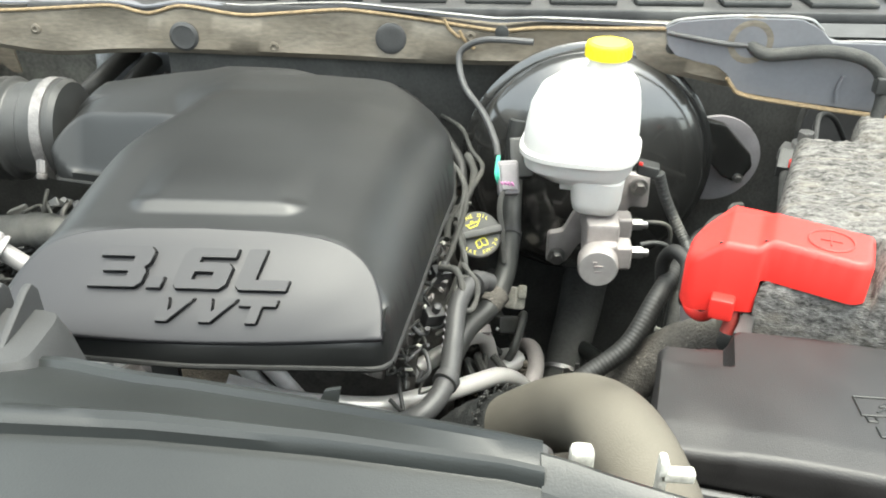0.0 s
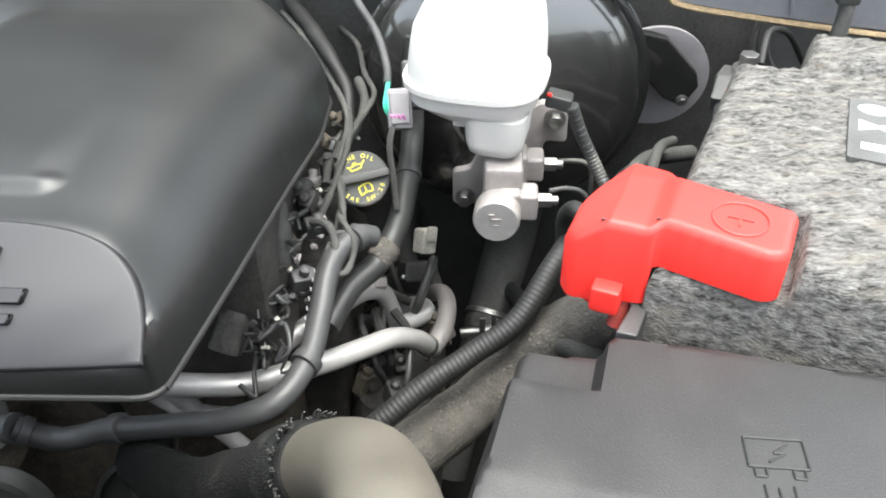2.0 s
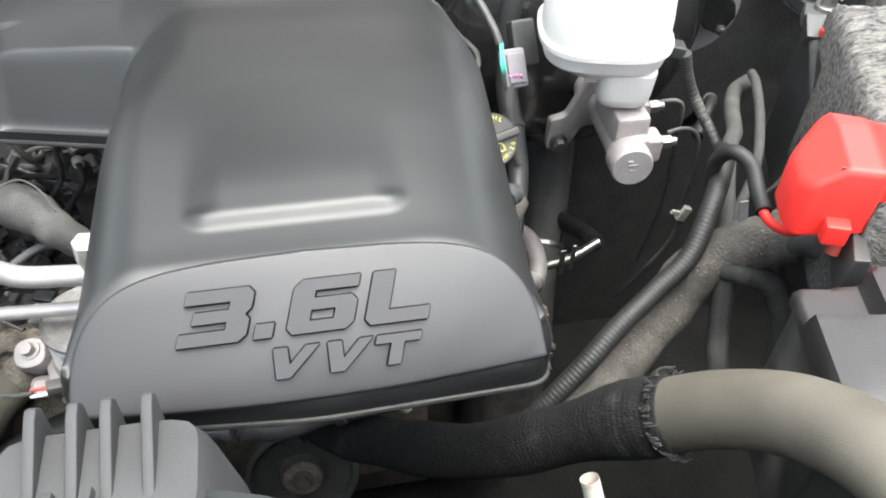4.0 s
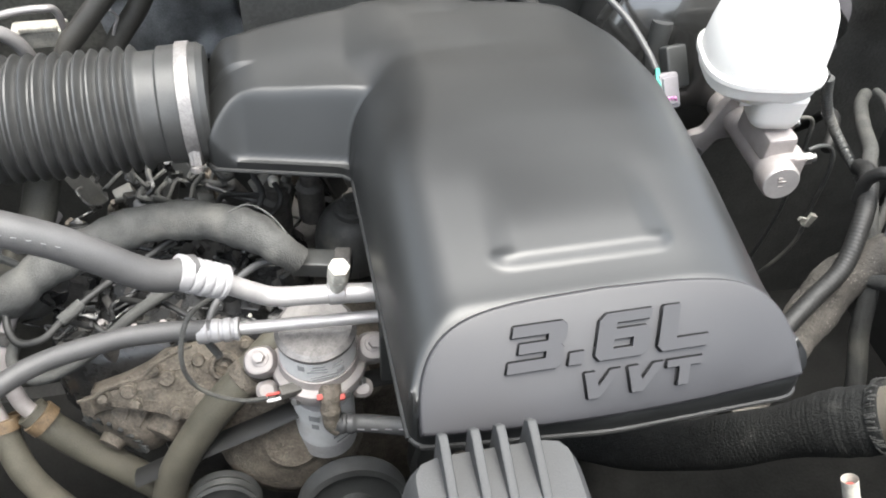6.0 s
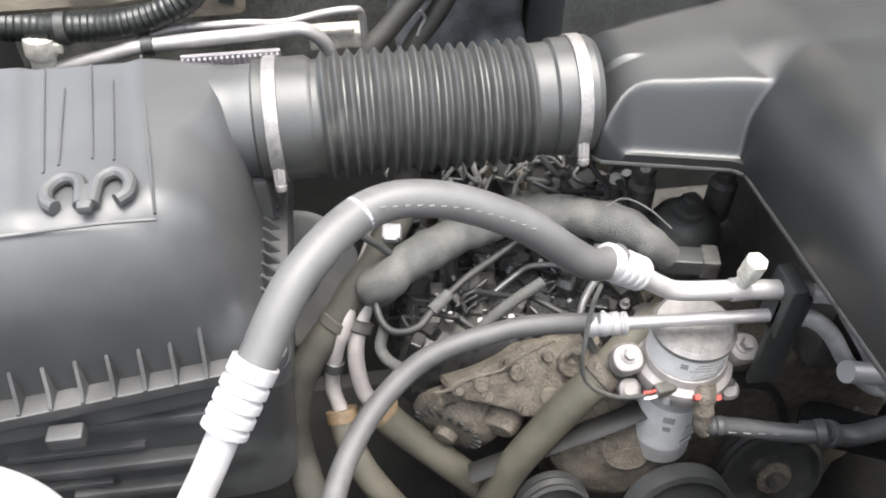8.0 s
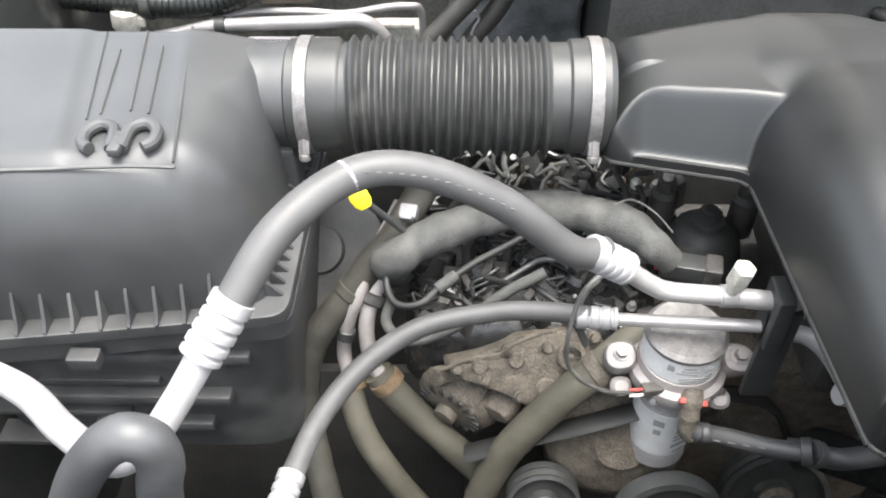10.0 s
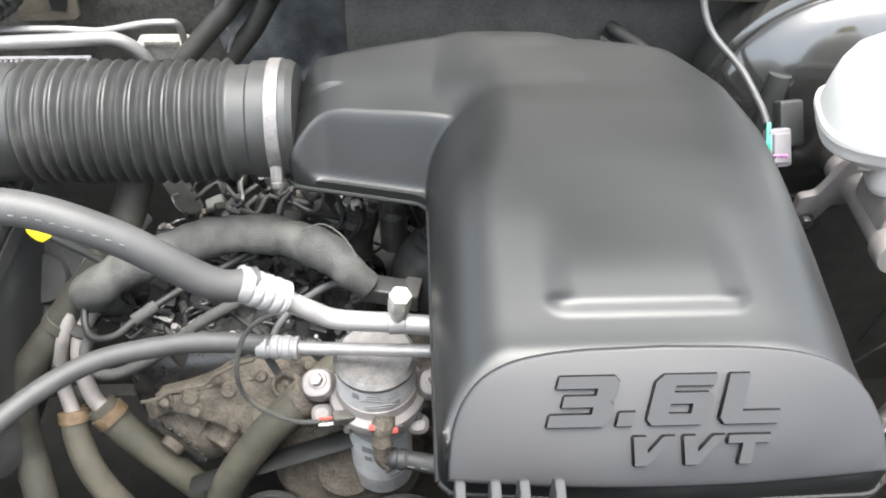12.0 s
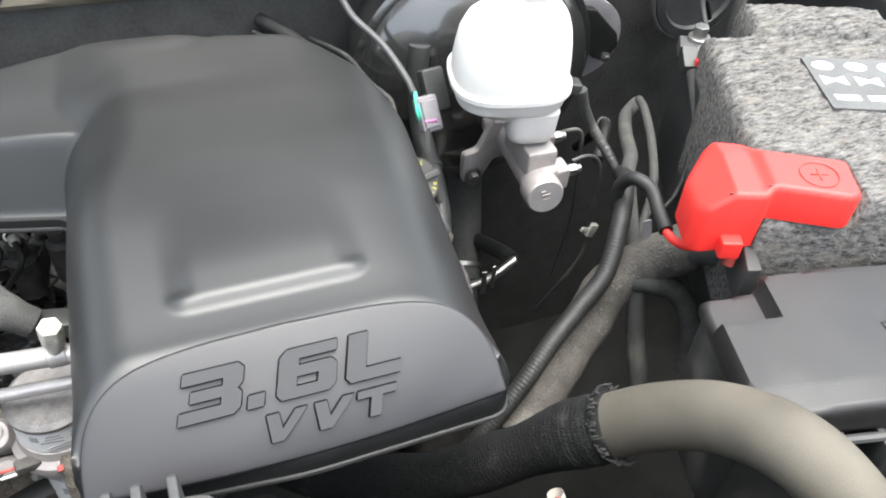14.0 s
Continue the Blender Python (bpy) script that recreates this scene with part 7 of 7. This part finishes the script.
    bk = [tube([(-0.006, -0.008, 0), (-0.006, -0.016, 0), (0, -0.0145, 0), (0.006, -0.016, 0), (0.006, -0.008, 0), (0, -0.0065, 0), (-0.006, -0.008, 0)], 0.0008, 5, 0.01), tube([(0, -0.0065, 0), (0, -0.0145, 0)], 0.0007, 5, 0.01)]
    put("book_mark", join(*bk), YPRINT, disc, "yellow book symbol", m=m @ Matrix.Rotation(radians(22), 4, "Z") @ pose(0, 0, 0.0068))
    cn = thing("harness_connector", (0.03, 0.91, 1.05), "light grey connector with green and pink wires", "connector")
    put("housing", join(box(-0.013, 0.013, -0.009, 0.009, -0.021, 0.021, 0.004), box(-0.010, 0.010, -0.012, -0.006, -0.016, 0.016, 0.002)), CONNGREY, cn, m=pose(0.031, 0.912, 1.054, -35, 0, 8))
    put("mount", box(-0.014, 0.014, -0.010, 0.010, -0.02, 0.03, 0.004), BLACK, cn, m=pose(0.046, 0.932, 1.066, -35, 0, 8))
    for i in range(4):
        put("pink_wire", tube([(0.024 + 0.004 * i, 0.899, 1.046), (0.026 + 0.004 * i, 0.897, 1.051), (0.023 + 0.004 * i, 0.897, 1.056)], 0.0014, 6, 0.002), PINK, cn, "pink wire")
    for i in range(2):
        put("green_wire", tube([(0.020 + 0.003 * i, 0.905, 1.050), (0.016 + 0.003 * i, 0.906, 1.062), (0.018 + 0.002 * i, 0.925, 1.078)], 0.0016, 6, 0.003), GREEN, cn, "green wire")
    put("cable", tube([(0.018, 0.925, 1.076), (0.015, 0.95, 1.085), (0.0, 0.99, 1.105), (-0.025, 1.03, 1.125), (-0.034, 1.055, 1.148), (-0.03, 1.062, 1.165), (0.0, 1.05, 1.182), (0.06, 1.04, 1.183)], 0.0042, 10), RUBBER, cn, "dark wire running up the cowl")
    wl = thing("cowl_cable", (0.4, 0.99, 1.19), "black cable looped over the grey plate", "cable")
    put("cable", tube([(0.312, 0.990, 1.200), (0.330, 0.976, 1.192), (0.36, 0.972, 1.195), (0.40, 0.968, 1.199), (0.435, 0.962, 1.194), (0.458, 0.958, 1.178), (0.466, 0.953, 1.15), (0.461, 0.945, 1.11), (0.458, 0.94, 1.06)], 0.0078, 12), LOOM, wl, "taped main cable")
    put("thin_cable", tube([(0.215, 0.990, 1.212), (0.25, 0.984, 1.207), (0.285, 0.982, 1.202), (0.312, 0.986, 1.199)], 0.0032, 10), RUBBER, wl, "thin dark cable")
    put("clip", box(-0.011, 0.011, -0.008, 0.008, -0.010, 0.010, 0.003), BLACK, wl, m=pose(0.464, 0.953, 1.165, 0, 0, 0))


driver_hoses()


def driver_wall():
    """Sound pads and brackets seen behind the booster and battery."""
    b = thing("booster_bracket", (0.31, 1.02, 1.0), "black octagonal bracket plate in a pale ring", "bracket")
    put("ring", lathe([(0.046, 0), (0.0635, 0.004), (0.0635, 0.010), (0.05, 0.012)], 40), CONNGREY, b, "pale round pad", m=pose(0.322, 1.090, 1.009, 90, 0, 0))
    put("plate", prism([(-0.036, 0.051), (0.000, 0.042), (0.040, 0.000), (0.045, -0.018), (0.029, -0.044), (0.005, -0.034), (-0.026, -0.001), (-0.044, 0.030)], 0, 0.016, 0.004), GLOSS, b, m=pose(0.325, 1.071, 1.027, 90, 0, 0))
    put("plate_stud", hexbolt(0.005, 0.008), STEEL, b, m=pose(0.352, 1.056, 0.992, 90, 0, 0))
    p = thing("firewall_grommet", (0.45, 1.06, 1.0), "round black rubber grommet pad on the firewall", "grommet")
    put("pad", lathe([(0.07, 0), (0.075, 0.006), (0.07, 0.014), (0.058, 0.016), (0.055, 0.010), (0.02, 0.008)], 44), RUBBER, p, m=pose(0.50, 1.085, 1.065, 90, 0, 0))
    put("pad_rim", tube([(0.50 + 0.074 * math.cos(q), 1.076, 1.065 + 0.074 * math.sin(q)) for q in np.linspace(0, 2 * math.pi, 33)], 0.004, 8, 0.01, cap=False), LOOMGREY, p, "pale worn rim")
    s = thing("steering_shaft", (0.15, 0.7, 0.85), "dark smooth steering shaft boot at the firewall", "steering shaft")
    put("boot", tube([(0.171, 1.13, 0.79), (0.158, 1.085, 0.742), (0.144, 1.04, 0.715), (0.131, 1.0, 0.685), (0.118, 0.96, 0.655), (0.10, 0.90, 0.60), (0.08, 0.85, 0.53)], 0.036, 24, 0.004, lambda q: 1.0 - 0.9 * q if q < 0.2 else 0.72), FIREWALL, s)
    put("clamp_band", lathe([(0.031, -0.004), (0.033, -0.003), (0.033, 0.003), (0.031, 0.004)], 28), STEEL, s, "bright clamp band", m=along((0.131, 1.0, 0.685), (0.118, 0.96, 0.655)))
    put("rod", tube([(0.095, 0.9, 0.748), (0.135, 0.905, 0.752), (0.18, 0.92, 0.762)], 0.0065, 12), STEEL, s, "bright steel rod")
    put("rod_clip", box(-0.004, 0.004, -0.009, -0.006, -0.02, 0.025, 0.001), STEEL, s, m=pose(0.122, 0.905, 0.752, 0, 0, 0))
    put("rod_arm", tube([(0.178, 0.919, 0.761), (0.178, 0.96, 0.74), (0.155, 1.03, 0.715)], 0.012, 12), FRONTBLACK, s)
    put("rod_clip", box(-0.003, 0.003, -0.009, -0.006, -0.015, 0.03, 0.001), STEEL, s, m=pose(0.136, 0.905, 0.754, 0, 0, 0))
    w = thing("coil_connector", (0.05, 0.83, 0.9), "grimy white connector beside a black plug", "connector")
    put("housing", join(box(-0.014, 0.014, -0.012, 0.012, -0.016, 0.016, 0.004), box(-0.009, 0.009, -0.017, -0.010, 0.0, 0.02, 0.003)), BEIGE, w, m=pose(0.050, 0.950, 0.853, -20, 25, 40) @ Matrix.Diagonal((0.85, 0.8, 0.95, 1)))
    put("black_plug", join(box(-0.02, 0.02, -0.014, 0.014, -0.012, 0.012, 0.004), box(0.01, 0.026, -0.008, 0.008, -0.006, 0.006, 0.002)), BLACK, w, "black plug", m=pose(0.040, 0.930, 0.822, -30, 15, 25))
    put("plug_cable", tube([(0.035, 0.935, 0.815), (0.03, 0.96, 0.80), (0.02, 1.02, 0.79), (0.02, 1.125, 0.78)], 0.012, 12), BLACK, w, "taped cable")
    put("pin", box(-0.006, 0.006, -0.001, 0.001, -0.002, 0.002), LABEL, w, "bright pin", m=pose(0.030, 0.912, 0.826, 0, 20, 0))
    put("pin", box(-0.006, 0.006, -0.001, 0.001, -0.002, 0.002), LABEL, w, "bright pin", m=pose(0.058, 0.915, 0.834, 0, -60, 0))
    for pts, r in ((((0.24, 0.86, 0.98), (0.27, 0.90, 0.99), (0.30, 0.95, 0.96), (0.32, 1.0, 0.90), (0.33, 1.05, 0.84)), 0.007),):
        fh = thing("firewall_hose", pts[0], "thin black hose bending down to the firewall", "hose", group="firewall lines")
        put("rubber_hose", tube(pts, r, 12), CONDUIT, fh)
        put("clip", lathe([(r, -0.004), (r + 0.002, -0.003), (r + 0.002, 0.003), (r, 0.004)], 16), LOOMGREY, fh, "grey tape band", m=along(pts[2], pts[3]))
    # wiring along the head below the cover
    h = thing("head_wiring", (-0.03, 0.75, 0.97), "tangle of dusty wires along the cylinder head", "wiring loom")
    rr = random.Random(11)
    runs = [((-0.13, 1.118, 1.07), (-0.09, 1.04, 1.075), (-0.05, 0.97, 1.06), (-0.022, 0.90, 1.05), (-0.026, 0.85, 1.02), (-0.016, 0.80, 0.995), (-0.022, 0.765, 0.96)), ((-0.10, 1.118, 1.06), (-0.07, 1.02, 1.07), (-0.03, 0.94, 1.05), (-0.018, 0.88, 1.04), (-0.03, 0.83, 1.01), (-0.045, 0.79, 0.99)),
            ((-0.045, 0.79, 1.0), (-0.025, 0.775, 1.005), (-0.018, 0.755, 0.985), (-0.03, 0.735, 0.96), (-0.045, 0.73, 0.95)),
            ((-0.06, 1.118, 1.05), (-0.03, 1.05, 1.06), (-0.015, 0.99, 1.055), (0.0, 0.95, 1.05), (-0.012, 0.91, 1.04), (-0.03, 0.86, 1.025)), ((-0.02, 0.80, 1.0), (-0.002, 0.77, 0.99), (-0.008, 0.745, 0.975), (-0.025, 0.75, 0.98), (-0.022, 0.775, 0.995), (-0.006, 0.785, 0.99)),
            ((-0.03, 0.86, 1.02), (-0.02, 0.83, 1.01), (-0.024, 0.80, 0.985), (-0.04, 0.77, 0.955))]
    for k, pts in enumerate(runs):
        put("wire", tube(pts, rr.uniform(0.0022, 0.0040), 10, 0.003, lambda q: 1.0 + 0.10 * math.sin(q * 330) + 0.06 * math.sin(q * 97)), LOOM if k % 2 else LOOMGREY, h)
    put("taped_trunk", tube([(-0.12, 1.118, 1.085), (-0.085, 1.05, 1.085), (-0.050, 0.985, 1.075), (-0.028, 0.945, 1.058), (-0.024, 0.915, 1.038)], 0.0085, 14, 0.003, lambda q: 1.0 + 0.05 * math.sin(q * 140) - 0.25 * float(smooth(0.12, 0.20, q))), CONDUIT, h, "taped loom trunk")
    put("taped_branch", tube([(-0.020, 0.975, 1.055), (-0.010, 0.945, 1.040), (-0.022, 0.905, 1.022), (-0.038, 0.872, 1.015), (-0.040, 0.845, 1.005)], 0.0050, 12, 0.003, lambda q: 1.0 + 0.12 * math.sin(q * 210) + 0.05 * math.sin(q * 77)), LOOM, h, "dusty taped branch")
    put("strap", tube([(0.030, 0.905, 1.060), (0.022, 0.885, 1.030), (0.026, 0.868, 1.0), (0.030, 0.852, 0.97)], 0.0035, 8, 0.003, flat=0.35), LOOMGREY, h, "thin grey strap")
    put("blue_tag", box(-0.006, 0.006, -0.002, 0.002, -0.003, 0.003, 0.001), BLUE, h, "blue tag", m=pose(-0.028, 0.728, 0.972, 0, 20, 30))
    for x, y, z in ((-0.045, 0.80, 0.985), (-0.055, 0.83, 0.99), (-0.05, 0.745, 0.965)):
        put("injector_clip", join(box(-0.012, 0.012, -0.008, 0.008, -0.010, 0.010, 0.003), lathe([(0.005, 0.01), (0.005, 0.018), (0.002, 0.02)], 12)), RUBBER, h, m=pose(x, y, z, 20, 10, 30))
    wr = random.Random(17)
    put("dusty_hose", tube([(-0.22, 0.74, 0.842), (-0.186, 0.74, 0.851), (-0.153, 0.74, 0.858), (-0.118, 0.742, 0.878), (-0.090, 0.746, 0.909), (-0.076, 0.752, 0.947), (-0.070, 0.76, 0.99), (-0.075, 0.79, 1.02)], 0.0095, 14, 0.003, lambda q: 1.0 + 0.05 * math.sin(q * 130)), LOOMGREY, h, "dusty taped hose")
    put("ribbon_loom", tube([(-0.060, 0.722, 0.962), (-0.070, 0.72, 0.944), (-0.083, 0.718, 0.928), (-0.100, 0.717, 0.911), (-0.122, 0.72, 0.908), (-0.136, 0.724, 0.920)], 0.0072, 12, 0.003, lambda q: 1.0 + 0.10 * math.sin(q * 190), flat=0.35), LOOMGREY, h, "flat taped ribbon of wires")
    boss = along((-0.122, 0.765, 0.952), (-0.100, 0.700, 0.972))
    put("plug_tube", lathe([(0.0155, -0.03), (0.0150, 0.028), (0.0175, 0.030), (0.0175, 0.036), (0.0145, 0.038), (0.011, 0.036), (0.010, 0.020), (0.0, 0.020)], 28), CAST, h, "cast plug tube", m=boss.copy())
    put("plug_tube_base", join(box(-0.022, 0.022, -0.020, 0.020, -0.060, -0.024, 0.006), lathe([(0.006, -0.03), (0.006, -0.012), (0.003, -0.010)], 12)), CAST, h, m=boss.copy())
    for k in range(5, 16):
        y = 0.66 + 0.018 * k
        x = -0.085 + 0.0035 * k + wr.uniform(-0.012, 0.012)
        z = 0.935 + 0.006 * k + wr.uniform(-0.012, 0.008)
        put("head_fitting", join(box(-wr.uniform(0.006, 0.013), wr.uniform(0.006, 0.013), -0.007, 0.007, -0.012, 0.010, 0.003), lathe([(0.004, 0.008), (0.005, 0.016), (0.003, 0.018)], 10)), wr.choice((CAST, BROWN, LOOMGREY, BROWN, DARK)), h, m=pose(x, y, z, wr.uniform(-40, 10), wr.uniform(-30, 30), wr.uniform(0, 180)))
    for k in range(34):
        x, y, z = wr.uniform(-0.03, 0.075), wr.uniform(0.76, 0.98), wr.uniform(0.70, 0.79)
        q = wr.uniform(0.006, 0.014)
        put("head_fitting", join(box(-q, q, -0.008, 0.008, -0.014, 0.012, 0.003), lathe([(0.005, 0.01), (0.006, 0.018), (0.003, 0.021)], 10)), wr.choice((DARK, BLACK, LOOM, BROWN, CAST)), h, m=pose(x, y, z, wr.uniform(-50, 20), wr.uniform(-40, 40), wr.uniform(0, 180)))
    for k in range(8):
        x, y, z = wr.uniform(-0.02, 0.06), wr.uniform(0.78, 0.95), wr.uniform(0.78, 0.83)
        put("wire", tube([(x, y, z - 0.05), (x + wr.uniform(-0.02, 0.02), y - 0.02, z), (x + wr.uniform(-0.03, 0.03), y + 0.03, z + 0.02), (x + wr.uniform(-0.04, 0.04), y + 0.06, z - 0.03)], wr.uniform(0.003, 0.006), 8), wr.choice((LOOM, RUBBER, BLACK)), h)
    put("head_casting", loft([(0.02, 0.88, 0.55, 0.055, 0.13), (0.02, 0.88, 0.70, 0.055, 0.12), (0.02, 0.88, 0.74, 0.045, 0.10)], 32, 4), DARK, h, "grimy casting below the pipes")
    for k in range(26):
        f = wr.uniform(0, 1)
        y0 = 0.66 + 0.25 * f
        x0, z0 = -0.085 + 0.055 * f + wr.uniform(-0.012, 0.014), 0.945 + 0.085 * f + wr.uniform(-0.02, 0.01)
        pts = [Vector((x0, y0, z0))]
        for j in range(4):
            pts.append(pts[-1] + Vector((wr.uniform(-0.014, 0.016), wr.uniform(-0.022, 0.020), wr.uniform(-0.012, 0.013))))
        put("wire", tube(pts, wr.uniform(0.0013, 0.0030), 8), wr.choice((LOOM, RUBBER, BLACK, LOOMGREY, CONDUIT)), h)
    for k in range(14):
        f = wr.uniform(0, 1)
        put("bright_clip", box(-wr.uniform(0.002, 0.005), wr.uniform(0.002, 0.005), -0.002, 0.002, -wr.uniform(0.001, 0.003), wr.uniform(0.001, 0.003), 0.0006), wr.choice((STEEL, CAST, BEIGE)), h, m=pose(-0.08 + 0.06 * f + wr.uniform(-0.01, 0.015), 0.66 + 0.27 * f, 0.955 + 0.08 * f + wr.uniform(-0.02, 0.008), wr.uniform(-60, 60), wr.uniform(-60, 60), wr.uniform(0, 180)))
    put("alloy_boss", loft([(0, 0, -0.03, 0.016, 0.013), (0, 0, 0.0, 0.014, 0.011), (0, 0, 0.008, 0.009, 0.008)], 20, 3), DARK, h, "alloy casting boss", m=pose(-0.105, 0.70, 0.955, -30, 20, 0))
    c = thing("drain_tube", (-0.059, 0.397, 1.0), "short white tube end with a red core", "tube")
    put("sleeve", tube([(-0.059, 0.398, 1.114), (-0.052, 0.385, 1.090), (-0.030, 0.365, 1.05), (-0.01, 0.32, 1.0), (0.0, 0.235, 0.96)], 0.0058, 16, cap=False), BEIGE, c, "aged white sleeve")
    put("core", tube([(-0.0575, 0.3955, 1.109), (-0.052, 0.385, 1.090), (-0.030, 0.365, 1.05)], 0.0034, 12), DULLRED, c, "red core")
    cl = thing("hose_clip", (-0.195, 0.679, 0.796), "small bent zinc clip", "clip")
    put("clip_loop", tube([(-0.205, 0.675, 0.815), (-0.20, 0.672, 0.795), (-0.187, 0.674, 0.795), (-0.185, 0.678, 0.812), (-0.195, 0.68, 0.82)], 0.003, 8), STEEL, cl)


driver_wall()
